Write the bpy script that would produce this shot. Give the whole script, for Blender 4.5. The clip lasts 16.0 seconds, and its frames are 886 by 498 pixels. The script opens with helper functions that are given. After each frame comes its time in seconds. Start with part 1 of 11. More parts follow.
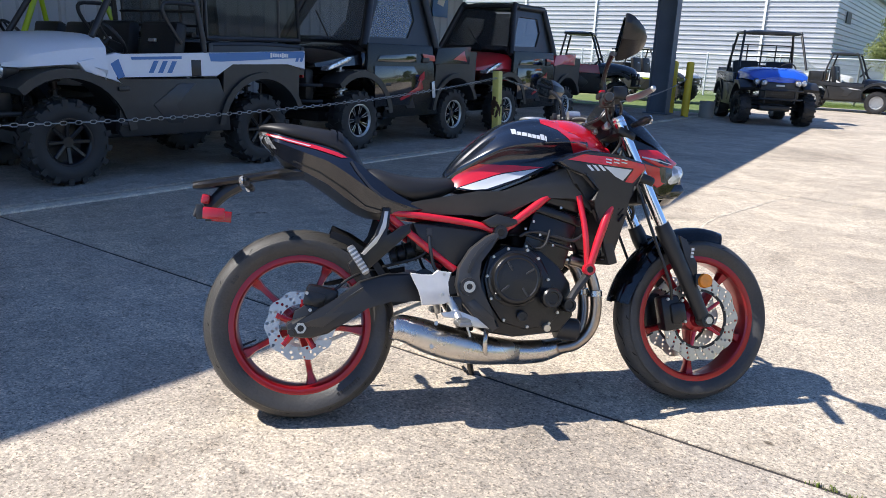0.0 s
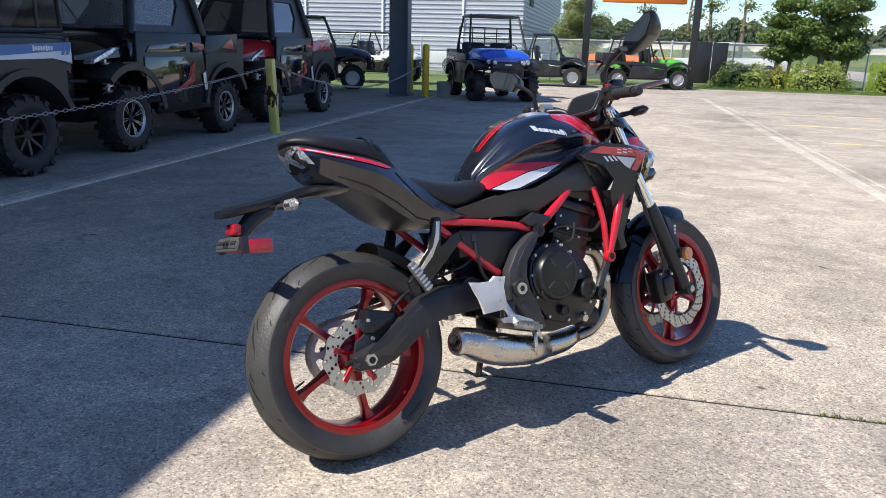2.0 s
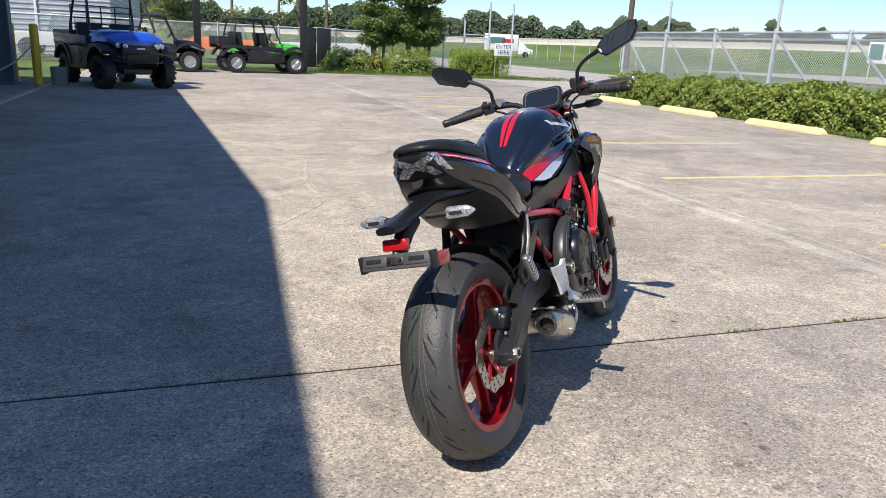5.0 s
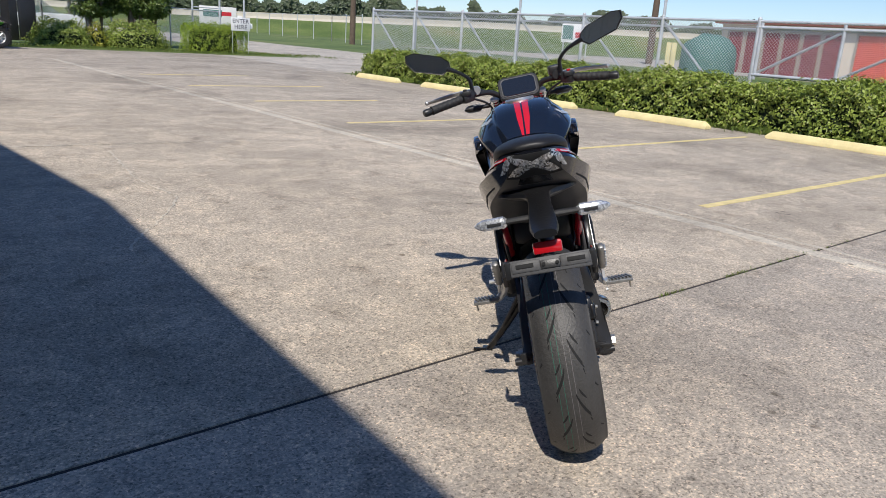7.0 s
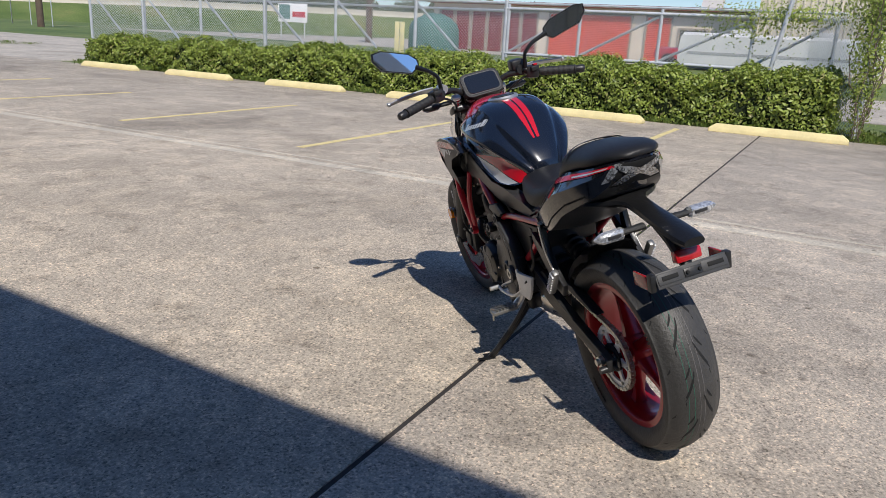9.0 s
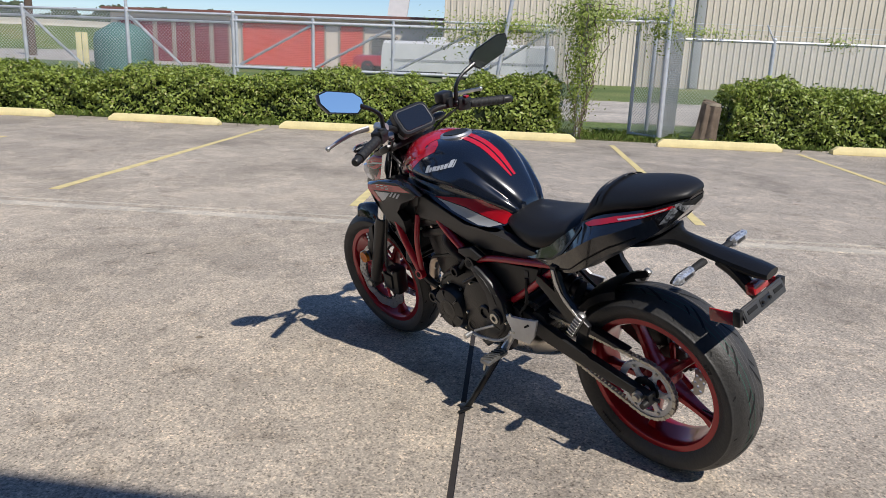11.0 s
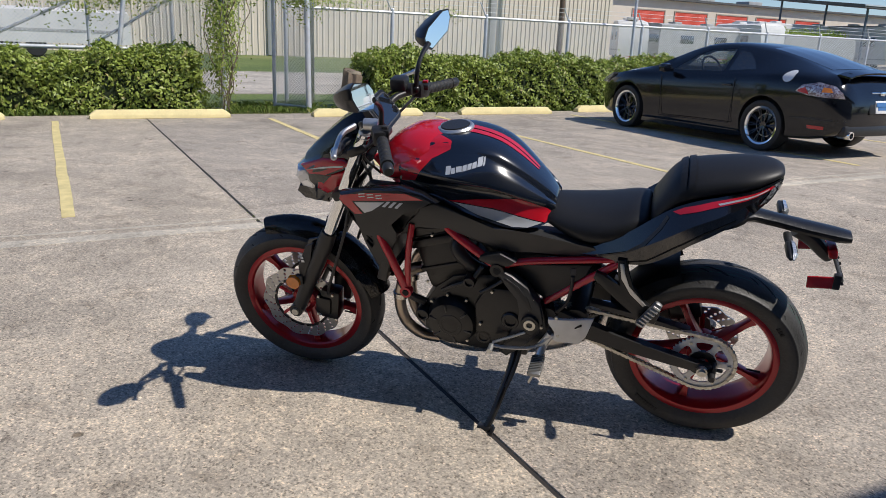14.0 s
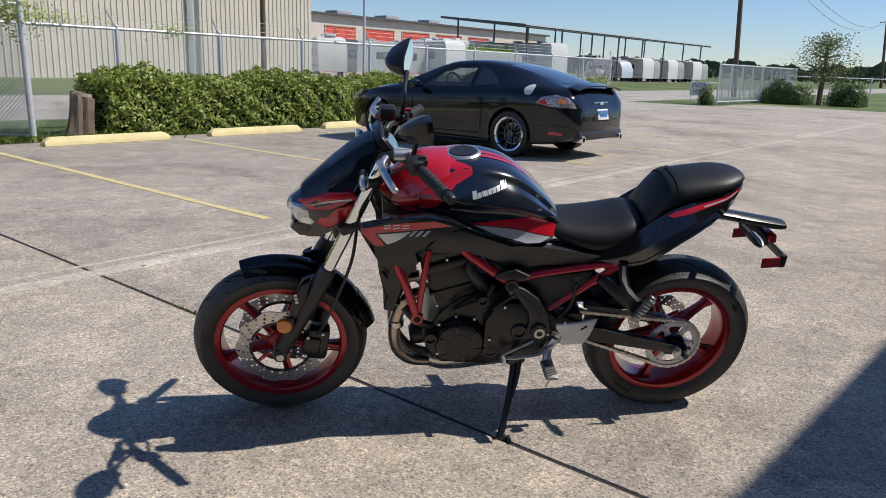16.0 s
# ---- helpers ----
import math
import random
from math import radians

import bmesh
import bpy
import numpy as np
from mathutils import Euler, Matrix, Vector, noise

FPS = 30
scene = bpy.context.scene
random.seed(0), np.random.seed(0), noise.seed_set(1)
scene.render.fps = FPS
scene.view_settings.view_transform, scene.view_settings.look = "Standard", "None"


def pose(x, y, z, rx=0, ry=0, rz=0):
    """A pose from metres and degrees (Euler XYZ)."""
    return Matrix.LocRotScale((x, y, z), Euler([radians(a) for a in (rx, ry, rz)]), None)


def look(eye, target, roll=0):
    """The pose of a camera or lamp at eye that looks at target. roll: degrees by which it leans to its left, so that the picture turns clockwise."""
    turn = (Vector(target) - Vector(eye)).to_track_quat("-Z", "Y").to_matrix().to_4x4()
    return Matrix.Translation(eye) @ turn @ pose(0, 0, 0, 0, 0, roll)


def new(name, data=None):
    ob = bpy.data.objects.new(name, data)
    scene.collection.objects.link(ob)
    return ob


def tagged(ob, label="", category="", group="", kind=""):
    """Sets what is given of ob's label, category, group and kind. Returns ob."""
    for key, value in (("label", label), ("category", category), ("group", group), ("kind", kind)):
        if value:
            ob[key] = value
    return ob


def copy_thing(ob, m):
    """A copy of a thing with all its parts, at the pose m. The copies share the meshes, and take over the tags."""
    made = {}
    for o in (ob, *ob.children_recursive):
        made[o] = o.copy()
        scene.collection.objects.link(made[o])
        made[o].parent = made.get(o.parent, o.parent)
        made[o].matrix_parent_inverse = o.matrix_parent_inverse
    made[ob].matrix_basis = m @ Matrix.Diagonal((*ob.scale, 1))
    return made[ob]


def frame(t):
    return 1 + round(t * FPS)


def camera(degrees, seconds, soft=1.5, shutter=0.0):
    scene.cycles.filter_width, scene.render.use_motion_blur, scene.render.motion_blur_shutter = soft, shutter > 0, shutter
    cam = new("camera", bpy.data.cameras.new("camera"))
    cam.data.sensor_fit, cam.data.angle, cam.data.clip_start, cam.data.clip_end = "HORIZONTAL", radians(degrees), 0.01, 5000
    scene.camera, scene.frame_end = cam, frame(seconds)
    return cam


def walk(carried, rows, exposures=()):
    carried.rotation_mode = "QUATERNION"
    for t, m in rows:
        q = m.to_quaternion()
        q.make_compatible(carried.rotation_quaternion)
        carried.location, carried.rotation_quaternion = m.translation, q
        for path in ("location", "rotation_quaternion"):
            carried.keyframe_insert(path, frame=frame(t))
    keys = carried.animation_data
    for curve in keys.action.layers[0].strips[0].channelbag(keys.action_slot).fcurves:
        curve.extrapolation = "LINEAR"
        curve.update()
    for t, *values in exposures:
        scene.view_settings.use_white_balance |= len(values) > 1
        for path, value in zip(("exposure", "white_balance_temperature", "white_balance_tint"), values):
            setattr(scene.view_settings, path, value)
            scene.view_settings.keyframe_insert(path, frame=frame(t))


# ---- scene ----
cam = camera(62.0, 16.0, 0.7)
PATH = [
    (0, (1.662, -1.598, 1.198), (0.558, -0.011, 0.684), 2.58),
    (0.5, (1.447, -1.725, 1.189), (0.519, -0.031, 0.669), 2.96),
    (1, (1.210, -1.852, 1.215), (0.446, -0.072, 0.715), 2.78),
    (1.5, (0.926, -1.881, 1.197), (0.336, -0.040, 0.686), 2.11),
    (2, (0.675, -1.917, 1.209), (0.259, -0.033, 0.679), 1.63),
    (2.5, (0.415, -2.020, 1.219), (0.196, -0.103, 0.693), 1.95),
    (3, (0.184, -2.076, 1.214), (0.136, -0.146, 0.691), 2.10),
    (3.5, (-0.052, -2.037, 1.212), (0.069, -0.113, 0.682), 1.87),
    (4, (-0.282, -2.012, 1.212), (-0.000, -0.105, 0.678), 2.09),
    (4.2, (-0.390, -2.019, 1.206), (-0.041, -0.123, 0.674), 2.25),
    (6.3, (-1.450, -1.524, 1.219), (-0.387, 0.079, 0.671), 3.36),
    (6.5, (-1.536, -1.480, 1.214), (-0.419, 0.086, 0.665), 3.48),
    (7, (-1.691, -1.294, 1.194), (-0.436, 0.162, 0.640), 3.79),
    (7.5, (-1.821, -1.056, 1.216), (-0.444, 0.285, 0.664), 4.05),
    (8, (-2.007, -0.873, 1.216), (-0.489, 0.307, 0.667), 4.20),
    (8.5, (-2.154, -0.687, 1.229), (-0.540, 0.355, 0.673), 3.88),
    (9, (-2.166, -0.397, 1.198), (-0.469, 0.499, 0.635), 3.14),
    (9.5, (-2.164, -0.160, 1.235), (-0.386, 0.576, 0.688), 2.71),
    (10, (-2.230, 0.073, 1.248), (-0.376, 0.605, 0.721), 2.47),
    (12.5, (-1.971, 1.224, 1.242), (-0.082, 0.865, 0.692), 2.03),
    (13, (-1.779, 1.411, 1.219), (0.057, 0.861, 0.647), 2.08),
    (13.5, (-1.661, 1.598, 1.229), (0.116, 0.870, 0.671), 2.59),
    (14, (-1.600, 1.845, 1.237), (0.094, 0.935, 0.688), 2.41),
    (14.5, (-1.500, 2.035, 1.226), (0.101, 0.962, 0.693), 2.14),
    (15, (-1.328, 2.222, 1.229), (0.169, 1.002, 0.711), 1.96),
    (15.5, (-1.195, 2.383, 1.221), (0.172, 1.012, 0.720), 2.15),
    (16, (-1.031, 2.606, 1.243), (0.187, 1.095, 0.761), 2.02),
]
walk(cam, [(t, look(eye, target, roll)) for t, eye, target, roll in PATH], [(0.0, 0.83), (1.0, 0.66), (2.5, 0.60), (4.0, 0.50), (6.5, 0.10), (8.0, -0.05), (16.0, -0.05)])

# ---- daylight: clear sky and one sun behind the motorcycle ----
SUN_TO = Vector((-0.668, -0.55, 1.0)).normalized()
sky_world = bpy.data.worlds.new("sky")
scene.world = sky_world
sky_world.use_nodes = True
_n = sky_world.node_tree.nodes
_sky = _n.new("ShaderNodeTexSky")
_sky.sky_type, _sky.sun_disc = "NISHITA", False
_sky.sun_elevation, _sky.sun_rotation = radians(49.1), radians(230.5)
_sky.air_density, _sky.dust_density, _sky.ozone_density = 1.0, 0.0, 4.0
_n["Background"].inputs["Strength"].default_value = 0.1
_tint = _n.new("ShaderNodeMix")
_tint.data_type, _tint.blend_type = "RGBA", "MULTIPLY"
_tint.inputs[0].default_value, _tint.inputs[7].default_value = 1.0, (0.88, 0.972, 1.17, 1)
sky_world.node_tree.links.new(_sky.outputs[0], _tint.inputs[6])
sky_world.node_tree.links.new(_tint.outputs[2], _n["Background"].inputs["Color"])

sun_data = bpy.data.lights.new("sun", "SUN")
sun_data.energy, sun_data.angle, sun_data.color = 4.4, radians(0.55), (1.0, 0.945, 0.88)
sun_lamp = new("sun", sun_data)
sun_lamp.matrix_world = look(tuple(SUN_TO * 60), (0, 0, 0))


# ---- shape tools ----
def catmull(pts, n=6, closed=False):
    P = [Vector(p) for p in pts]
    out = []
    m = len(P)
    for i in range(m if closed else m - 1):
        a, b = P[i], P[(i + 1) % m]
        p0 = P[i - 1] if (closed or i > 0) else a + (a - b)
        p3 = P[(i + 2) % m] if (closed or i + 2 < m) else b + (b - a)
        for k in range(n):
            t = k / n
            out.append(0.5 * ((2 * a) + (b - p0) * t + (2 * p0 - 5 * a + 4 * b - p3) * t * t + (3 * a - p0 - 3 * b + p3) * t ** 3))
    if not closed:
        out.append(P[-1].copy())
    return out


def part(name, bm, material, parent=None, label="", smooth=40, m=None):
    """Links a bmesh as one mesh object, under parent if given."""
    bmesh.ops.recalc_face_normals(bm, faces=bm.faces)
    me = bpy.data.meshes.new(name)
    bm.to_mesh(me)
    bm.free()
    for mat in (material if isinstance(material, (list, tuple)) else [material]):
        me.materials.append(mat)
    if smooth:
        me.shade_smooth()
        me.set_sharp_from_angle(angle=radians(smooth))
    ob = new(name, me)
    ob.parent = parent
    if m is not None:
        ob.matrix_basis = m
    return tagged(ob, label=label)


def raw(name, verts, faces, material, parent=None, smooth=False):
    me = bpy.data.meshes.new(name)
    me.from_pydata(verts, [], faces)
    me.materials.append(material)
    if smooth:
        me.shade_smooth()
    ob = new(name, me)
    ob.parent = parent
    return ob


def empty(name, m, label, category, group="", kind=""):
    ob = new(name)
    ob.empty_display_size = 0.1
    ob.matrix_basis = m
    return tagged(ob, label, category, group, kind)


def B():
    return bmesh.new()


def box(bm, c, s, m=None, bev=0.0, seg=2):
    """A box of size s about c, edges rounded by bev."""
    r = bmesh.ops.create_cube(bm, size=1.0)
    vs = r["verts"]
    for v in vs:
        v.co = Vector((v.co.x * s[0], v.co.y * s[1], v.co.z * s[2]))
    if bev > 0:
        es = list({e for v in vs for e in v.link_edges})
        q = bmesh.ops.bevel(bm, geom=es, offset=bev, segments=seg, affect="EDGES", profile=0.5)
        vs = list({v for f in q["faces"] for v in f.verts} | {v for v in vs if v.is_valid})
        todo, seen = list(vs), set(vs)
        while todo:
            for e in todo.pop().link_edges:
                for w in e.verts:
                    if w not in seen:
                        seen.add(w)
                        todo.append(w)
        vs = list(seen)
    t = Matrix.Translation(c) @ m if m is not None else Matrix.Translation(c)
    bmesh.ops.transform(bm, matrix=t, verts=vs)
    return vs


def ring_loft(bm, rings, cap=True, closed=True):
    R = [[bm.verts.new(p) for p in ring] for ring in rings]
    n = len(R[0])
    for a, b in zip(R, R[1:]):
        for i in range(n if closed else n - 1):
            j = (i + 1) % n
            try:
                bm.faces.new((a[i], a[j], b[j], b[i]))
            except ValueError:
                pass
    if cap and closed:
        bm.faces.new(R[0])
        bm.faces.new(list(reversed(R[-1])))
    return R


def cyl(bm, p0, p1, r0, r1=None, seg=16, cap=True):
    p0, p1 = Vector(p0), Vector(p1)
    r1 = r0 if r1 is None else r1
    q = (p1 - p0).to_track_quat("Z", "Y")
    rings = []
    for p, r in ((p0, r0), (p1, r1)):
        rings.append([p + q @ Vector((r * math.cos(2 * math.pi * k / seg), r * math.sin(2 * math.pi * k / seg), 0)) for k in range(seg)])
    return ring_loft(bm, rings, cap)


def tube(bm, pts, r, seg=10, n=6, flat=1.0, cap=True):
    """A round tube along a smoothed line; r may be a number or one radius for each point."""
    P = catmull(pts, n) if n > 1 else [Vector(p) for p in pts]
    rs = [r] * len(pts) if not isinstance(r, (list, tuple)) else list(r)
    rings = []
    up = None
    for i, p in enumerate(P):
        d = (P[min(i + 1, len(P) - 1)] - P[max(i - 1, 0)]).normalized()
        if up is None:
            up = d.orthogonal().normalized()
        up = (up - d * up.dot(d)).normalized()
        side = d.cross(up)
        f = i / max(1, n) if n > 1 else i
        k = min(int(f), len(rs) - 2)
        rr = rs[k] + (rs[k + 1] - rs[k]) * (f - k)
        rings.append([p + (up * math.cos(a) + side * math.sin(a) * flat) * rr for a in (2 * math.pi * j / seg for j in range(seg))])
    return ring_loft(bm, rings, cap)


def lathe(bm, prof, m=None, seg=48, closed=False):
    """Turns a profile of (radius, height) about z; m places it."""
    rings = []
    for k in range(seg):
        a = 2 * math.pi * k / seg
        ring = [Vector((r * math.cos(a), r * math.sin(a), h)) for r, h in prof]
        rings.append([m @ v for v in ring] if m is not None else ring)
    R = [[bm.verts.new(p) for p in ring] for ring in rings]
    n = len(prof)
    for k in range(seg):
        a, b = R[k], R[(k + 1) % seg]
        for i in range(n if closed else n - 1):
            j = (i + 1) % n
            bm.faces.new((a[i], a[j], b[j], b[i]))
    return R


def plate(bm, outline, y0, y1, bev=0.0, m=None):
    """A flat piece with the outline (x, z), from y0 to y1."""
    a = [bm.verts.new((x, y0, z)) for x, z in outline]
    b = [bm.verts.new((x, y1, z)) for x, z in outline]
    n = len(a)
    fs = [bm.faces.new(a), bm.faces.new(list(reversed(b)))]
    for i in range(n):
        j = (i + 1) % n
        fs.append(bm.faces.new((a[i], b[i], b[j], a[j])))
    vs = a + b
    if bev > 0:
        es = list({e for f in fs[:2] for e in f.edges})
        q = bmesh.ops.bevel(bm, geom=es, offset=bev, segments=2, affect="EDGES", profile=0.5)
        vs = list({v for f in q["faces"] for v in f.verts} | {v for v in vs if v.is_valid})
    if m is not None:
        bmesh.ops.transform(bm, matrix=m, verts=[v for v in vs if v.is_valid])
    return vs


def ball(bm, c, r, seg=14, s=(1, 1, 1)):
    v = bmesh.ops.create_uvsphere(bm, u_segments=seg, v_segments=max(6, seg // 2), radius=r)["verts"]
    for w in v:
        w.co = Vector((w.co.x * s[0], w.co.y * s[1], w.co.z * s[2])) + Vector(c)
    return v


def bolts(bm, places, r, d=0.006, seg=8, axis=(0, 1, 0)):
    for p in places:
        p = Vector(p)
        cyl(bm, p, p + Vector(axis) * d, r, r * 0.85, seg)


def body(bm, sections, n=3, cap=True):
    """A shell symmetrical in y, from sections (x, half outline of (y, z) from the top middle to the bottom middle)."""
    rings = []
    for x, half in sections:
        H = [Vector((x + (p[2] if len(p) > 2 else 0), p[0], p[1])) for p in half]
        full = H + [Vector((v.x, -v.y, v.z)) for v in reversed(H[1:-1])]
        rings.append(full)
    m = len(rings[0])
    if n > 1:
        cols = [catmull([r[i] for r in rings], n) for i in range(m)]
        rings = [[cols[i][k] for i in range(m)] for k in range(len(cols[0]))]
    return ring_loft(bm, rings, cap)


def subsurf(ob, levels=1):
    s = ob.modifiers.new("round", "SUBSURF")
    s.levels = s.render_levels = levels
    return ob


# ---- materials ----
def mat(name, color, rough=0.5, metal=0.0, coat=0.0, bump=0.0, scale=40.0, vary=0.0, vscale=3.0, spec=0.5, rvary=0.0, coord="Object", emit=None, alpha=None, trans=0.0):
    """A surface with a base colour, two scales of variation, roughness change and fine relief."""
    m = bpy.data.materials.new(name)
    m.use_nodes = True
    nt = m.node_tree
    N, L = nt.nodes, nt.links
    p = N["Principled BSDF"]
    p.inputs["Base Color"].default_value = (*color, 1)
    p.inputs["Roughness"].default_value = rough
    p.inputs["Metallic"].default_value = metal
    p.inputs["Coat Weight"].default_value = coat
    p.inputs["Coat Roughness"].default_value = 0.04
    p.inputs["Specular IOR Level"].default_value = spec
    p.inputs["Transmission Weight"].default_value = trans
    if vary or bump or rvary:
        tc = N.new("ShaderNodeTexCoord")
        big = N.new("ShaderNodeTexNoise")
        big.inputs["Scale"].default_value, big.inputs["Detail"].default_value = vscale, 6
        fine = N.new("ShaderNodeTexNoise")
        fine.inputs["Scale"].default_value, fine.inputs["Detail"].default_value = scale, 4
        for t in (big, fine):
            L.new(tc.outputs[coord], t.inputs["Vector"])
        if vary:
            mix = N.new("ShaderNodeMath")
            mix.operation = "MULTIPLY_ADD"
            L.new(big.outputs[0], mix.inputs[0])
            mix.inputs[1].default_value = 0.7
            add = N.new("ShaderNodeMath")
            add.operation = "MULTIPLY"
            L.new(fine.outputs[0], add.inputs[0])
            add.inputs[1].default_value = 0.3
            L.new(add.outputs[0], mix.inputs[2])
            ramp = N.new("ShaderNodeValToRGB")
            ramp.color_ramp.elements[0].position, ramp.color_ramp.elements[1].position = 0.3, 0.7
            ramp.color_ramp.elements[0].color = (*[c * (1 - vary) for c in color], 1)
            ramp.color_ramp.elements[1].color = (*[min(1, c * (1 + vary)) for c in color], 1)
            L.new(mix.outputs[0], ramp.inputs[0])
            L.new(ramp.outputs[0], p.inputs["Base Color"])
        if rvary:
            r = N.new("ShaderNodeMapRange")
            r.inputs["To Min"].default_value, r.inputs["To Max"].default_value = max(0.02, rough - rvary), rough + rvary
            L.new(big.outputs[0], r.inputs[0])
            L.new(r.outputs[0], p.inputs["Roughness"])
        if bump:
            b = N.new("ShaderNodeBump")
            b.inputs["Strength"].default_value, b.inputs["Distance"].default_value = bump, 0.003
            L.new(fine.outputs[0], b.inputs["Height"])
            L.new(b.outputs[0], p.inputs["Normal"])
    if emit:
        p.inputs["Emission Color"].default_value, p.inputs["Emission Strength"].default_value = (*emit[:3], 1), emit[3]
    return m


def node_mat(name):
    m = bpy.data.materials.new(name)
    m.use_nodes = True
    return m, m.node_tree.nodes, m.node_tree.links, m.node_tree.nodes["Principled BSDF"]


def ramp_of(N, stops):
    r = N.new("ShaderNodeValToRGB")
    e = r.color_ramp.elements
    while len(e) < len(stops):
        e.new(0.5)
    for k, (pos, col) in enumerate(stops):
        e[k].position, e[k].color = pos, (*col, 1)
    return r


def concrete_material(name, base, speck=1.0):
    """Worn broom-finished concrete with exposed aggregate, stains and scratches."""
    m, N, L, p = node_mat(name)
    tc = N.new("ShaderNodeTexCoord")
    vec = tc.outputs["Object"]

    def tex(kind, scale, detail=5, dist=0.0, rough=0.55):
        t = N.new(kind)
        t.inputs["Scale"].default_value = scale
        if kind == "ShaderNodeTexNoise":
            t.inputs["Detail"].default_value, t.inputs["Distortion"].default_value, t.inputs["Roughness"].default_value = detail, dist, rough
        L.new(vec, t.inputs["Vector"])
        return t

    def mult(a, b, fac=1.0, mode="MULTIPLY"):
        x = N.new("ShaderNodeMix")
        x.data_type, x.blend_type = "RGBA", mode
        x.inputs[0].default_value = fac
        L.new(a, x.inputs[6])
        L.new(b, x.inputs[7])
        return x.outputs[2]

    c = base
    stain = ramp_of(N, [(0.28, tuple(v * 0.62 for v in c)), (0.44, tuple(v * 0.9 for v in c)), (0.56, c), (0.74, tuple(v * 1.14 for v in c))])
    L.new(tex("ShaderNodeTexNoise", 0.55, 7, 0.6).outputs[0], stain.inputs[0])
    blotch = ramp_of(N, [(0.30, (0.68, 0.67, 0.66)), (0.45, (0.97, 0.97, 0.97)), (0.58, (1, 1, 1)), (0.70, (1.16, 1.15, 1.13))])
    L.new(tex("ShaderNodeTexNoise", 4.2, 8, 0.2, 0.65).outputs[0], blotch.inputs[0])
    grit = ramp_of(N, [(0.26, (0.36, 0.36, 0.38)), (0.43, (0.86, 0.86, 0.86)), (0.57, (1.07, 1.06, 1.05)), (0.74, (1.48, 1.44, 1.39))])
    L.new(tex("ShaderNodeTexNoise", 78, 3, 0, 0.75).outputs[0], grit.inputs[0])
    peb = N.new("ShaderNodeTexVoronoi")
    peb.inputs["Scale"].default_value = 150
    L.new(vec, peb.inputs["Vector"])
    pebc = N.new("ShaderNodeSeparateColor")
    L.new(peb.outputs["Color"], pebc.inputs[0])
    pebr = ramp_of(N, [(0.0, (0.48, 0.47, 0.46)), (0.18, (0.90, 0.895, 0.89)), (0.72, (1.02, 1.015, 1.01)), (1.0, (1.48, 1.42, 1.33))])
    L.new(pebc.outputs[0], pebr.inputs[0])
    pit = ramp_of(N, [(0.0, (0.30, 0.28, 0.26)), (0.13, (0.42, 0.4, 0.38)), (0.19, (1, 1, 1))])
    pv = N.new("ShaderNodeTexVoronoi")
    pv.inputs["Scale"].default_value, pv.inputs["Randomness"].default_value = 9.0, 1.0
    L.new(vec, pv.inputs["Vector"])
    L.new(pv.outputs["Distance"], pit.inputs[0])
    col = mult(stain.outputs[0], blotch.outputs[0])
    crumb = ramp_of(N, [(0.30, (0.66, 0.65, 0.64)), (0.46, (0.95, 0.95, 0.95)), (0.58, (1.02, 1.01, 1.00)), (0.64, (1.22, 1.20, 1.16)), (0.74, (1.30, 1.27, 1.22))])
    L.new(tex("ShaderNodeTexNoise", 27, 6, 0.3, 0.72).outputs[0], crumb.inputs[0])
    col = mult(col, crumb.outputs[0], 1.0)
    col = mult(col, grit.outputs[0], 1.0 * speck)
    col = mult(col, pebr.outputs[0], 1.0 * speck)
    # worn film that has flaked off in patches
    flake = ramp_of(N, [(0.52, (0.95, 0.95, 0.95)), (0.54, (1.21, 1.19, 1.16)), (0.60, (1.07, 1.06, 1.04)), (0.64, (0.97, 0.97, 0.97))])
    L.new(tex("ShaderNodeTexNoise", 2.3, 10, 0.0, 0.72).outputs[0], flake.inputs[0])
    col = mult(col, flake.outputs[0], 0.9)
    pitm = ramp_of(N, [(0.60, (0, 0, 0)), (0.66, (1, 1, 1))])
    L.new(tex("ShaderNodeTexNoise", 1.7, 3).outputs[0], pitm.inputs[0])
    x = N.new("ShaderNodeMix")
    x.data_type, x.blend_type = "RGBA", "MULTIPLY"
    L.new(pitm.outputs[0], x.inputs[0])
    L.new(col, x.inputs[6])
    L.new(pit.outputs[0], x.inputs[7])
    L.new(x.outputs[2], p.inputs["Base Color"])
    p.inputs["Roughness"].default_value = 0.9
    p.inputs["Specular IOR Level"].default_value = 0.25
    b = N.new("ShaderNodeBump")
    b.inputs["Strength"].default_value, b.inputs["Distance"].default_value = 0.8, 0.004
    L.new(tex("ShaderNodeTexNoise", 95, 4, 0, 0.7).outputs[0], b.inputs["Height"])
    L.new(b.outputs[0], p.inputs["Normal"])
    return m


def leaf_material(name, dark, light, warm):
    """Leaves that differ from one another, a little light passing through."""
    m, N, L, p = node_mat(name)
    g = N.new("ShaderNodeNewGeometry")
    r = ramp_of(N, [(0.0, dark), (0.55, light), (0.92, light), (1.0, warm)])
    L.new(g.outputs["Random Per Island"], r.inputs[0])
    L.new(r.outputs[0], p.inputs["Base Color"])
    p.inputs["Roughness"].default_value = 0.42
    p.inputs["Subsurface Weight"].default_value = 0.0
    tr = N.new("ShaderNodeBsdfTranslucent")
    L.new(r.outputs[0], tr.inputs[0])
    mix = N.new("ShaderNodeMixShader")
    mix.inputs[0].default_value = 0.25
    L.new(p.outputs[0], mix.inputs[1])
    L.new(tr.outputs[0], mix.inputs[2])
    L.new(mix.outputs[0], N["Material Output"].inputs[0])
    return m


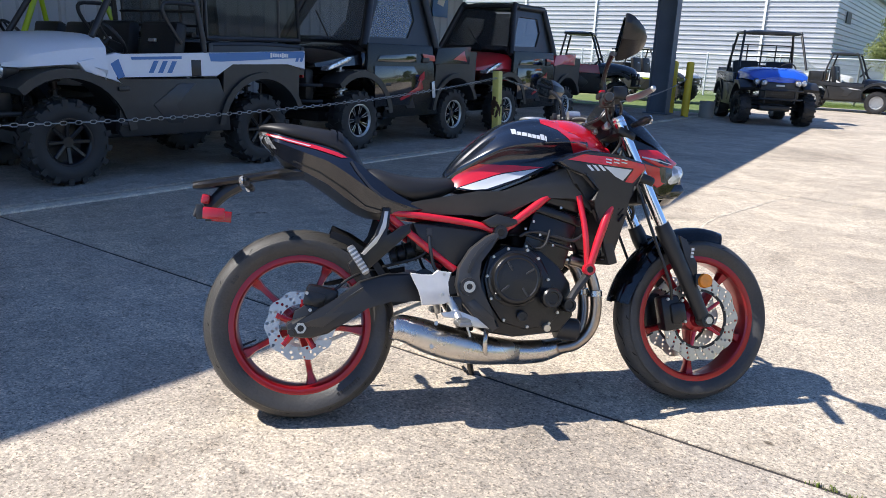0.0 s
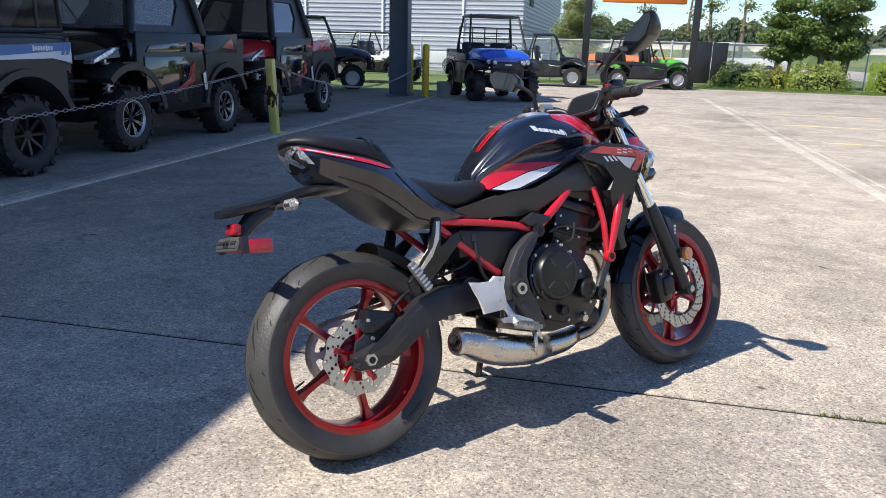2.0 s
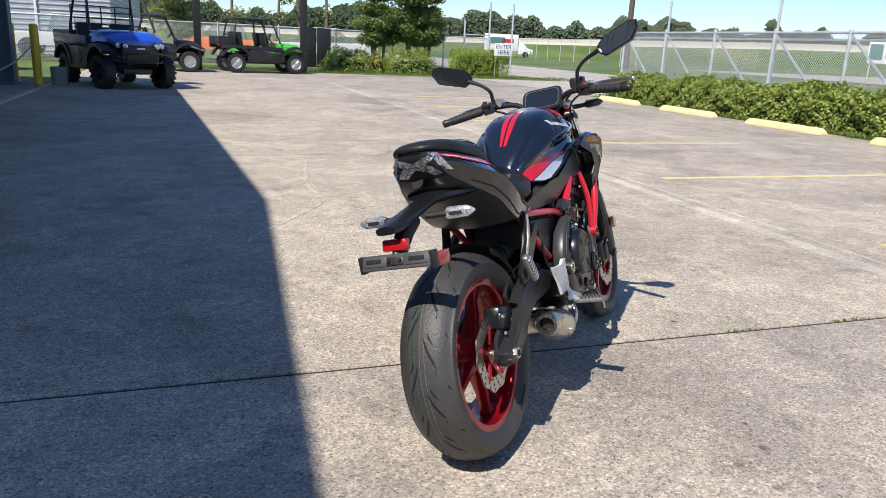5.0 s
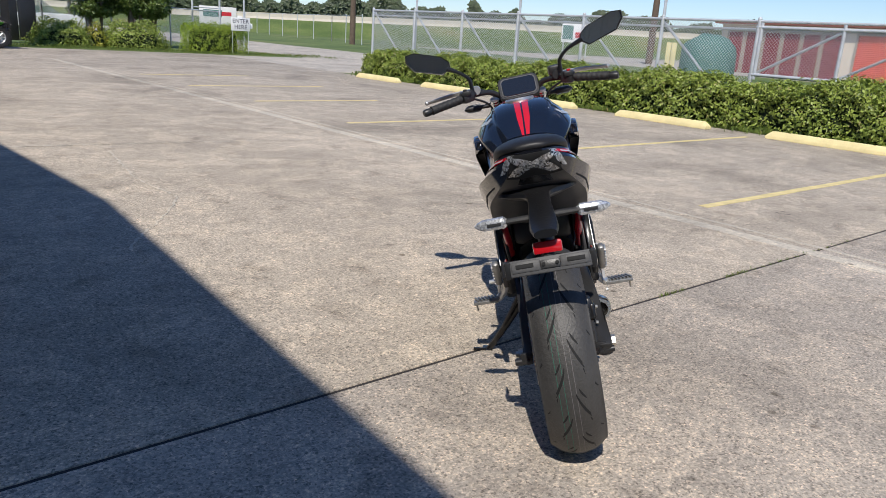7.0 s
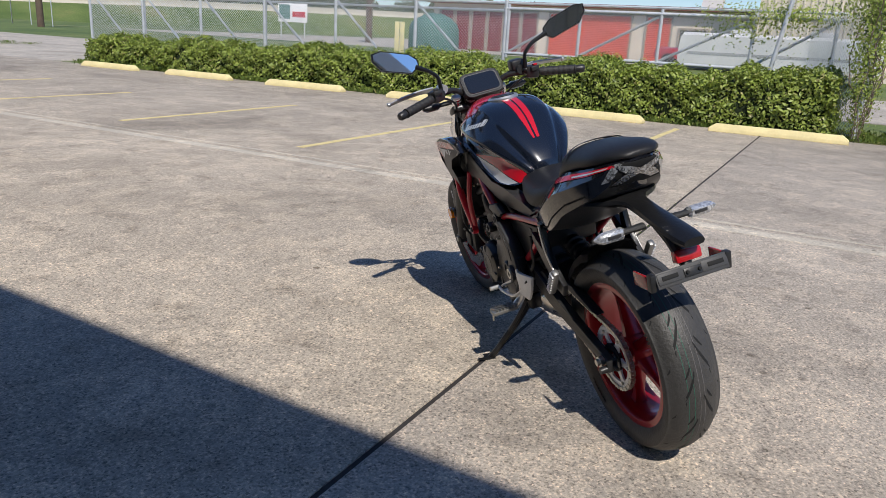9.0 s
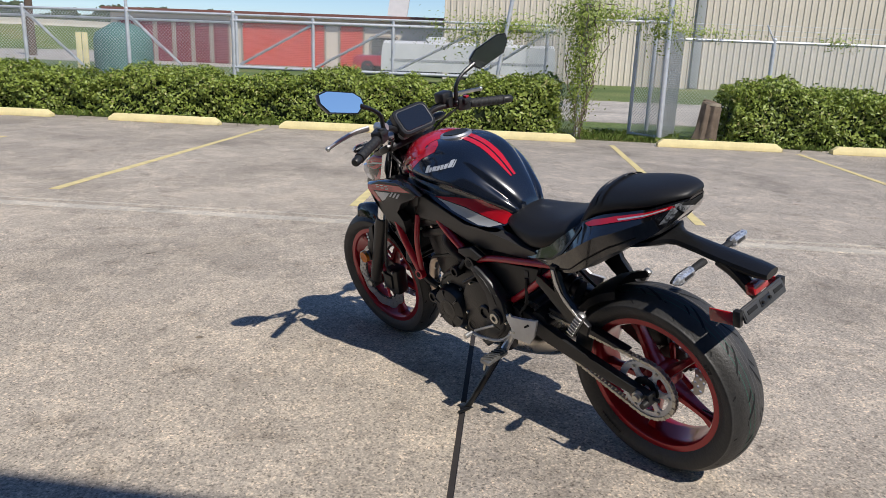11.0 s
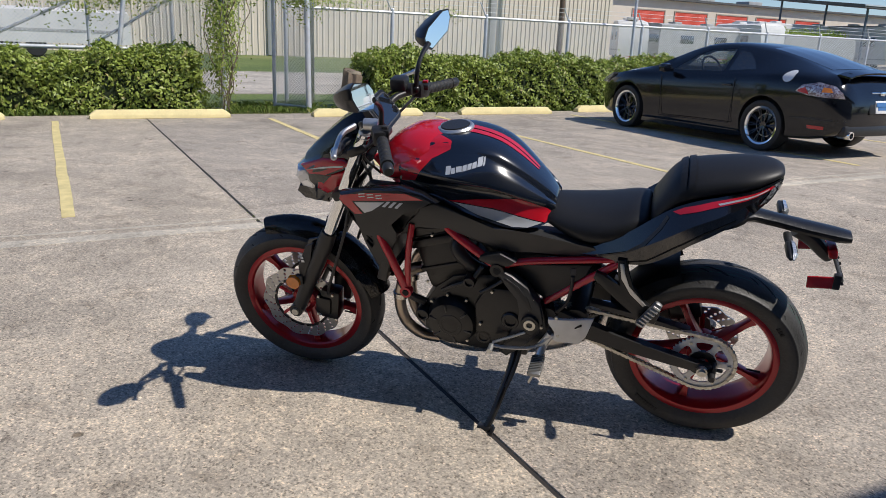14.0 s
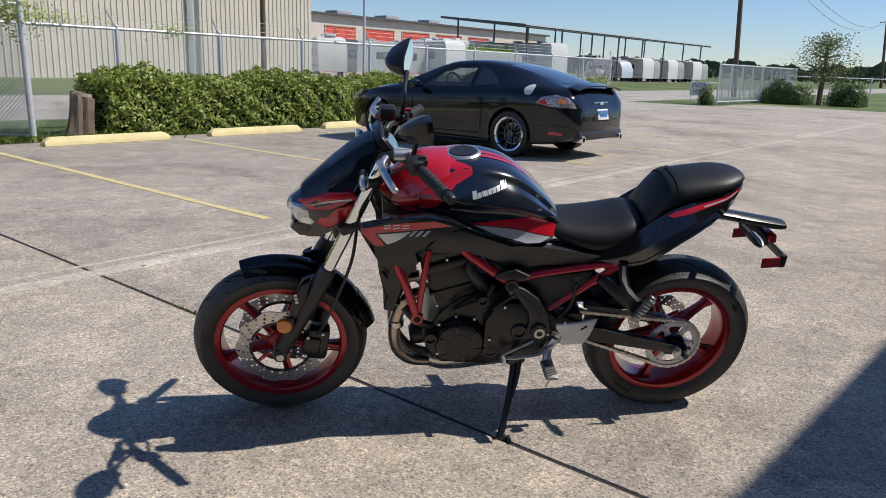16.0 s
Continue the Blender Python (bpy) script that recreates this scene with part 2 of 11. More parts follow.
def grass_ground_material():
    m, N, L, p = node_mat("mown grass")
    tc = N.new("ShaderNodeTexCoord")
    a, b = N.new("ShaderNodeTexNoise"), N.new("ShaderNodeTexNoise")
    a.inputs["Scale"].default_value, a.inputs["Detail"].default_value = 0.15, 8
    b.inputs["Scale"].default_value, b.inputs["Detail"].default_value = 14, 8
    for t in (a, b):
        L.new(tc.outputs["Object"], t.inputs["Vector"])
    ra = ramp_of(N, [(0.35, (0.085, 0.135, 0.03)), (0.55, (0.14, 0.19, 0.05)), (0.72, (0.24, 0.23, 0.09))])
    rb = ramp_of(N, [(0.3, (0.55, 0.6, 0.5)), (0.7, (1.25, 1.2, 1.2))])
    L.new(a.outputs[0], ra.inputs[0])
    L.new(b.outputs[0], rb.inputs[0])
    x = N.new("ShaderNodeMix")
    x.data_type, x.blend_type = "RGBA", "MULTIPLY"
    x.inputs[0].default_value = 1
    L.new(ra.outputs[0], x.inputs[6])
    L.new(rb.outputs[0], x.inputs[7])
    L.new(x.outputs[2], p.inputs["Base Color"])
    p.inputs["Roughness"].default_value = 0.9
    return m


CONCRETE = concrete_material("worn concrete", (0.490, 0.436, 0.362))
CONCRETE_PALE = concrete_material("worn paler concrete", (0.528, 0.470, 0.396))
# shed floor: the canopy's shade is put into this darker base colour
CONCRETE_SHED = concrete_material("shade-darkened shed concrete", (0.31, 0.29, 0.26), 0.6)
CONCRETE_SEAM = concrete_material("trowelled pale seam", (0.60, 0.55, 0.46), 0.5)
ROAD_MAT = concrete_material("road concrete", (0.5, 0.46, 0.4), 0.4)
JOINT_MAT = mat("tar joint", (0.035, 0.03, 0.028), 0.85, bump=0.6, scale=60, vary=0.4)
GRASS = grass_ground_material()
GRASS_BLADE = leaf_material("grass blades", (0.07, 0.11, 0.02), (0.15, 0.21, 0.04), (0.38, 0.33, 0.12))
YELLOW_LINE = mat("worn yellow road paint", (0.70, 0.58, 0.27), 0.75, bump=0.5, scale=90, vary=0.22, vscale=9)
YELLOW_STOP = mat("pale yellow painted concrete", (0.82, 0.70, 0.36), 0.8, bump=0.6, scale=45, vary=0.14, vscale=5)
YELLOW_POST = mat("chipped yellow post paint", (0.72, 0.62, 0.16), 0.5, bump=0.3, scale=20, vary=0.12, vscale=6)
YELLOW_BOLLARD = mat("yellow bollard paint", (0.72, 0.50, 0.03), 0.45, vary=0.12)
RUST = mat("rusty patch", (0.10, 0.045, 0.02), 0.9, bump=0.6, scale=60, vary=0.4)
STEEL_BLUE = mat("blue grey column paint", (0.11, 0.14, 0.18), 0.5, vary=0.12, bump=0.1)
CHAIN_MAT = mat("galvanised chain", (0.42, 0.41, 0.39), 0.45, 0.9, vary=0.2, scale=30)
GALV = mat("galvanised fence steel", (0.62, 0.64, 0.65), 0.5, 0.45, vary=0.15, vscale=8)
WHITE_METAL = mat("white corrugated sheet", (0.42, 0.43, 0.46), 0.45, vary=0.05, vscale=0.8)
GREY_METAL = mat("grey ribbed wall sheet", (0.40, 0.42, 0.45), 0.5, vary=0.08, vscale=0.8)
BEIGE_METAL = mat("beige ribbed wall sheet", (0.66, 0.58, 0.47), 0.6, vary=0.07, vscale=0.7)
TAN_TRIM = mat("tan roof trim", (0.34, 0.29, 0.23), 0.6, vary=0.1)
RED_DOOR = mat("red roller door", (0.62, 0.07, 0.035), 0.5, vary=0.08, vscale=1.2)
DARK_ROOF = mat("dark canopy roof", (0.09, 0.09, 0.085), 0.7, vary=0.15)
ORANGE_SIGN = mat("orange sign face", (0.85, 0.20, 0.015), 0.4, vary=0.04)
SIGN_WHITE = mat("white sign board", (0.78, 0.78, 0.76), 0.5, vary=0.05)
SIGN_INK = mat("dark sign lettering", (0.03, 0.03, 0.05), 0.5)
BARK = mat("grey brown bark", (0.16, 0.12, 0.085), 0.9, bump=1.0, scale=30, vary=0.35, vscale=7)
STUMP_TOP = mat("weathered cut wood", (0.33, 0.28, 0.21), 0.85, bump=0.6, scale=25, vary=0.25)
WOOD_POLE = mat("old utility pole wood", (0.12, 0.085, 0.06), 0.9, bump=0.5, scale=12, vary=0.25)
HEDGE_LEAF = leaf_material("hedge leaves", (0.10, 0.145, 0.022), (0.345, 0.425, 0.082), (0.50, 0.44, 0.19))
TREE_LEAF = leaf_material("tree leaves", (0.05, 0.085, 0.02), (0.15, 0.22, 0.045), (0.24, 0.28, 0.08))
PALE_LEAF = leaf_material("pale tree leaves", (0.10, 0.13, 0.04), (0.26, 0.30, 0.10), (0.34, 0.36, 0.15))
BRIGHT_LEAF = leaf_material("bright hedge leaves", (0.16, 0.25, 0.02), (0.36, 0.47, 0.045), (0.34, 0.36, 0.08))
# near-black, so that solid cores pass for the shade deep among leaves
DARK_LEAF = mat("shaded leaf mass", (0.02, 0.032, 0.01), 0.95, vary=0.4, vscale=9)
WARM_LEAF = leaf_material("yellow flowers and leaves", (0.16, 0.20, 0.03), (0.42, 0.40, 0.05), (0.62, 0.47, 0.05))
FAR_TREES = leaf_material("far woods", (0.03, 0.05, 0.02), (0.075, 0.105, 0.04), (0.1, 0.12, 0.05))

GLOSS_BLACK = mat("gloss black paint", (0.007, 0.007, 0.009), 0.12, coat=0.9, spec=0.5)
BLUE_BLACK = mat("pearl black paint", (0.006, 0.009, 0.017), 0.2, coat=1.0)
MATT_BLACK = mat("matt black plastic", (0.021, 0.021, 0.0215), 0.40, bump=0.15, scale=220, vary=0.18, vscale=12, spec=0.5)
SATIN_GREY = mat("satin dark grey plastic", (0.036, 0.036, 0.037), 0.36, vary=0.12, vscale=10, spec=0.5)
SEAT_MAT = mat("black seat vinyl", (0.014, 0.014, 0.015), 0.47, bump=0.10, scale=420, vary=0.1, vscale=14, spec=0.38)
ENGINE_BLACK = mat("black engine paint", (0.010, 0.010, 0.0105), 0.30, bump=0.2, scale=120, vary=0.25, vscale=14, spec=0.5)
RED_PAINT = mat("candy red paint", (0.56, 0.008, 0.02), 0.25, coat=1.0, vary=0.04)
RED_FRAME = mat("red frame paint", (0.58, 0.012, 0.028), 0.3, coat=0.6, vary=0.06)
BEZEL_GREY = mat("grey bezel plastic", (0.07, 0.072, 0.076), 0.4)
RED_RIM = mat("metallic red wheel paint", (0.33, 0.005, 0.011), 0.3, 0.45, coat=0.6, vary=0.06)
SILVER_PAINT = mat("silver decal", (0.62, 0.64, 0.66), 0.3, 0.3, coat=0.5)
ALU = mat("cast aluminium", (0.62, 0.62, 0.61), 0.38, 0.85, vary=0.1, vscale=20, rvary=0.08)
ALU_PALE = mat("bead blasted aluminium", (0.74, 0.74, 0.73), 0.55, 0.45, vary=0.06, vscale=20)
CHROME = mat("chrome", (0.86, 0.87, 0.88), 0.09, 1.0)
STEEL = mat("brushed stainless", (0.62, 0.58, 0.53), 0.27, 1.0, vary=0.12, vscale=9, bump=0.05, scale=150, rvary=0.1)
STEEL_BLUED = mat("heat tinted steel", (0.42, 0.35, 0.29), 0.3, 1.0, vary=0.3, vscale=8)
DISC_STEEL = mat("brake disc steel", (0.55, 0.54, 0.52), 0.33, 1.0, bump=0.1, scale=80, vary=0.08)
RUBBER = mat("tyre rubber", (0.02, 0.0195, 0.019), 0.6, bump=0.35, scale=140, vary=0.25, vscale=8, rvary=0.08)
RUBBER_SCUFF = mat("dusty tyre rubber", (0.046, 0.044, 0.041), 0.52, bump=0.5, scale=120, vary=0.35, vscale=7)
PLATE_GREY = mat("mid grey plastic", (0.055, 0.055, 0.056), 0.55, bump=0.2, scale=200, vary=0.12, vscale=14)
PEG_METAL = mat("dull peg metal", (0.30, 0.30, 0.29), 0.45, 0.8, vary=0.15, vscale=30)
GROOVE = mat("tread groove", (0.008, 0.008, 0.008), 0.8)
RUBBER_GRIP = mat("grip rubber", (0.02, 0.02, 0.02), 0.6, bump=0.6, scale=300)


def lens_mat(name, color, dark, scale):
    """A clear lens over a faceted bright reflector."""
    m, N, L, p = node_mat(name)
    tc = N.new("ShaderNodeTexCoord")
    v = N.new("ShaderNodeTexVoronoi")
    v.inputs["Scale"].default_value = scale
    L.new(tc.outputs["Object"], v.inputs["Vector"])
    s = N.new("ShaderNodeSeparateColor")
    L.new(v.outputs["Color"], s.inputs[0])
    r = ramp_of(N, [(0.0, dark), (0.45, tuple(0.5 * (a + b) for a, b in zip(color, dark))), (1.0, color)])
    L.new(s.outputs[0], r.inputs[0])
    L.new(r.outputs[0], p.inputs["Base Color"])
    p.inputs["Metallic"].default_value, p.inputs["Roughness"].default_value, p.inputs["Coat Weight"].default_value = 0.55, 0.16, 1.0
    b = N.new("ShaderNodeBump")
    b.inputs["Strength"].default_value, b.inputs["Distance"].default_value = 0.22, 0.002
    L.new(v.outputs["Distance"], b.inputs["Height"])
    L.new(b.outputs[0], p.inputs["Normal"])
    return m


LENS_CLEAR = lens_mat("clear lens plastic", (0.78, 0.80, 0.82), (0.34, 0.35, 0.36), 190)
LENS_SMOKE = lens_mat("smoked lamp lens", (0.66, 0.67, 0.68), (0.05, 0.05, 0.05), 200)
LENS_PALE = lens_mat("pale tail lamp lens", (0.66, 0.60, 0.60), (0.20, 0.10, 0.10), 60)
LENS_RED = mat("red reflector plastic", (0.46, 0.006, 0.01), 0.22, coat=1.0, bump=0.3, scale=400, vary=0.12, vscale=40)
LENS_AMBER = mat("amber reflector", (0.75, 0.22, 0.01), 0.25, coat=1.0, vary=0.15, vscale=40)
MIRROR = mat("mirror glass", (0.9, 0.92, 0.93), 0.02, 1.0)
SCREEN_GLASS = mat("dark instrument glass", (0.012, 0.014, 0.018), 0.06, coat=1.0)
CHAIN_STEEL = mat("drive chain steel", (0.58, 0.55, 0.48), 0.4, 0.9, vary=0.3, vscale=60)
GOLD_BOLT = mat("zinc bolts", (0.6, 0.58, 0.52), 0.35, 0.9)
GREEN_LINE = mat("green tyre marking", (0.03, 0.13, 0.09), 0.7)
PINK_LINE = mat("white tyre marking", (0.14, 0.13, 0.13), 0.7)
WHITE_PAINT = mat("white body plastic", (0.72, 0.75, 0.80), 0.35, coat=0.4, vary=0.04)
BLUE_PAINT = mat("bright blue body plastic", (0.012, 0.09, 0.55), 0.25, coat=0.8, vary=0.05)
BLUE_DECAL = mat("blue decal", (0.06, 0.18, 0.42), 0.4)
GREEN_PAINT = mat("lime green body plastic", (0.10, 0.55, 0.03), 0.3, coat=0.6)
LIME_PAINT = mat("acid lime tube paint", (0.48, 0.62, 0.02), 0.35, coat=0.5)
RED_BODY = mat("red body plastic", (0.50, 0.02, 0.03), 0.28, coat=0.8, vary=0.05)
GREY_BODY = mat("dark grey body plastic", (0.008, 0.0085, 0.009), 0.26, coat=0.12, spec=0.3)
CAR_BLACK = mat("dusty black car paint", (0.005, 0.006, 0.009), 0.14, coat=0.45, rvary=0.05, vscale=2, vary=0.1, spec=0.35)
CAR_GLASS = mat("dark car glass", (0.02, 0.024, 0.027), 0.05, coat=1.0, spec=0.7)
HEAD_LENS = lens_mat("headlamp lens", (0.88, 0.90, 0.92), (0.30, 0.31, 0.32), 45)
RV_WHITE = mat("off white camper shell", (0.68, 0.67, 0.64), 0.5, vary=0.07, vscale=1.5)
RV_GREY = mat("weathered tarpaulin grey", (0.36, 0.36, 0.35), 0.7, vary=0.15, vscale=1.5)
MUD_WALL = mat("pale road barrier concrete", (0.52, 0.47, 0.38), 0.8, vary=0.12, vscale=0.5)
RUST_ROOF = mat("faded red-brown roof sheet", (0.20, 0.085, 0.065), 0.6, vary=0.15, vscale=0.8)
WINE_DOOR = mat("dark red roller door", (0.20, 0.022, 0.028), 0.5, vary=0.08)
TEAL = mat("faded teal tarpaulin", (0.07, 0.17, 0.145), 0.7, vary=0.15)


def glass_mat(name, tint, clear):
    """Thin tinted pane: mostly see-through, glossier at a slant."""
    m, N, L, p = node_mat(name)
    p.inputs["Base Color"].default_value = (*tint, 1)
    p.inputs["Roughness"].default_value = 0.03
    t = N.new("ShaderNodeBsdfTransparent")
    t.inputs[0].default_value = (*[0.35 + 0.6 * c for c in tint], 1)
    g = N.new("ShaderNodeBsdfGlossy")
    g.inputs["Roughness"].default_value = 0.03
    fr = N.new("ShaderNodeLayerWeight")
    fr.inputs[0].default_value = 0.10
    a = N.new("ShaderNodeMixShader")
    L.new(fr.outputs["Facing"], a.inputs[0])
    b = N.new("ShaderNodeMixShader")
    b.inputs[0].default_value = clear
    L.new(p.outputs[0], b.inputs[1])
    L.new(t.outputs[0], b.inputs[2])
    L.new(b.outputs[0], a.inputs[1])
    L.new(g.outputs[0], a.inputs[2])
    L.new(a.outputs[0], N["Material Output"].inputs[0])
    return m


PANE = glass_mat("clear cab pane", (0.75, 0.80, 0.82), 0.85)
DARK_PANE = glass_mat("smoked cab pane", (0.10, 0.11, 0.12), 0.45)
CAR_PANE = glass_mat("tinted car window", (0.62, 0.68, 0.66), 0.92)


# ---- ground: one sheet to the horizon, the lot, the street ----
def flat(name, x0, x1, y0, y1, z, material, parent=None, depth=0.12, bev=0.0, kind="", label="", category=""):
    bm = B()
    box(bm, ((x0 + x1) / 2, (y0 + y1) / 2, z - depth / 2), (x1 - x0, y1 - y0, depth), bev=bev)
    ob = part(name, bm, material, parent)
    return tagged(ob, label, category, kind=kind)


bm = B()
rings = [0.5, 30, 90, 300, 900, 2600]
lathe(bm, [(r, -0.035) for r in rings], Matrix.Translation((0, 0, 0)), 48)
tagged(part("ground", bm, GRASS), "mown grass ground reaching the horizon", "ground", kind="structure")

LOT_Y0, LOT_Y1, LOT_X1, JOINT_Y = -33.0, 26.0, 9.93, 0.663
lot = empty("pavement", pose(0, 0, 0), "worn concrete parking lot with a tarred joint", "pavement", kind="structure")
for y0, y1, cm in ((LOT_Y0, JOINT_Y - 0.010, CONCRETE_PALE), (JOINT_Y + 0.010, LOT_Y1, CONCRETE)):
    flat("concrete_slab", -3.72, LOT_X1, y0, y1, 0.0, cm, lot, 0.2, 0.004)
flat("joint_filler", -3.72, LOT_X1, JOINT_Y - 0.010, JOINT_Y + 0.010, -0.006, JOINT_MAT, lot, 0.05)
flat("pale_seam", 3.06, 3.20, LOT_Y0 + 4, LOT_Y1 - 6, 0.0025, CONCRETE_SEAM, lot, 0.004)
flat("pale_seam", 3.30, 3.34, LOT_Y0 + 9, LOT_Y1 - 9, 0.0025, CONCRETE_SEAM, lot, 0.004)
# wandering pale crack and a faint construction seam
random.seed(77)
bm = B()
crack = [(0.30, 5.75), (0.269, 5.527), (0.181, 4.949), (0.118, 4.398), (0.152, 3.914), (0.133, 3.676), (-0.031, 3.365), (-0.24, 3.04), (-0.337, 2.918), (-0.52, 2.60)]
line = [(v.x + random.uniform(-0.012, 0.012), v.y) for v in catmull([(a, b, 0) for a, b in crack], 7)]
rows = []
for x, y in line:
    w = random.uniform(0.004, 0.013)
    rows.append([bm.verts.new((x - w, y, 0.0028)), bm.verts.new((x + w, y, 0.0028))])
for a, b in zip(rows, rows[1:]):
    bm.faces.new((a[0], a[1], b[1], b[0]))
part("pale_crack", bm, CONCRETE_SEAM, lot, "pale sealed crack", smooth=0)
bm = B()
rows = []
for k in range(31):
    x = -0.6 + 3.4 * k / 30
    y, w = 6.15 - 0.10 * x + random.uniform(-0.006, 0.006), random.uniform(0.006, 0.016)
    rows.append([bm.verts.new((x, y - w, 0.0028)), bm.verts.new((x, y + w, 0.0028))])
for a, b in zip(rows, rows[1:]):
    bm.faces.new((a[0], b[0], b[1], a[1]))
part("pale_crack", bm, CONCRETE_SEAM, lot, "faint pale seam", smooth=0)
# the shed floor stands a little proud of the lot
tagged(flat("floor", -30, -3.74, -14.5, 17.2, 0.035, CONCRETE_SHED, None, 0.25, 0.012), "concrete floor under the canopy, coloured darker for the shade there", "floor", kind="structure")
tagged(flat("floor_edge", -3.735, -3.60, -14.5, 17.2, 0.016, CONCRETE_SEAM, None, 0.25, 0.010), "pale chamfered edge of the shed floor", "kerb", kind="structure")
tagged(flat("street", 14.0, 22.6, -400, 420, -0.02, ROAD_MAT, None, 0.1), "pale concrete street beside the lot", "road", kind="structure")
tagged(flat("driveway_north", LOT_X1 + 0.004, 13.998, 17.6, 25.9, -0.012, ROAD_MAT, None, 0.1), "concrete driveway to the street", "road", kind="structure")
tagged(flat("driveway_south", LOT_X1 + 0.004, 13.998, -28.5, -14.2, -0.012, ROAD_MAT, None, 0.1), "concrete driveway to the street", "road", kind="structure")
tagged(flat("yard", 44.0, 130, -140, 60, -0.02, ROAD_MAT, None, 0.05), "concrete yard of the storage units", "pavement", kind="structure")

STALL = [-14.6, -11.9, -9.2, -6.5, -3.78, -1.02, 1.80, 4.43, 7.10, 9.85, 12.6, 15.3]
for y in STALL:
    bm = B()
    x, w = 3.73, 0.042
    end = {7.10: 6.9, 9.85: 6.1, 12.6: 6.6, 15.3: 6.2}.get(y, 9.27)
    while x < end - 0.02:
        s = min(0.5, end - x)
        box(bm, (x + s / 2, y + random.uniform(-0.004, 0.004), 0.002), (s, w * 2 * random.uniform(0.92, 1.05), 0.004))
        x += s
    tagged(part("bay_line", bm, YELLOW_LINE, smooth=0), "faded yellow painted parking bay line", "road marking", "bay lines", "structure")


def wheel_stop():
    bm = B()
    half = [(-0.075, 0.0), (-0.075, 0.05), (-0.05, 0.118), (0.05, 0.118), (0.075, 0.05), (0.075, 0.0)]
    L = 0.93
    rings = []
    for y, s in ((-L, 0.0), (-L + 0.004, 0.35), (-L + 0.085, 1.0), (-0.4, 1.0), (0.0, 1.0), (0.4, 1.0), (L - 0.085, 1.0), (L - 0.004, 0.35), (L, 0.0)):
        rings.append([Vector((x, y, z * (0.25 + 0.75 * s) if z > 0.06 else z)) for x, z in half])
    ring_loft(bm, rings)
    bmesh.ops.bevel(bm, geom=bm.edges[:], offset=0.005, segments=1, affect="EDGES")
    ob = part("wheel_stop", bm, YELLOW_STOP, smooth=25)
    for y in (-0.6, 0.6):
        bm = B()
        cyl(bm, (0, y, 0.1), (0, y, 0.121), 0.017, seg=10)
        part("fixing_pin", bm, RUST, ob)
    return tagged(ob, "pale yellow concrete wheel stop with chipped edges", "wheel stop", "wheel stops along the hedge")


_stop = wheel_stop()
_stop.matrix_basis = pose(9.50, 0.45, 0)
for y, dx, rz in ((3.30, 0.02, 0.6), (6.16, 0.0, -0.5), (9.06, 0.04, 1.0), (11.91, 0.02, 0), (14.72, 0.02, -1.2), (-2.66, -0.02, 0.5), (-5.28, 0.03, -0.7), (-7.9, 0.25, 1)):
    copy_thing(_stop, pose(9.50 + dx, y, 0, 0, 0, rz))


def blades(name, spots, n, h, material, seed, spread):
    """Grass tufts: narrow bent blades round the given spots."""
    r = np.random.RandomState(seed)
    V, F = [], []
    for sx, sy, sc in spots:
        for _ in range(int(n * sc)):
            x, y = sx + r.normal(0, spread[0] * sc), sy + r.normal(0, spread[1])
            a, hh, lean = r.uniform(0, 6.28), h * r.uniform(0.4, 1.2) * sc ** 0.5, r.uniform(0.1, 0.9)
            dx, dy, w = math.cos(a), math.sin(a), 0.0022 + 0.04 * h * 0.2
            b = len(V)
            V += [(x - dy * w, y + dx * w, -0.01), (x + dy * w, y - dx * w, -0.01), (x + dx * lean * hh * 0.4 + dy * w * 0.6, y + dy * lean * hh * 0.4 - dx * w * 0.6, hh * 0.65),
                  (x + dx * lean * hh, y + dy * lean * hh, hh * (1 - lean * 0.35))]
            F += [(b, b + 1, b + 2), (b, b + 2, b + 3)]
    return raw(name, V, F, material)


_spots = [(1.47 + 0.05 * k, JOINT_Y, 0.25 + 0.55 * random.random()) for k in range(5)] + [(2.12 + 0.06 * k, JOINT_Y, 0.3 + 0.8 * random.random()) for k in range(4)]
_spots += [(2.4 + 0.11 * k, JOINT_Y, 0.12 + 0.28 * random.random()) for k in range(13)]
tagged(blades("joint_weeds", _spots, 26, 0.022, GRASS_BLADE, 3, (0.03, 0.008)), "short weeds growing in the tarred joint", "weeds", kind="stuff")
_spots = [(9.98 + random.random() * 0.25, y / 4 + random.random() * 0.25, 0.5 + random.random()) for y in range(-52, 66)]
_spots += [(10.0 + random.random() * 1.3, -2.2 + random.random() * 2.3, 0.8) for k in range(60)]
tagged(blades("verge_grass", _spots, 70, 0.11, GRASS_BLADE, 5, (0.12, 0.12)), "green grass along the edge of the lot", "grass", kind="stuff")
_spots = [(-4.5 + 20 * random.random(), 26.1 + random.random() * 2.2, 0.8) for k in range(420)]
tagged(blades("verge_grass", _spots, 26, 0.09, GRASS_BLADE, 6, (0.2, 0.12)), "strip of mown grass beyond the lot", "grass", kind="stuff")


# ---- the canopy that throws the long shade, its column, posts, chain and wall ----
ROOF_X, PEAK_Y, PEAK_Z, SLOPE = -3.63, 1.03, 5.02, 0.093
shed = empty("canopy", pose(0, 0, 0), "steel canopy roof with a shallow gable over the shed floor", "canopy", kind="structure")
bm = B()
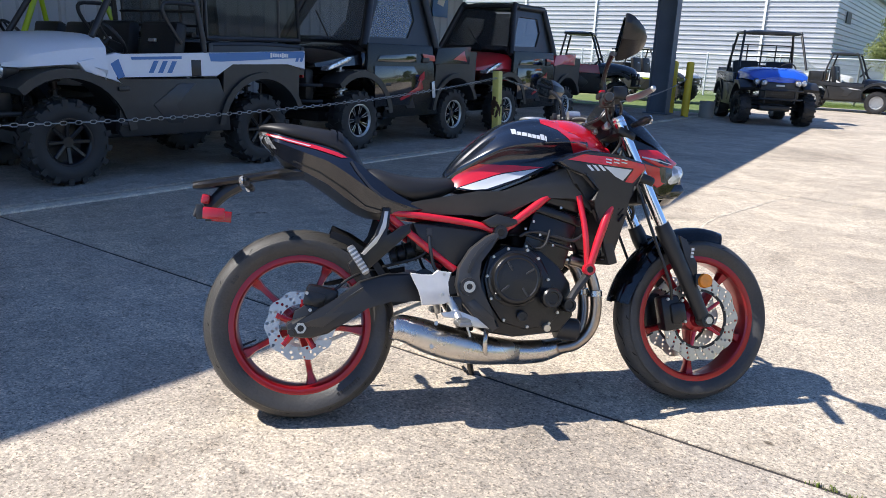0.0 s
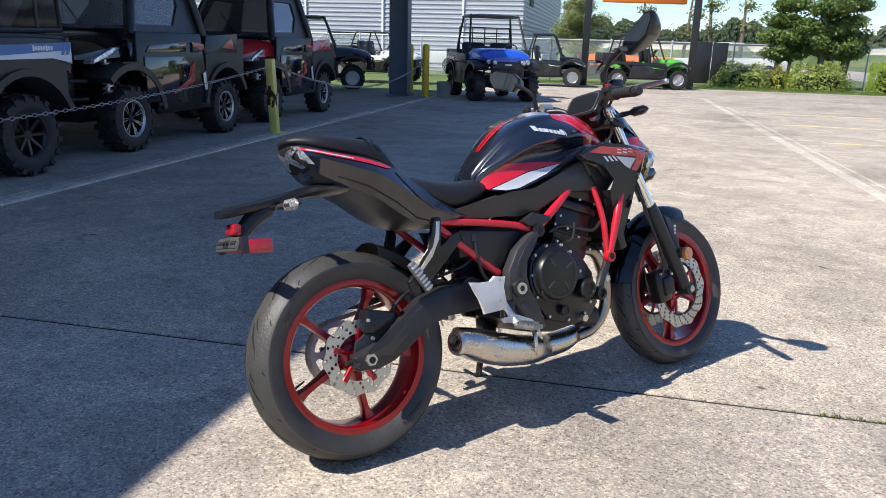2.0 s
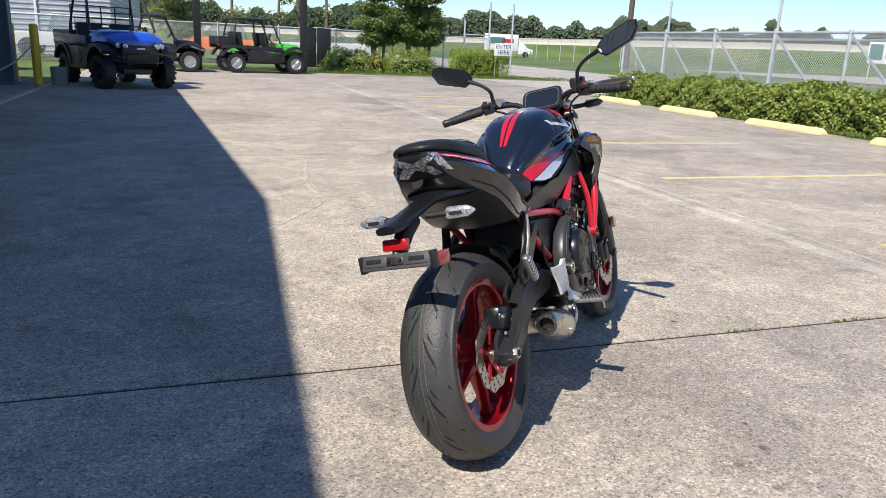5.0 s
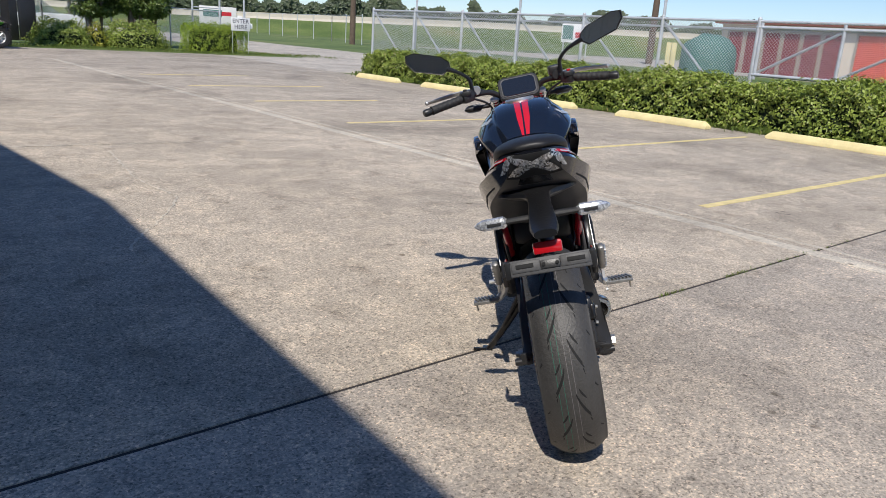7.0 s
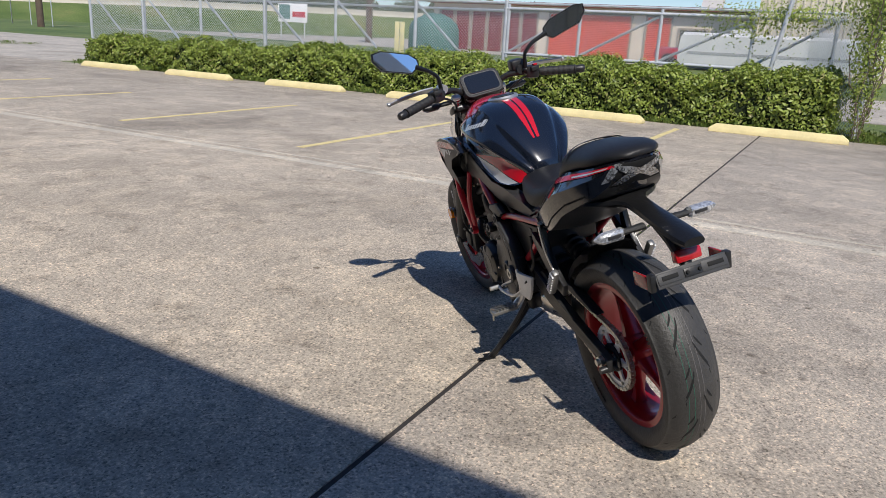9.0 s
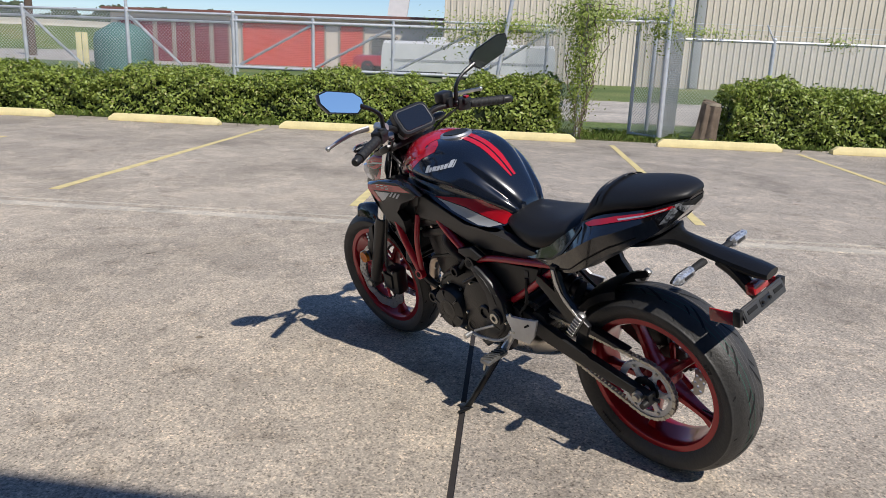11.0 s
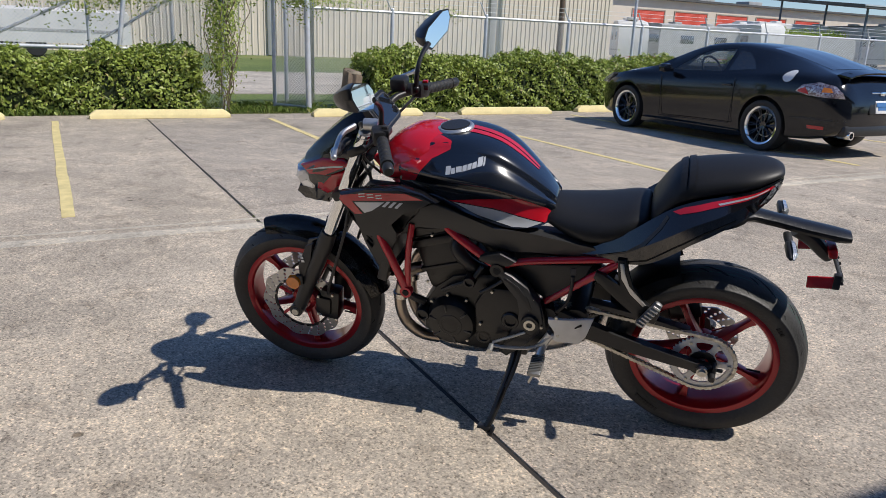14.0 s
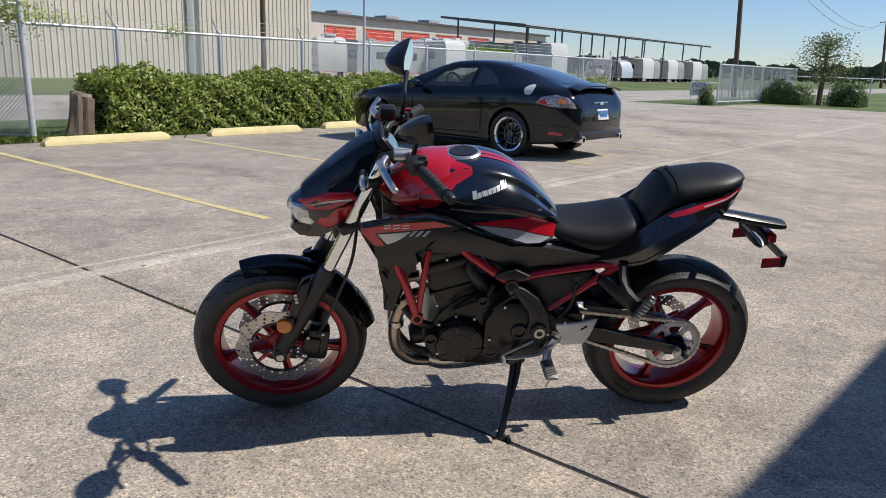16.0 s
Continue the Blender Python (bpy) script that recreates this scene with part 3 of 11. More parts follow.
for y0, y1 in ((-15.5, PEAK_Y), (PEAK_Y, 17.6)):
    za, zb = PEAK_Z - SLOPE * abs(y0 - PEAK_Y), PEAK_Z - SLOPE * abs(y1 - PEAK_Y)
    ring_loft(bm, [[Vector((x, y0, za)), Vector((x, y1, zb)), Vector((x, y1, zb - 0.35)), Vector((x, y0, za - 0.35))] for x in (ROOF_X, -30)])
part("roof", bm, GREY_METAL, shed, smooth=0)


def h_column(x, y, h, parent):
    bm = B()
    d, w, t = 0.46, 0.30, 0.03
    for s in (-1, 1):
        box(bm, (x + s * (d / 2 - t / 2), y, h / 2 + 0.03), (t, w, h))
    box(bm, (x, y, h / 2 + 0.03), (d - 2 * t, t, h))
    box(bm, (x, y, 0.05), (d + 0.12, w + 0.12, 0.03))
    return part("column", bm, STEEL_BLUE, parent, smooth=0)


h_column(-4.42, 15.75, 3.4, shed)
h_column(-4.12, -13.8, 3.4, shed)

# ribbed wall at the back of the shed
def ribbed_wall(name, x, y0, y1, z1, pitch, depth, material, label, face=1):
    bm = B()
    pts, y = [], y0
    while y < y1:
        pts += [(x, y), (x, y + pitch * 0.62), (x + face * depth, y + pitch * 0.72), (x + face * depth, y + pitch * 0.9)]
        y += pitch
    lo = [bm.verts.new((a, b, -0.05)) for a, b in pts]
    hi = [bm.verts.new((a, b, z1)) for a, b in pts]
    for i in range(len(pts) - 1):
        bm.faces.new((lo[i], lo[i + 1], hi[i + 1], hi[i]))
    box(bm, (x - face * 0.12, (y0 + y1) / 2, z1 / 2 - 0.03), (0.2, y1 - y0, z1))
    return tagged(part(name, bm, material, smooth=0), label, "wall", kind="structure")


ribbed_wall("wall_west", -9.6, -15, 14.9, 4.2, 0.3, 0.03, GREY_METAL, "grey ribbed metal wall at the back of the shed")
bm = B()
box(bm, (-9.53, 13.9, 2.5), (0.03, 0.62, 0.9), bev=0.004)
_s = tagged(part("wall_sign", bm, BLUE_DECAL), "small blue sign with a white shape on the shed wall", "sign")
bm = B()
plate(bm, [(13.75, 2.35), (14.0, 2.3), (14.1, 2.5), (13.95, 2.7), (13.8, 2.62)], -9.512, -9.506, m=Matrix(((0, 1, 0, 0), (1, 0, 0, 0), (0, 0, 1, 0), (0, 0, 0, 1))))
part("white_shape", bm, SIGN_WHITE, _s)


def bollard(x, y, h, r, material, label, base=False, group=""):
    bm = B()
    lathe(bm, [(0, h), (r * 0.5, h - 0.004), (r * 0.85, h - 0.02), (r, h - 0.05), (r, 0.0)], None, 24)
    ob = tagged(part("bollard", bm, material), label, "bollard", group)
    ob.matrix_basis = pose(x, y, 0.0)
    return ob


bollard(-4.32, 16.30, 1.25, 0.085, YELLOW_BOLLARD, "bright yellow round-topped steel bollard beside the column", group="column bollards")
bollard(-3.77, 15.72, 1.25, 0.085, YELLOW_BOLLARD, "bright yellow round-topped steel bollard beside the column", group="column bollards")

post = empty("chain_post", pose(-3.74, 7.36, 0, 1.2, -2.0), "pale yellow square post with rust patch and base plate", "post")
bm = B()
box(bm, (0, 0, 0.5), (0.105, 0.105, 0.98), bev=0.012)
part("shaft", bm, YELLOW_POST, post)
bm = B()
box(bm, (0, 0, 0.018), (0.24, 0.24, 0.014), bev=0.003)
part("base_plate", bm, YELLOW_POST, post)
bm = B()
for k in range(14):
    a = random.uniform(-0.05, 0.05)
    box(bm, (0.051 * random.choice((-1, 1)), a, 0.5 + random.gauss(0, 0.07)), (0.006, 0.02 + random.random() * 0.03, 0.03 + random.random() * 0.06), pose(0, 0, 0, random.uniform(-40, 40)))
    box(bm, (a, -0.051, 0.5 + random.gauss(0, 0.08)), (0.02 + random.random() * 0.03, 0.006, 0.03 + random.random() * 0.06), pose(0, 0, 0, 0, random.uniform(-40, 40)))
part("rust_patch", bm, RUST, post, "brown rust where the paint has gone", smooth=0)


def chain(a, b, sag, label):
    """A hanging chain of separate interlocked links."""
    a, b = Vector(a), Vector(b)
    n = 400
    pts = [a.lerp(b, k / n) - Vector((0, 0, sag * 4 * (k / n) * (1 - k / n))) for k in range(n + 1)]
    step, acc, place = 0.040, 0.0, []
    for p, q in zip(pts, pts[1:]):
        acc += (q - p).length
        if acc >= step:
            acc = 0
            place.append((p, (q - p).normalized()))
    V, F = [], []
    for k, (p, d) in enumerate(place):
        s = d.cross(Vector((0, 0, 1))).normalized()
        u = s.cross(d)
        if k % 2:
            s, u = u, -s
        oval = [(-0.024, 0.0), (-0.016, 0.018), (0.016, 0.018), (0.03, 0.008), (0.03, -0.008), (0.016, -0.018), (-0.016, -0.018), (-0.03, -0.008), (-0.03, 0.008)][1:]
        base = len(V)
        m = len(oval)
        for i, (x, y) in enumerate(oval):
            c = p + d * x * 0.85 + s * y * 0.72
            o = (d * x + s * y).normalized()
            for j in range(5):
                t = 2 * math.pi * j / 5
                V.append(tuple(c + (o * math.cos(t) + u * math.sin(t)) * 0.0045))
        for i in range(m):
            for j in range(5):
                F.append((base + i * 5 + j, base + i * 5 + (j + 1) % 5, base + ((i + 1) % m) * 5 + (j + 1) % 5, base + ((i + 1) % m) * 5 + j))
    return tagged(raw("chain", V, F, CHAIN_MAT, smooth=True), label, "chain", "barrier chains")


chain((-3.74, 7.30, 0.90), (-3.72, -4.2, 0.92), 0.33, "heavy galvanised chain slung from the yellow post")
chain((-3.74, 7.42, 0.90), (-3.79, 15.66, 0.86), 0.42, "heavy galvanised chain slung to the bollard")
bollard(-3.72, -4.25, 1.0, 0.06, YELLOW_POST, "pale yellow chain post", group="")


# ---- hedge, fences, gate, buildings and distance ----
def leaf_cloud(name, centers, normals, size, material, seed, parent=None, jitter=0.7):
    """Folded leaves, one at each centre, turned roughly along the normals."""
    r = np.random.RandomState(seed)
    n = len(centers)
    C, Nn = np.asarray(centers, float), np.asarray(normals, float) + r.normal(0, jitter, (n, 3))
    Nn /= np.linalg.norm(Nn, axis=1)[:, None] + 1e-9
    T = np.cross(Nn, r.normal(0, 1, (n, 3)))
    T /= np.linalg.norm(T, axis=1)[:, None] + 1e-9
    S = np.cross(Nn, T)
    L = (size * r.uniform(0.6, 1.3, n))[:, None]
    W = L * 0.55
    a, b = C - T * L * 0.5, C + T * L * 0.5
    c, d = C + S * W * 0.5 + Nn * L * 0.12, C - S * W * 0.5 + Nn * L * 0.12
    V = np.stack([a, c, b, d], 1).reshape(-1, 3)
    me = bpy.data.meshes.new(name)
    me.vertices.add(4 * n)
    me.vertices.foreach_set("co", V.ravel())
    idx = np.arange(n)[:, None] * 4
    tri = np.concatenate([idx + [0, 1, 2], idx + [0, 2, 3]], 1).reshape(-1, 3)
    me.loops.add(tri.size)
    me.loops.foreach_set("vertex_index", tri.ravel().astype(np.int32))
    me.polygons.add(len(tri))
    me.polygons.foreach_set("loop_start", (np.arange(len(tri)) * 3).astype(np.int32))
    me.update(calc_edges=True)
    me.materials.append(material)
    ob = new(name, me)
    ob.parent = parent
    return ob


def hedge(x0, x1, y0, y1, h, dens, size, material, seed, label, far=1.0):
    """A clipped hedge with an uneven top: near-black core for the shade inside, leaf skin with gaps and shoots."""
    r = np.random.RandomState(seed)
    root = empty("hedge", pose((x0 + x1) / 2, (y0 + y1) / 2, 0), label, "hedge", "clipped hedges")
    cx, cy, lx, ly = (x0 + x1) / 2, (y0 + y1) / 2, (x1 - x0) / 2, (y1 - y0) / 2

    def wob(u, v):
        return 0.07 * math.sin(u * 2.1 + v * 0.7 + seed) + 0.05 * math.sin(u * 5.3 - v * 3.1) + 0.03 * math.sin(u * 11.7 + v * 7)

    def high(y):
        return h * (1 + (far - 1) * (y + ly) / (2 * ly))

    bm = B()
    ny = max(4, int(ly * 2 / 0.4))
    rings = []
    for k in range(ny + 1):
        y = -ly + 2 * ly * k / ny
        e = 0.82 if k in (0, ny) else 1
        w = wob(y, 0)
        rings.append([Vector((x * e * 0.74 + w * 0.4 * (1 if x > 0 else -1), max(-ly + 0.13, min(ly - 0.13, y)), z * (high(y) + w - 0.05) * e)) for x, z in
                      ((-lx, 0.0), (-lx * 1.04, 0.4), (-lx * 0.95, 0.8), (-lx * 0.6, 0.91), (0, 0.92), (lx * 0.6, 0.91), (lx * 0.95, 0.8), (lx, 0.0))])
    ring_loft(bm, rings)
    part("shade_core", bm, DARK_LEAF, root, smooth=180)
    area_side, area_top, area_end = 2 * ly * h, 4 * lx * ly, 2 * lx * h
    C, Nn = [], []
    for area, which in ((area_side, "w"), (area_side * 0.5, "e"), (area_top, "t"), (area_end, "n"), (area_end, "s")):
        for _ in range(int(area * dens)):
            u, v = r.uniform(-1, 1), r.uniform(0, 1)
            depth = abs(r.normal(0, 0.075))
            if which in "we":
                y, z = u * ly, v ** 0.9
                w = wob(y, z * 2) * 0.7 + wob(y * 2.7 + 3, z * 6) * 0.6
                s = -1 if which == "w" else 1
                bulge = 1 - 0.9 * max(0, z - 0.82) - 0.25 * max(0, 0.12 - z)
                C.append((s * (lx * bulge + w - depth), y, z * (high(y) + wob(y, 0))))
                Nn.append((s, 0, 0.45))
            elif which == "t":
                x, y = (v * 2 - 1) * lx, u * ly
                z = high(y) + wob(y, 0) + wob(y * 2 + x * 3, x * 5) * 0.8 - depth - 0.10 * (abs(x) / lx) ** 4
                if r.random_sample() < 0.03:
                    z += r.uniform(0.02, 0.10)
                C.append((x, y, z))
                Nn.append((0, 0, 1))
            else:
                s = 1 if which == "n" else -1
                x, z = u * lx, v
                C.append((x, s * (ly + wob(x * 3, z * 3) - depth), z * high(s * ly)))
                Nn.append((0, s, 0.3))
    leaf_cloud("leaves", C, Nn, size, material, seed, root)
    return root


hedge(10.02, 11.15, -0.22, 16.2, 0.88, 1750, 0.066, HEDGE_LEAF, 11, "clipped green hedge behind the wheel stops", 0.68)
hedge(10.05, 11.2, -12.3, -2.98, 0.93, 1750, 0.068, HEDGE_LEAF, 12, "clipped green hedge by the tree stump")
hedge(9.62, 12.0, 27.5, 28.4, 0.98, 1100, 0.06, BRIGHT_LEAF, 13, "low bright green clipped hedge by the driveway")


def wire_panel(bm_v, bm_f, p0, p1, z0, z1, pitch=0.062, r=0.0042):
    """Chain-link wires between two points: two families of slanting wires."""
    p0, p1 = Vector(p0), Vector(p1)
    d = p1 - p0
    L, H = d.length, z1 - z0
    d.normalize()
    nrm = Vector((-d.y, d.x, 0))
    for fam in (1, -1):
        s = -H
        while s < L + H:
            a0, a1 = (s, s + H) if fam > 0 else (s + H, s)
            u0, u1, w0, w1 = a0, a1, 0.0, H
            lo, hi = 0.0, 1.0
            if u0 != u1:
                ta, tb = (0 - u0) / (u1 - u0), (L - u0) / (u1 - u0)
                lo, hi = max(lo, min(ta, tb)), min(hi, max(ta, tb))
            if hi - lo > 0.01:
                q = [p0 + d * (u0 + (u1 - u0) * t) + Vector((0, 0, z0 + H * t)) + nrm * (0.002 * fam) for t in (lo, hi)]
                up = Vector((0, 0, 1))
                b = len(bm_v)
                for c in q:
                    bm_v += [tuple(c + nrm * r), tuple(c - nrm * r * 0.6 + up * r), tuple(c - nrm * r * 0.6 - up * r)]
                bm_f += [(b, b + 1, b + 4, b + 3), (b + 1, b + 2, b + 5, b + 4), (b + 2, b, b + 3, b + 5)]
            s += pitch


def fence(name, label, pts, h, rail=0.025, postr=0.035, arms=False, z0=0.0, step=None, wire=True, bottom=False):
    """A chain-link fence along a line: posts, top rail, wires; arms carry barbed wire."""
    root = empty(name, pose(*pts[0], 0), label, "fence", kind="structure")
    off = Vector((*pts[0], 0))
    V, F = [], []
    n = 0
    for a, b in zip(pts, pts[1:]):
        a, b = Vector((*a, 0)) - off, Vector((*b, 0)) - off
        k = max(1, round((b - a).length / (step or 2.4)))
        for i in range(k + 1):
            p = a.lerp(b, i / k)
            bm = B()
            cyl(bm, p, p + Vector((0, 0, h + 0.03)), postr, seg=10)
            ball(bm, p + Vector((0, 0, h + 0.04)), postr * 1.1, 8)
            if arms:
                cyl(bm, p + Vector((0, 0, h)), p + Vector((-0.02, 0.16, h + 0.28)), 0.014, seg=6)
            part("post", bm, GALV, root)
        bm = B()
        cyl(bm, a + Vector((0, 0, h)), b + Vector((0, 0, h)), rail, seg=8)
        if bottom:
            cyl(bm, a + Vector((0, 0, z0 + 0.05)), b + Vector((0, 0, z0 + 0.05)), rail * 0.8, seg=8)
        part("top_rail", bm, GALV, root)
        if arms:
            for q in (0.10, 0.19, 0.27):
                bm = B()
                cyl(bm, a + Vector((-0.01, q * 0.55, h + q)), b + Vector((-0.01, q * 0.55, h + q)), 0.0035, seg=4)
                part("barbed_wire", bm, GALV, root)
        if wire:
            wire_panel(V, F, a, b, z0 + 0.04, h)
    if wire:
        raw("wire_mesh", V, F, GALV, root)
    return root


FX = 11.36
f = fence("fence_1", "galvanised chain-link fence with slanting braces behind the hedge", [(FX, 17.7), (FX, 5.66)], 1.80, step=2.0)
for k in range(6):
    y = 17.7 - 2.0 * k
    bm = B()
    cyl(bm, (0.03, y - 17.7, 1.78), (0.03, y - 1.62 - 17.7, 0.35), 0.026, seg=8)
    part("brace", bm, GALV, f)
bm = B()
cyl(bm, (0.03, 0, 1.66), (0.03, -12.0, 1.66), 0.022, seg=8)
part("middle_rail", bm, GALV, f)
for k in range(1, 6, 2):
    bm = B()
    cyl(bm, (0.06, -2.0 * k, 0), (0.06, -2.0 * k, 2.6), 0.03, seg=8)
    part("tall_pole", bm, GALV, f)

gate = empty("sliding_gate", pose(FX, 5.6, 0), "galvanised sliding gate frame with diagonal tubes and wire mesh", "gate", kind="structure")
_ys = [0.0, -1.42, -2.88, -4.4, -5.62]
for y in _ys:
    bm = B()
    cyl(bm, (0, y, 0.80), (0, y, 1.78), 0.03, seg=10)
    part("upright", bm, GALV, gate)
for y0, y1 in zip(_ys, _ys[1:]):
    bm = B()
    cyl(bm, (0.03, y0, 0.9), (0.03, y1, 1.68), 0.024, seg=10)
    part("diagonal", bm, GALV, gate)
for z, r in ((1.70, 0.032), (1.80, 0.022), (0.88, 0.032)):
    bm = B()
    cyl(bm, (0, 0.1, z), (0, -5.75, z), r, seg=10)
    part("rail", bm, GALV, gate)
for y in (-1.42, -2.88, -4.4):
    bm = B()
    cyl(bm, (0.0, y - 0.12, 0.76), (0.0, y + 0.12, 0.80), 0.03, seg=8)
    cyl(bm, (0.0, y, 0.0), (0.0, y, 0.8), 0.03, seg=8)
    part("roller_post", bm, GALV, gate)
V, F = [], []
wire_panel(V, F, (0, 0, 0), (0, -5.62, 0), 0.90, 1.7)
raw("wire_mesh", V, F, GALV, gate)
bm = B()
cyl(bm, (10.95, 0.95, 0.0), (11.0, 0.45, 3.4), 0.035, seg=10)
tagged(part("leaning_pole", bm, GALV), "leaning galvanised pole in the hedge", "pole")

# the narrow gateway between the two hedges
gw = empty("gateway", pose(10.06, -1.86, 0), "narrow chain-link gateway with vine-covered posts", "gate", kind="structure")
for x, y, h, r, lean in ((0, 0, 2.35, 0.045, 0.03), (0.0, 1.34, 2.1, 0.04, -0.05)):
    bm = B()
    cyl(bm, (x, y, 0), (x, y + lean, h), r, seg=12)
    part("gate_post", bm, GALV, gw)
V, F = [], []
wire_panel(V, F, (0.02, 0.03, 0), (0.55, 0.38, 0), 0.05, 1.9)
wire_panel(V, F, (0.04, 0.0, 0), (1.25, -0.5, 0), 0.05, 1.75)
wire_panel(V, F, (0.0, 1.34, 0), (1.3, 2.2, 0), 0.05, 1.75)
raw("wire_mesh", V, F, GALV, gw)
bm = B()
cyl(bm, (0.57, 0.4, 0), (0.57, 0.4, 1.95), 0.03, seg=10)
cyl(bm, (0, 0, 1.93), (0.57, 0.4, 1.93), 0.022, seg=8)
cyl(bm, (0, 0, 0.08), (0.57, 0.4, 0.08), 0.022, seg=8)
part("open_leaf", bm, GALV, gw)
bm = B()
cyl(bm, (0, 0, 1.86), (0.0, 1.34, 1.86), 0.022, seg=8)
part("lintel_rail", bm, GALV, gw)

f = fence("fence_2", "galvanised chain-link fence with barbed wire arms behind the hedge", [(FX + 0.1, -1.9), (FX + 0.1, -22.0)], 1.66, arms=True, step=2.05)
bm = B()
cyl(bm, (10.95, -9.25, 0), (10.95, -9.25, 7.5), 0.032, 0.03, seg=12)
tagged(part("flag_pole", bm, GALV), "tall thin galvanised pole by the fence", "pole")

# vines on the gateway
def vine_mass(spots, n, size, seed, label):
    r = np.random.RandomState(seed)
    C, Nn = [], []
    for x, y, z, sx, sy, sz, w in spots:
        for _ in range(int(n * w)):
            C.append((x + r.normal(0, sx), y + r.normal(0, sy), max(0.03, z + r.normal(0, sz))))
            Nn.append((-1, 0, 0.4))
    root = empty("vine", pose(10.05, -0.54, 0), label, "vine")
    leaves = leaf_cloud("leaves", [(a - 10.05, b + 0.54, c) for a, b, c in C], Nn, size, HEDGE_LEAF, seed, root)
    rr = random.Random(seed)
    for k in range(9):
        bm = B()
        p = [Vector((rr.uniform(-0.06, 0.06), rr.uniform(-0.08, 0.08), 0))]
        while p[-1].z < 2.0:
            p.append(p[-1] + Vector((rr.gauss(0, 0.04), rr.gauss(0, 0.05), rr.uniform(0.12, 0.22))))
        p.append(p[-1] + Vector((rr.uniform(0, 0.3), rr.uniform(-0.5, 0.5), -0.05)))
        tube(bm, p, 0.007, 5, 2)
        part("stem", bm, BARK, root)
    return root


vine_mass([(10.05, -0.56, 1.55, 0.13, 0.14, 0.45, 1.6), (10.15, -0.6, 1.95, 0.25, 0.30, 0.18, 1.2), (11.2, 0.5, 1.75, 0.15, 0.5, 0.12, 0.8), (11.25, 1.3, 1.6, 0.1, 0.5, 0.2, 0.5), (10.08, -1.8, 1.85, 0.08, 0.18, 0.22, 0.5),
           (10.05, -0.52, 0.8, 0.08, 0.1, 0.4, 0.8), (11.46, -2.6, 1.78, 0.08, 0.5, 0.07, 0.3), (11.46, -5.0, 1.7, 0.08, 0.25, 0.08, 0.12), (10.1, -1.1, 1.95, 0.1, 0.4, 0.07, 0.35)], 1500, 0.046, 31, "straggling pale green vine on the gate posts")

# stump
stump = empty("tree_stump", pose(10.32, -2.64, 0, 6, -2, 20), "weathered grey tree stump with split bark", "tree stump")
bm = B()
rings = []
for z, r in ((-0.03, 0.24), (0.05, 0.205), (0.2, 0.175), (0.4, 0.165), (0.62, 0.16), (0.645, 0.152)):
    rings.append([Vector(((r + 0.018 * math.sin(a * 9 + z * 3) + 0.02 * math.sin(a * 4 + 1)) * math.cos(a), (r + 0.018 * math.sin(a * 9 + z * 3) + 0.02 * math.sin(a * 4 + 1)) * math.sin(a), z + 0.05 * math.cos(a))) for a in (2 * math.pi * k / 40 for k in range(40))])
ring_loft(bm, rings)
part("trunk", bm, BARK, stump, smooth=50)
bm = B()
cyl(bm, (0.0, 0, 0.60), (0.003, 0, 0.652), 0.14, 0.138, seg=24)
part("cut_face", bm, STUMP_TOP, stump)


# ---- buildings, sign, trees and distance ----
def lettering(txt, size, m, material, parent, name="lettering"):
    cu = bpy.data.curves.new(name, "FONT")
    cu.body, cu.size, cu.align_x, cu.align_y, cu.extrude = txt, size, "CENTER", "CENTER", 0.002
    tmp = bpy.data.objects.new(name, cu)
    scene.collection.objects.link(tmp)
    bpy.context.view_layer.update()
    me = bpy.data.meshes.new_from_object(tmp.evaluated_get(bpy.context.evaluated_depsgraph_get()))
    bpy.data.objects.remove(tmp)
    me.materials.clear()
    me.materials.append(material)
    ob = new(name, me)
    ob.parent, ob.matrix_basis = parent, m
    return ob


# white building with level ribs
wb_ = empty("warehouse", pose(-4.0, 36.0, 0), "white metal warehouse with level ribs and trims", "building")
bm = B()
z, pts = 0.0, []
while z < 5.2:
    pts += [(0.0, z), (0.0, z + 0.13), (0.035, z + 0.16), (0.035, z + 0.20)]
    z += 0.22
for a, b in zip(pts, pts[1:]):
    f = [(-38, -a[0], a[1]), (a[0], -a[0], a[1]), (b[0], -b[0], b[1]), (-38, -b[0], b[1])]
    bm.faces.new([bm.verts.new(p) for p in f])
    f = [(a[0], -a[0], a[1]), (a[0], 24, a[1]), (b[0], 24, b[1]), (b[0], -b[0], b[1])]
    bm.faces.new([bm.verts.new(p) for p in f])
box(bm, (-19, 12, 2.6), (37.8, 23.9, 5.2))
part("wall", bm, WHITE_METAL, wb_, smooth=0)
bm = B()
box(bm, (-19, 12, 5.32), (38.6, 24.6, 0.22))
part("roof", bm, GREY_METAL, wb_, smooth=0)
for x in (-3.0, -7.2, -11.4, -15.6, -19.8):
    bm = B()
    box(bm, (x, -0.055, 2.55), (0.10, 0.06, 5.1))
    part("trim", bm, SIGN_WHITE, wb_, smooth=0)
bm = B()
box(bm, (0.06, 3.0, 3.6), (0.05, 1.4, 0.5))
part("roof_sign", bm, DARK_ROOF, wb_, smooth=0)

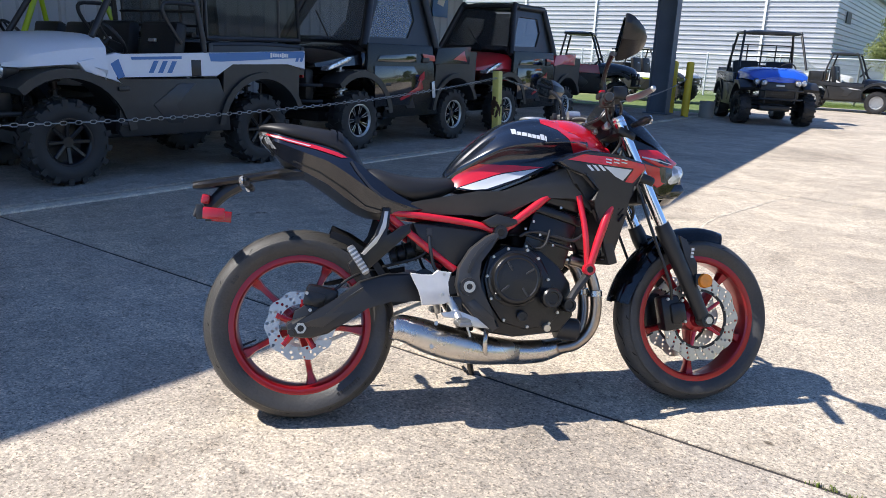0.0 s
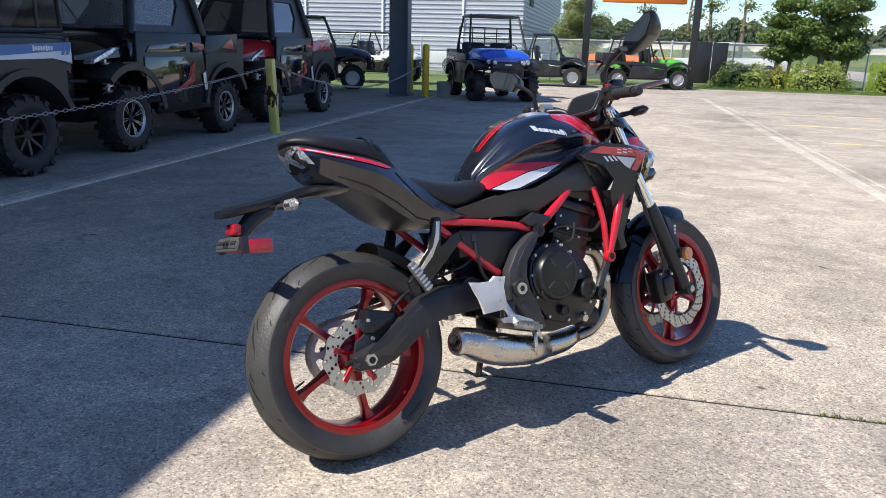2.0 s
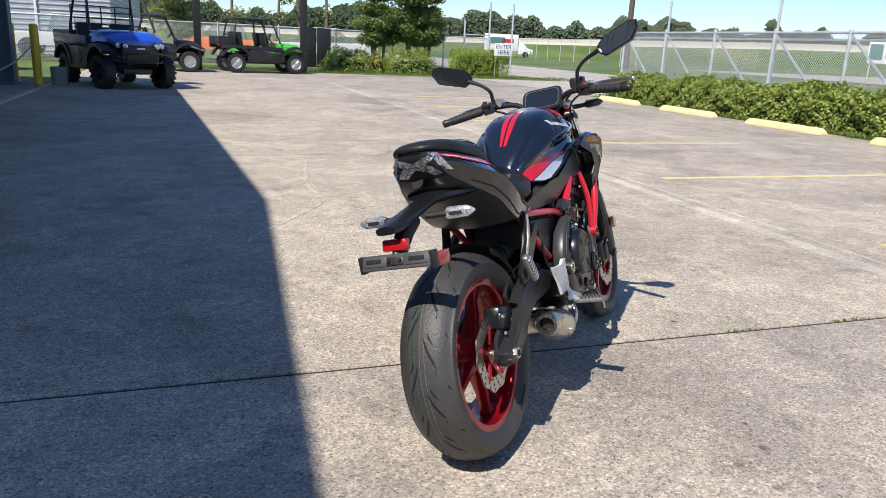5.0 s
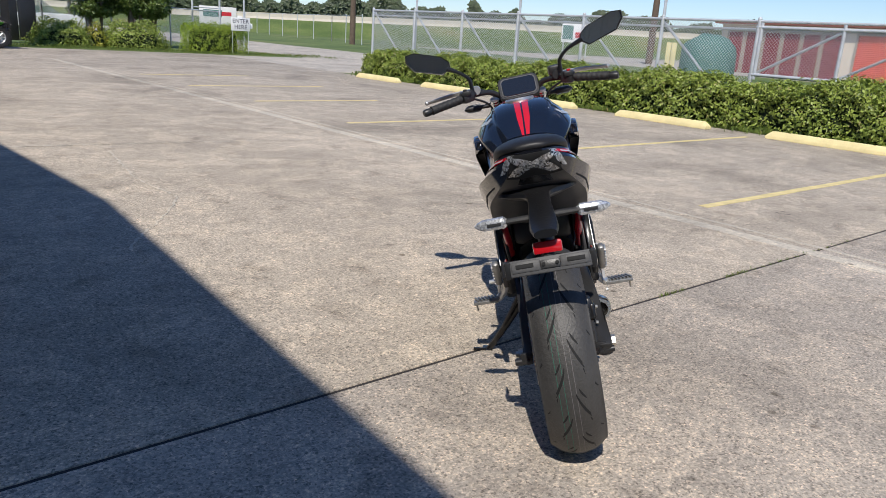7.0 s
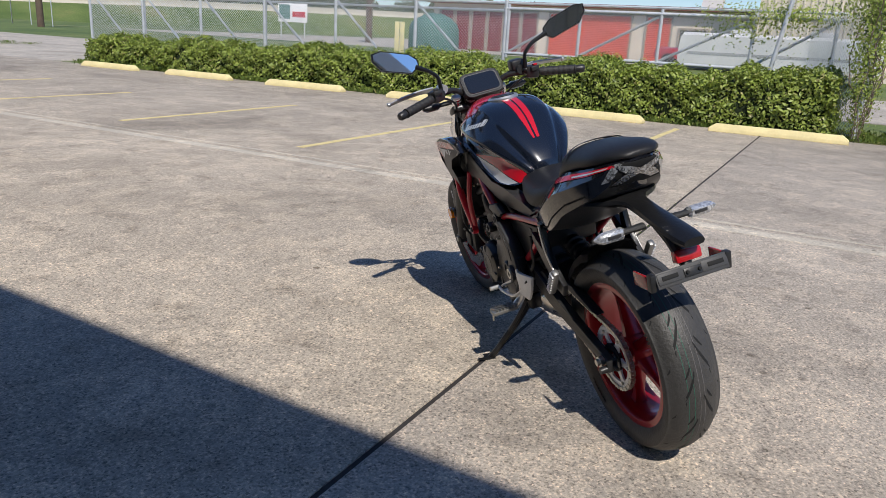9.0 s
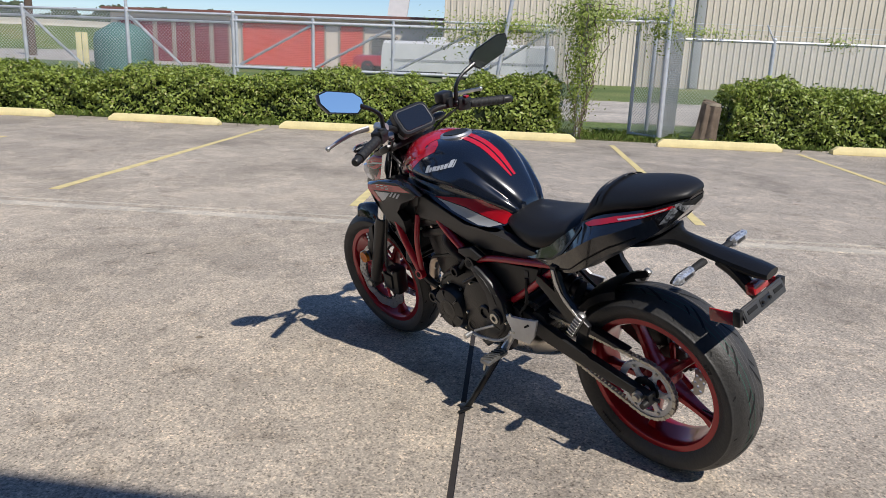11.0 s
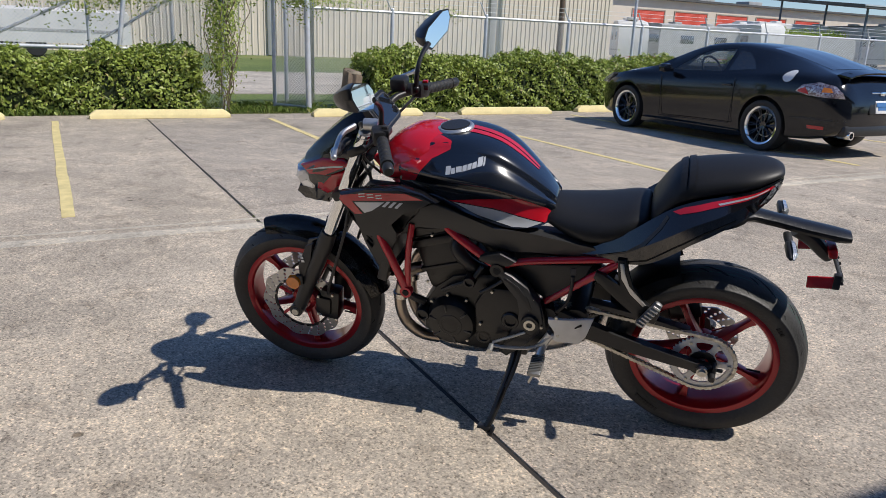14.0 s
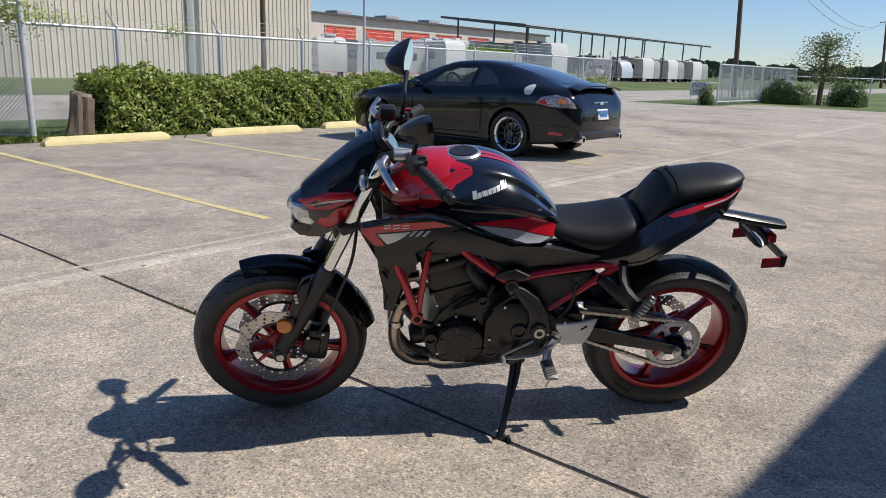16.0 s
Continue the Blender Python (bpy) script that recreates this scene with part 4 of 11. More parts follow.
# big roadside sign on two posts
sg = empty("roadside_sign", pose(-0.44, 25.75, 0), "orange sign panel between two black square posts", "sign")
for x in (0.0, 3.75):
    bm = B()
    box(bm, (x, x * 0.25, 2.9), (0.24, 0.24, 5.9), bev=0.01)
    part("post", bm, MATT_BLACK, sg)
bm = B()
box(bm, (1.9, 0.45, 3.75), (2.95, 0.22, 1.78), Matrix.Rotation(radians(14), 4, "Z"), 0.03)
pn = part("sign_panel", bm, ORANGE_SIGN, sg)
for k, (x, w) in enumerate(((1.45, 0.30), (1.86, 0.36), (2.27, 0.42))):
    bm = B()
    plate(bm, [(x - w / 2, 3.02), (x + w / 2, 3.06), (x + w / 2 + 0.08, 3.34), (x - w / 2 + 0.08, 3.30)], 0, 0.012)
    bmesh.ops.transform(bm, matrix=Matrix.Translation((1.9, 0.45, 0)) @ Matrix.Rotation(radians(14), 4, "Z") @ Matrix.Translation((-1.9, -0.125, 0)), verts=bm.verts[:])
    part("sign_shape", bm, SIGN_INK, pn, "plain dark shape")

TO_YF, TO_YR = Matrix.Rotation(radians(-90), 4, "X"), Matrix.Rotation(radians(90), 4, "X")
f = fence("fence_3", "dark chain-link fence beyond the grass strip", [(-24, 29.6), (-2, 29.7), (5.2, 30.4), (13.5, 33.5)], 1.62, step=2.6)


def simple_pickup(m, paint, label):
    root = empty("pickup_truck", m, label, "pickup truck", "vehicles beyond the fence")
    bm = B()
    body(bm, [(-2.6, [(0, .98), (.7, .98), (.92, .94), (.95, .75), (.95, .5), (0, .5)]), (-1.0, [(0, 1.0), (.7, 1.0), (.93, .97), (.97, .75), (.96, .48), (0, .48)]), (0.9, [(0, 1.08), (.7, 1.08), (.93, 1.02), (.97, .78), (.96, .48), (0, .48)]), (2.2, [(0, 1.05), (.7, 1.04), (.88, .98), (.95, .78), (.95, .5), (0, .5)]), (2.55, [(0, .95), (.6, .94), (.8, .9), (.86, .75), (.86, .52), (0, .52)])], 2)
    part("body", bm, paint, root)
    bm = B()
    body(bm, [(-0.9, [(0, 1.05), (.6, 1.05), (.86, 1.03), (.86, 1.0), (0, 1.0)]), (-0.7, [(0, 1.72), (.5, 1.71), (.68, 1.65), (.86, 1.05), (0, 1.0)]), (0.5, [(0, 1.76), (.5, 1.75), (.68, 1.68), (.86, 1.08), (0, 1.0)]), (1.25, [(0, 1.12), (.5, 1.12), (.75, 1.11), (.85, 1.06), (0, 1.0)])], 1)
    part("cab", bm, CAR_PANE, root)
    bm = B()
    box(bm, (-0.1, 0, 1.74), (1.2, 1.3, 0.05), bev=0.02)
    part("cab_roof", bm, paint, root)
    for x in (-1.6, 1.65):
        for s in (1, -1):
            bm = B()
            lathe(bm, [(0.0, 0.10), (0.2, 0.10), (0.22, 0.12), (0.36, 0.12), (0.39, 0.09), (0.39, -0.09), (0.36, -0.12), (0, -0.12)], Matrix.Translation((x, s * 0.86, 0.39)) @ (TO_YF if s > 0 else TO_YR), 20)
            part("wheel", bm, RUBBER, root)
    return root


simple_pickup(pose(6.0, 37.5, 0, 0, 0, 5), SIGN_WHITE, "white pickup truck beyond the fence")
simple_pickup(pose(1.2, 38.5, 0, 0, 0, 170), ORANGE_SIGN, "orange truck beyond the fence")
simple_pickup(pose(-5.2, 33.2, 0, 0, 0, 2), RV_WHITE, "white truck beyond the fence")
simple_pickup(pose(-12.5, 33.4, 0, 0, 0, 184), GREY_BODY, "grey truck beyond the fence")
simple_pickup(pose(41, 7.0, 0, 0, 0, 80), RED_BODY, "red vehicle in the storage yard")


# trees and bushes
def tree(x, y, h, crown, base, leaf, seed, dens, size, label, lean=0.0, trunks=1, sparse=False):
    r = random.Random(seed)
    root = empty("tree", pose(x, y, -0.03), label, "tree")
    bm = B()
    tips = []
    for t in range(trunks):
        ax = r.uniform(-0.25, 0.25) * (trunks > 1)
        p = [Vector((ax, r.uniform(-0.2, 0.2) * (trunks > 1), 0))]
        for k in range(1, 6):
            p.append(p[-1] + Vector((r.gauss(0, 0.05) * h * 0.25 + lean * h * 0.05, r.gauss(0, 0.05) * h * 0.25, h * 0.16)))
        rad = 0.018 * h + 0.02
        tube(bm, p, [rad, rad * 0.8, rad * 0.65, rad * 0.5, rad * 0.35, rad * 0.18], 8, 2)
        for k in range(2, 6):
            for b in range(3):
                a, up = r.uniform(0, 6.28), r.uniform(0.1, 0.6)
                L = crown * r.uniform(0.6, 1.0) * (1.1 - 0.12 * k)
                q = p[k] + Vector((math.cos(a) * L * 0.5, math.sin(a) * L * 0.5, up * L * 0.5))
                e = p[k] + Vector((math.cos(a) * L, math.sin(a) * L, up * L * 0.8))
                tube(bm, [p[k], q, e], [rad * 0.35, rad * 0.2, rad * 0.08], 6, 2)
                tips += [e, q, p[k].lerp(q, 0.5)]
        tips += [p[-1], p[-1] + Vector((0, 0, 0.3))]
    part("trunk", bm, BARK, root)
    C, Nn = [], []
    R = np.random.RandomState(seed)
    for e in tips:
        if sparse and r.random() < 0.35:
            continue
        cr = crown * r.uniform(0.22, 0.42)
        n = int(dens * cr * cr)
        for _ in range(n):
            d = R.normal(0, 1, 3)
            d /= np.linalg.norm(d) + 1e-9
            q = np.array(e) + d * cr * R.uniform(0.5, 1.05) * np.array([1, 1, 0.75])
            if q[2] > base:
                C.append(q)
                Nn.append(d + np.array([0, 0, 0.4]))
    leaf_cloud("crown", C, Nn, size, leaf, seed, root)
    return root


def bush(x, y, rx, ry, h, leaf, seed, dens, size, label):
    R = np.random.RandomState(seed)
    root = empty("bush", pose(x, y, 0), label, "bush")
    C, Nn = [], []
    for k in range(int(dens * rx * ry * 6 + dens * h * rx * 4)):
        d = R.normal(0, 1, 3)
        d[2] = abs(d[2])
        d /= np.linalg.norm(d)
        w = 1 + 0.12 * math.sin(d[0] * 7 + seed) + 0.1 * math.sin(d[1] * 9 + d[2] * 5)
        s = R.uniform(0.78, 1.03) * w
        C.append((d[0] * rx * s, d[1] * ry * s, d[2] * h * s))
        Nn.append(d)
    bm = B()
    bmesh.ops.create_icosphere(bm, subdivisions=2, radius=1)
    for v in bm.verts:
        v.co = Vector((v.co.x * rx * 0.72, v.co.y * ry * 0.72, max(-0.02, v.co.z * h * 0.74)))
    part("shade_core", bm, DARK_LEAF, root, smooth=180)
    leaf_cloud("leaves", C, Nn, size, leaf, seed, root)
    return root


tree(7.2, 31.2, 3.9, 0.95, 0.25, TREE_LEAF, 21, 1300, 0.12, "dark leafy tree with red blossom beside the driveway", trunks=4)
tree(8.5, 31.0, 4.6, 1.15, 0.3, TREE_LEAF, 22, 1300, 0.12, "dark leafy tree with red blossom beside the driveway", trunks=4)
tree(9.55, 31.3, 4.0, 0.85, 0.25, TREE_LEAF, 27, 1300, 0.12, "dark leafy tree with red blossom beside the driveway", trunks=3)
bush(5.35, 28.7, 1.15, 0.8, 0.92, HEDGE_LEAF, 23, 420, 0.085, "rounded green bush below the tree")
bush(8.05, 28.9, 1.35, 0.85, 1.0, HEDGE_LEAF, 24, 420, 0.085, "rounded green bush below the tree")
bush(6.65, 29.0, 0.45, 0.5, 0.80, WARM_LEAF, 26, 420, 0.08, "small yellow-flowered bush below the tree")
tree(-1.0, 34.2, 3.9, 1.35, 0.9, PALE_LEAF, 25, 1500, 0.09, "pale feathery tree beside the warehouse", trunks=2)
for k, (x, y, h) in enumerate(((4.6, 48, 7.2), (6.4, 50, 8.5), (2.2, 52, 8.0), (11.5, 52, 7.5), (13.5, 46, 6.2), (9.0, 55, 9.0))):
    tree(x, y, h, 1.5, 1.6, PALE_LEAF, 40 + k, 90, 0.22, "thin bare-limbed tree against the sky", sparse=True)
tree(8.4, -39.0, 3.6, 2.0, 0.9, PALE_LEAF, 61, 85, 0.11, "sparse young tree near the south gate", trunks=4, sparse=True)
bush(7.0, -38.4, 1.0, 0.8, 1.15, TREE_LEAF, 62, 420, 0.09, "dark green bush near the south gate")
bush(9.6, -37.2, 1.4, 0.8, 1.05, TREE_LEAF, 63, 420, 0.09, "dark green bush near the south gate")


def woods(name, pts, h, depth, n, size, seed, label):
    R = np.random.RandomState(seed)
    C, Nn = [], []
    segs = [(Vector(a), Vector(b)) for a, b in zip(pts, pts[1:])]
    tot = sum((b - a).length for a, b in segs)
    for a, b in segs:
        d = (b - a).normalized()
        nn = Vector((-d.y, d.x))
        for _ in range(int(n * (b - a).length / tot)):
            u = R.uniform(0, (b - a).length)
            p = a + d * u
            top = h * (0.74 + 0.12 * math.sin(u * 0.11 + seed) + 0.09 * math.sin(u * 0.37 + 1.7) + 0.07 * math.sin(u * 0.83))
            z = top * R.uniform(0, 1) ** 0.6
            q = p + nn * (R.uniform(-0.5, 0.5) * depth)
            C.append((q.x, q.y, z))
            Nn.append((-q.x, -q.y, 60))
    ob = leaf_cloud(name, C, Nn, size, FAR_TREES, seed)
    return tagged(ob, label, "trees", kind="stuff")


woods("far_woods", [(-60, 300), (60, 290), (190, 215), (290, 120), (330, 0)], 14.5, 26, 110000, 1.5, 71, "low belt of woods along the horizon")
woods("far_woods", [(330, 0), (300, -120), (150, -300), (0, -330), (-80, -320)], 8.0, 20, 40000, 1.3, 72, "low belt of woods along the horizon")
woods("far_woods", [(150, 60), (150, 30), (152, -20)], 8.5, 8, 6000, 0.8, 73, "scattered trees behind the storage units")

# raised road: a grass bank with a pale barrier along its crown, rising eastwards
CROWN = [(-40, 185, 1.6), (8, 160, 1.9), (44, 127, 1.75), (62, 103, 2.2), (80, 90, 2.75), (112, 72, 3.3), (150, 52, 3.6)]
bm = B()
rows = []
for (x, y, z), (xa, ya, _), (xb, yb, _) in zip(CROWN, CROWN[:1] + CROWN[:-1], CROWN[1:] + CROWN[-1:]):
    d = Vector((xb - xa, yb - ya)).normalized()
    n = Vector((d.y, -d.x))
    rows.append([Vector((x - n.x * u, y - n.y * u, h)) for u, h in ((-9.0, -0.06), (-4.0, z * 0.45), (-0.6, z), (5.0, z), (12.0, -0.06))])
ring_loft(bm, rows, False, False)
tagged(part("road_bank", bm, GRASS, smooth=40), "low grass bank that carries the road", "bank", kind="structure")
bm = B()
rows = []
for x, y, z in CROWN:
    rows.append([Vector((x + dx, y + dx, z + h)) for dx, h in ((-0.3, -0.1), (-0.12, 0.35), (-0.08, 0.95), (0.08, 0.95), (0.3, -0.1))])
ring_loft(bm, rows)
tagged(part("barrier_wall", bm, MUD_WALL, smooth=0), "long pale concrete road barrier", "wall", kind="structure")
fence("fence_4", "thin-post wire fence across the street", [(36.5, 56), (39.5, 66), (46, 106)], 2.5, step=5.2, postr=0.04, wire=False)
gp = empty("fence_end", pose(11.96, 33.0, 0), "tall galvanised posts with a cross rail at the end of the fence", "fence", kind="structure")
for x, h in ((0, 2.4), (1.29, 3.3), (2.5, 3.3)):
    bm = B()
    cyl(bm, (x, 0, 0), (x, 0, h), 0.045, seg=10)
    part("post", bm, GALV, gp)
bm = B()
cyl(bm, (0, 0, 1.75), (1.29, 0, 1.75), 0.025, seg=8)
part("rail", bm, GALV, gp)
scr = empty("privacy_screen", pose(3.75, 30.15, 0), "black mesh privacy screen tied to the fence", "screen")
for k in range(2):
    bm = B()
    box(bm, (0.30 + 0.62 * k, 0.08 * k, 0.86), (0.60, 0.02, 1.6), Matrix.Rotation(radians(8), 4, "Z"), 0.004)
    part("screen_cloth", bm, MATT_BLACK, scr)


def utility_pole(x, y, h, r, lean, label, arm=True):
    root = empty("utility_pole", pose(x, y, -0.05, lean[0], lean[1], 0), label, "utility pole")
    bm = B()
    cyl(bm, (0, 0, 0), (0, 0, h), r, r * 0.72, 14)
    part("shaft", bm, WOOD_POLE, root)
    if arm:
        bm = B()
        box(bm, (0, 0, h - 0.6), (2.2, 0.1, 0.12))
        part("cross_arm", bm, WOOD_POLE, root)
        for xx in (-1.0, -0.4, 0.4, 1.0):
            bm = B()
            cyl(bm, (xx, 0, h - 0.55), (xx, 0, h - 0.38), 0.05, 0.03, 8)
            part("insulator", bm, RV_GREY, root)
    return root


utility_pole(35.5, 56.0, 12, 0.26, (0, 0), "brown wooden utility pole by the street")
utility_pole(54, 37.8, 12, 0.30, (0, 0), "thick dark wooden utility pole in the storage yard")
utility_pole(14.6, -45.0, 11, 0.16, (0, 3.0), "dark leaning utility pole near the south gate", False)
utility_pole(25.0, -158, 12.5, 0.28, (0, 4), "distant utility pole with a cross arm")
utility_pole(36.0, -25.7, 12, 0.17, (0, 0), "dark wooden pole before the beige wall", False)


def cable(a, b, sag, r=0.012):
    a, b = Vector(a), Vector(b)
    bm = B()
    tube(bm, [a.lerp(b, k / 16) - Vector((0, 0, sag * 4 * (k / 16) * (1 - k / 16))) for k in range(17)], r, 5, 1)
    return tagged(part("overhead_cable", bm, MATT_BLACK), "thin black overhead cable", "cable", "overhead cables")


cable((36, -25.7, 10.6), (14.9, -45, 10.6), 1.6)
cable((14.9, -45, 10.4), (25.8, -158, 11.8), 3.0, 0.02)
cable((14.9, -45, 9.7), (26.8, -158, 11.6), 3.2, 0.02)
cable((35.5, 56, 11.4), (54, 37.8, 11.4), 0.8)
cable((54, 37.8, 11.2), (36, -25.7, 11.5), 1.6)


# storage units and the beige building
def storage(name, x, y0, y1, h, doors, roof, label, cat="building"):
    root = empty(name, pose(x, (y0 + y1) / 2, 0), label, cat)
    oy = (y0 + y1) / 2
    bm = B()
    box(bm, (6, 0, h / 2), (12, y1 - y0, h))
    part("wall", bm, BEIGE_METAL, root, smooth=0)
    bm = B()
    box(bm, (5.8, 0, h + 0.12), (12.9, y1 - y0 + 0.6, 0.24))
    part("roof", bm, roof, root, smooth=0)
    for a, b, z, m in doors:
        n = max(3, int(z / 0.12))
        bm = B()
        prev = None
        rows = []
        for k in range(n * 2 + 1):
            zz = z * k / (n * 2)
            rows.append([bm.verts.new((-0.03 - (0.02 if k % 2 else 0), yy - oy, zz)) for yy in (a, b)])
        for p, q in zip(rows, rows[1:]):
            bm.faces.new((p[0], p[1], q[1], q[0]))
        part("roller_door", bm, m, root, smooth=0)
        bm = B()
        for yy in (a - 0.08, b + 0.08):
            box(bm, (-0.04, yy - oy, z / 2), (0.10, 0.14, z))
        box(bm, (-0.04, (a + b) / 2 - oy, z + 0.07), (0.10, b - a + 0.3, 0.14))
        part("door_frame", bm, TAN_TRIM, root, smooth=0)
    return root


storage("storage_building", 52.0, 5.4, 30.2, 3.45, [(14.2, 20.2, 2.95, RED_DOOR), (11.4, 13.0, 2.95, RED_DOOR), (9.0, 10.7, 2.2, DARK_ROOF)] + [(21.3 + 1.42 * k, 22.4 + 1.42 * k, 2.9, WINE_DOOR) for k in range(6)], RUST_ROOF, "low beige storage block with red roller doors")
storage("storage_building", 70.0, -112.0, -57.5, 6.8, [(-66.0, -61.0, 5.5, RED_DOOR), (-73.2, -67.8, 5.5, RED_DOOR), (-80.5, -75, 5.5, RED_DOOR), (-88, -82.3, 5.5, RED_DOOR), (-95, -90, 5.5, RED_DOOR)], DARK_ROOF, "tall beige storage block with red roller doors")
for y in (-66, -75, -84):
    bm = B()
    box(bm, (73, y, 7.3), (2.2, 2.6, 0.7), bev=0.05)
    tagged(part("roof_unit", bm, RV_GREY), "grey roof ventilation unit on the storage block", "roof unit", "roof units")
beige = empty("beige_building", pose(39, 0, 0), "tall beige building of ribbed metal sheets", "building")
bm = B()
pts, y = [], -32.0
while y < 4.3:
    pts += [(0.0, y), (0.0, y + 0.20), (-0.05, y + 0.235), (-0.05, y + 0.29)]
    y += 0.325
lo = [bm.verts.new((a, b, -0.05)) for a, b in pts]
hi = [bm.verts.new((a, b, 9.5)) for a, b in pts]
for i in range(len(pts) - 1):
    bm.faces.new((lo[i], lo[i + 1], hi[i + 1], hi[i]))
box(bm, (9.1, -13.85, 4.7), (18, 36.3, 9.5))
part("wall", bm, BEIGE_METAL, beige, smooth=0)
bm = B()
box(bm, (9.0, -13.85, 9.6), (18.6, 36.8, 0.25))
part("roof", bm, TAN_TRIM, beige, smooth=0)
for y in (-22.7, -9.0):
    bm = B()
    box(bm, (-0.10, y, 4.6), (0.12, 0.42, 9.2), bev=0.02)
    part("downpipe", bm, RV_GREY, beige)

# cars, campers and covers in the yard
def camper(m, L, W, H, paint, label, arc=0.3, windows=2):
    root = empty("camper", m, label, "camper trailer", "campers in the yard")
    bm = B()
    sec = []
    for x, t in ((-L / 2, 0.55), (-L / 2 + arc * 0.4, 0.9), (-L / 2 + arc, 1.0), (L / 2 - arc, 1.0), (L / 2 - arc * 0.4, 0.9), (L / 2, 0.5)):
        sec.append((x, [(0, 0.5 + (H - 0.5) * t), (W * 0.36, 0.5 + (H - 0.5) * t), (W * 0.5, 0.5 + (H - 0.62) * t), (W * 0.5, 0.9), (W * 0.49, 0.5), (0, 0.5)]))
    body(bm, sec, 1)
    part("shell", bm, paint, root)
    for s in (1, -1):
        for k in range(windows):
            bm = B()
            box(bm, (-L * 0.25 + k * L * 0.42, s * W * 0.5, H * 0.62), (L * 0.16, 0.03, H * 0.2), bev=0.01)
            part("window", bm, CAR_GLASS, root)
        bm = B()
        box(bm, (0, s * W * 0.503, 0.95), (L * 0.9, 0.015, 0.10))
        part("stripe", bm, RV_GREY, root)
        for x in (-0.45, 0.45):
            bm = B()
            lathe(bm, [(0, 0.1), (0.34, 0.1), (0.36, 0.06), (0.36, -0.06), (0.34, -0.1), (0, -0.1)], Matrix.Translation((x, s * W * 0.42, 0.36)) @ TO_YF, 18)
            part("wheel", bm, RUBBER, root)
    for x in (-L * 0.2, L * 0.2):
        bm = B()
        box(bm, (x, 0, H + 0.10), (0.8, 0.8, 0.22), bev=0.05)
        part("roof_vent", bm, paint, root)
    bm = B()
    box(bm, (-L / 2 - 0.01, 0, H * 0.62), (0.04, W * 0.5, H * 0.2), bev=0.01)
    part("end_window", bm, CAR_GLASS, root)
    return root


camper(pose(45.4, -39.3, 0, 0, 0, 150), 3.6, 2.3, 3.2, RV_WHITE, "rounded off-white camper in the yard", 1.0)
camper(pose(46, -46.4, 0, 0, 0, 92), 9.4, 2.5, 3.1, RV_GREY, "long grey covered trailer in the yard", 0.15, 3)
camper(pose(45.5, -52.8, 0, 0, 0, 172), 6.0, 2.5, 3.5, RV_WHITE, "white camper in the yard")
camper(pose(45.5, -61.0, 0, 0, 0, 90), 10.0, 2.5, 2.7, RV_GREY, "low grey covered trailer with vines on top", 0.2, 0)
camper(pose(51, -66, 0, 0, 0, 90), 16.0, 2.6, 4.0, RV_WHITE, "long white motor home under the open roof", 0.2, 3)
camper(pose(47, -71.5, 0, 0, 0, 172), 9.0, 2.8, 4.1, RV_WHITE, "tall white camper under the open roof", 0.25)
camper(pose(46.5, -90.5, 0, 0, 0, 172), 6.0, 2.5, 2.8, GALV, "rounded silver camper under the open roof", 1.1)
for y in (-96.0, -104.5, -114.0):
    camper(pose(46, y, 0, 0, 0, 170), 6.0, 2.5, 3.2, RV_WHITE, "white camper under the open roof", 0.3)
for y in (-100.5, -109.5, -119.5):
    camper(pose(47.5, y, 0, 0, 0, 170), 7.0, 2.5, 3.0, RV_GREY, "grey camper under the open roof", 0.3, 1)


def boat(m):
    root = empty("boat", m, "small white motor boat on its trailer", "boat")
    bm = B()
    body(bm, [(-2.6, [(0, 1.2), (0.9, 1.2), (1.0, 1.3), (0.95, 0.9), (0.5, 0.62), (0, 0.55)]), (0.4, [(0, 1.2), (0.98, 1.22), (1.08, 1.32), (1.0, 0.92), (0.5, 0.62), (0, 0.55)]), (2.0, [(0, 1.4), (0.7, 1.4), (0.76, 1.45), (0.6, 1.05), (0.3, 0.76), (0, 0.66)]), (2.9, [(0, 1.55), (0.05, 1.55), (0.06, 1.57), (0.05, 1.4), (0.03, 1.3), (0, 1.25)])], 3)
    part("hull", bm, RV_WHITE, root)
    bm = B()
    plate(bm, [(-0.2, 1.3), (0.9, 1.3), (0.3, 1.95), (-0.2, 2.0)], -0.8, 0.8, 0.02)
    part("windscreen", bm, CAR_GLASS, root)
    bm = B()
    tube(bm, [(-1.6, -0.95, 1.3), (-1.5, -0.9, 2.3), (-1.5, 0.9, 2.3), (-1.6, 0.95, 1.3)], 0.03, 8)
    part("rail_hoop", bm, GALV, root)
    bm = B()
    cyl(bm, (-2.4, 0, 0.5), (3.6, 0, 0.5), 0.06, seg=8)
    part("trailer_beam", bm, GALV, root)
    for s in (1, -1):
        bm = B()
        lathe(bm, [(0, 0.1), (0.30, 0.1), (0.32, 0.06), (0.32, -0.06), (0.30, -0.1), (0, -0.1)], Matrix.Translation((-0.8, s * 0.95, 0.32)) @ TO_YF, 18)
        part("wheel", bm, RUBBER, root)


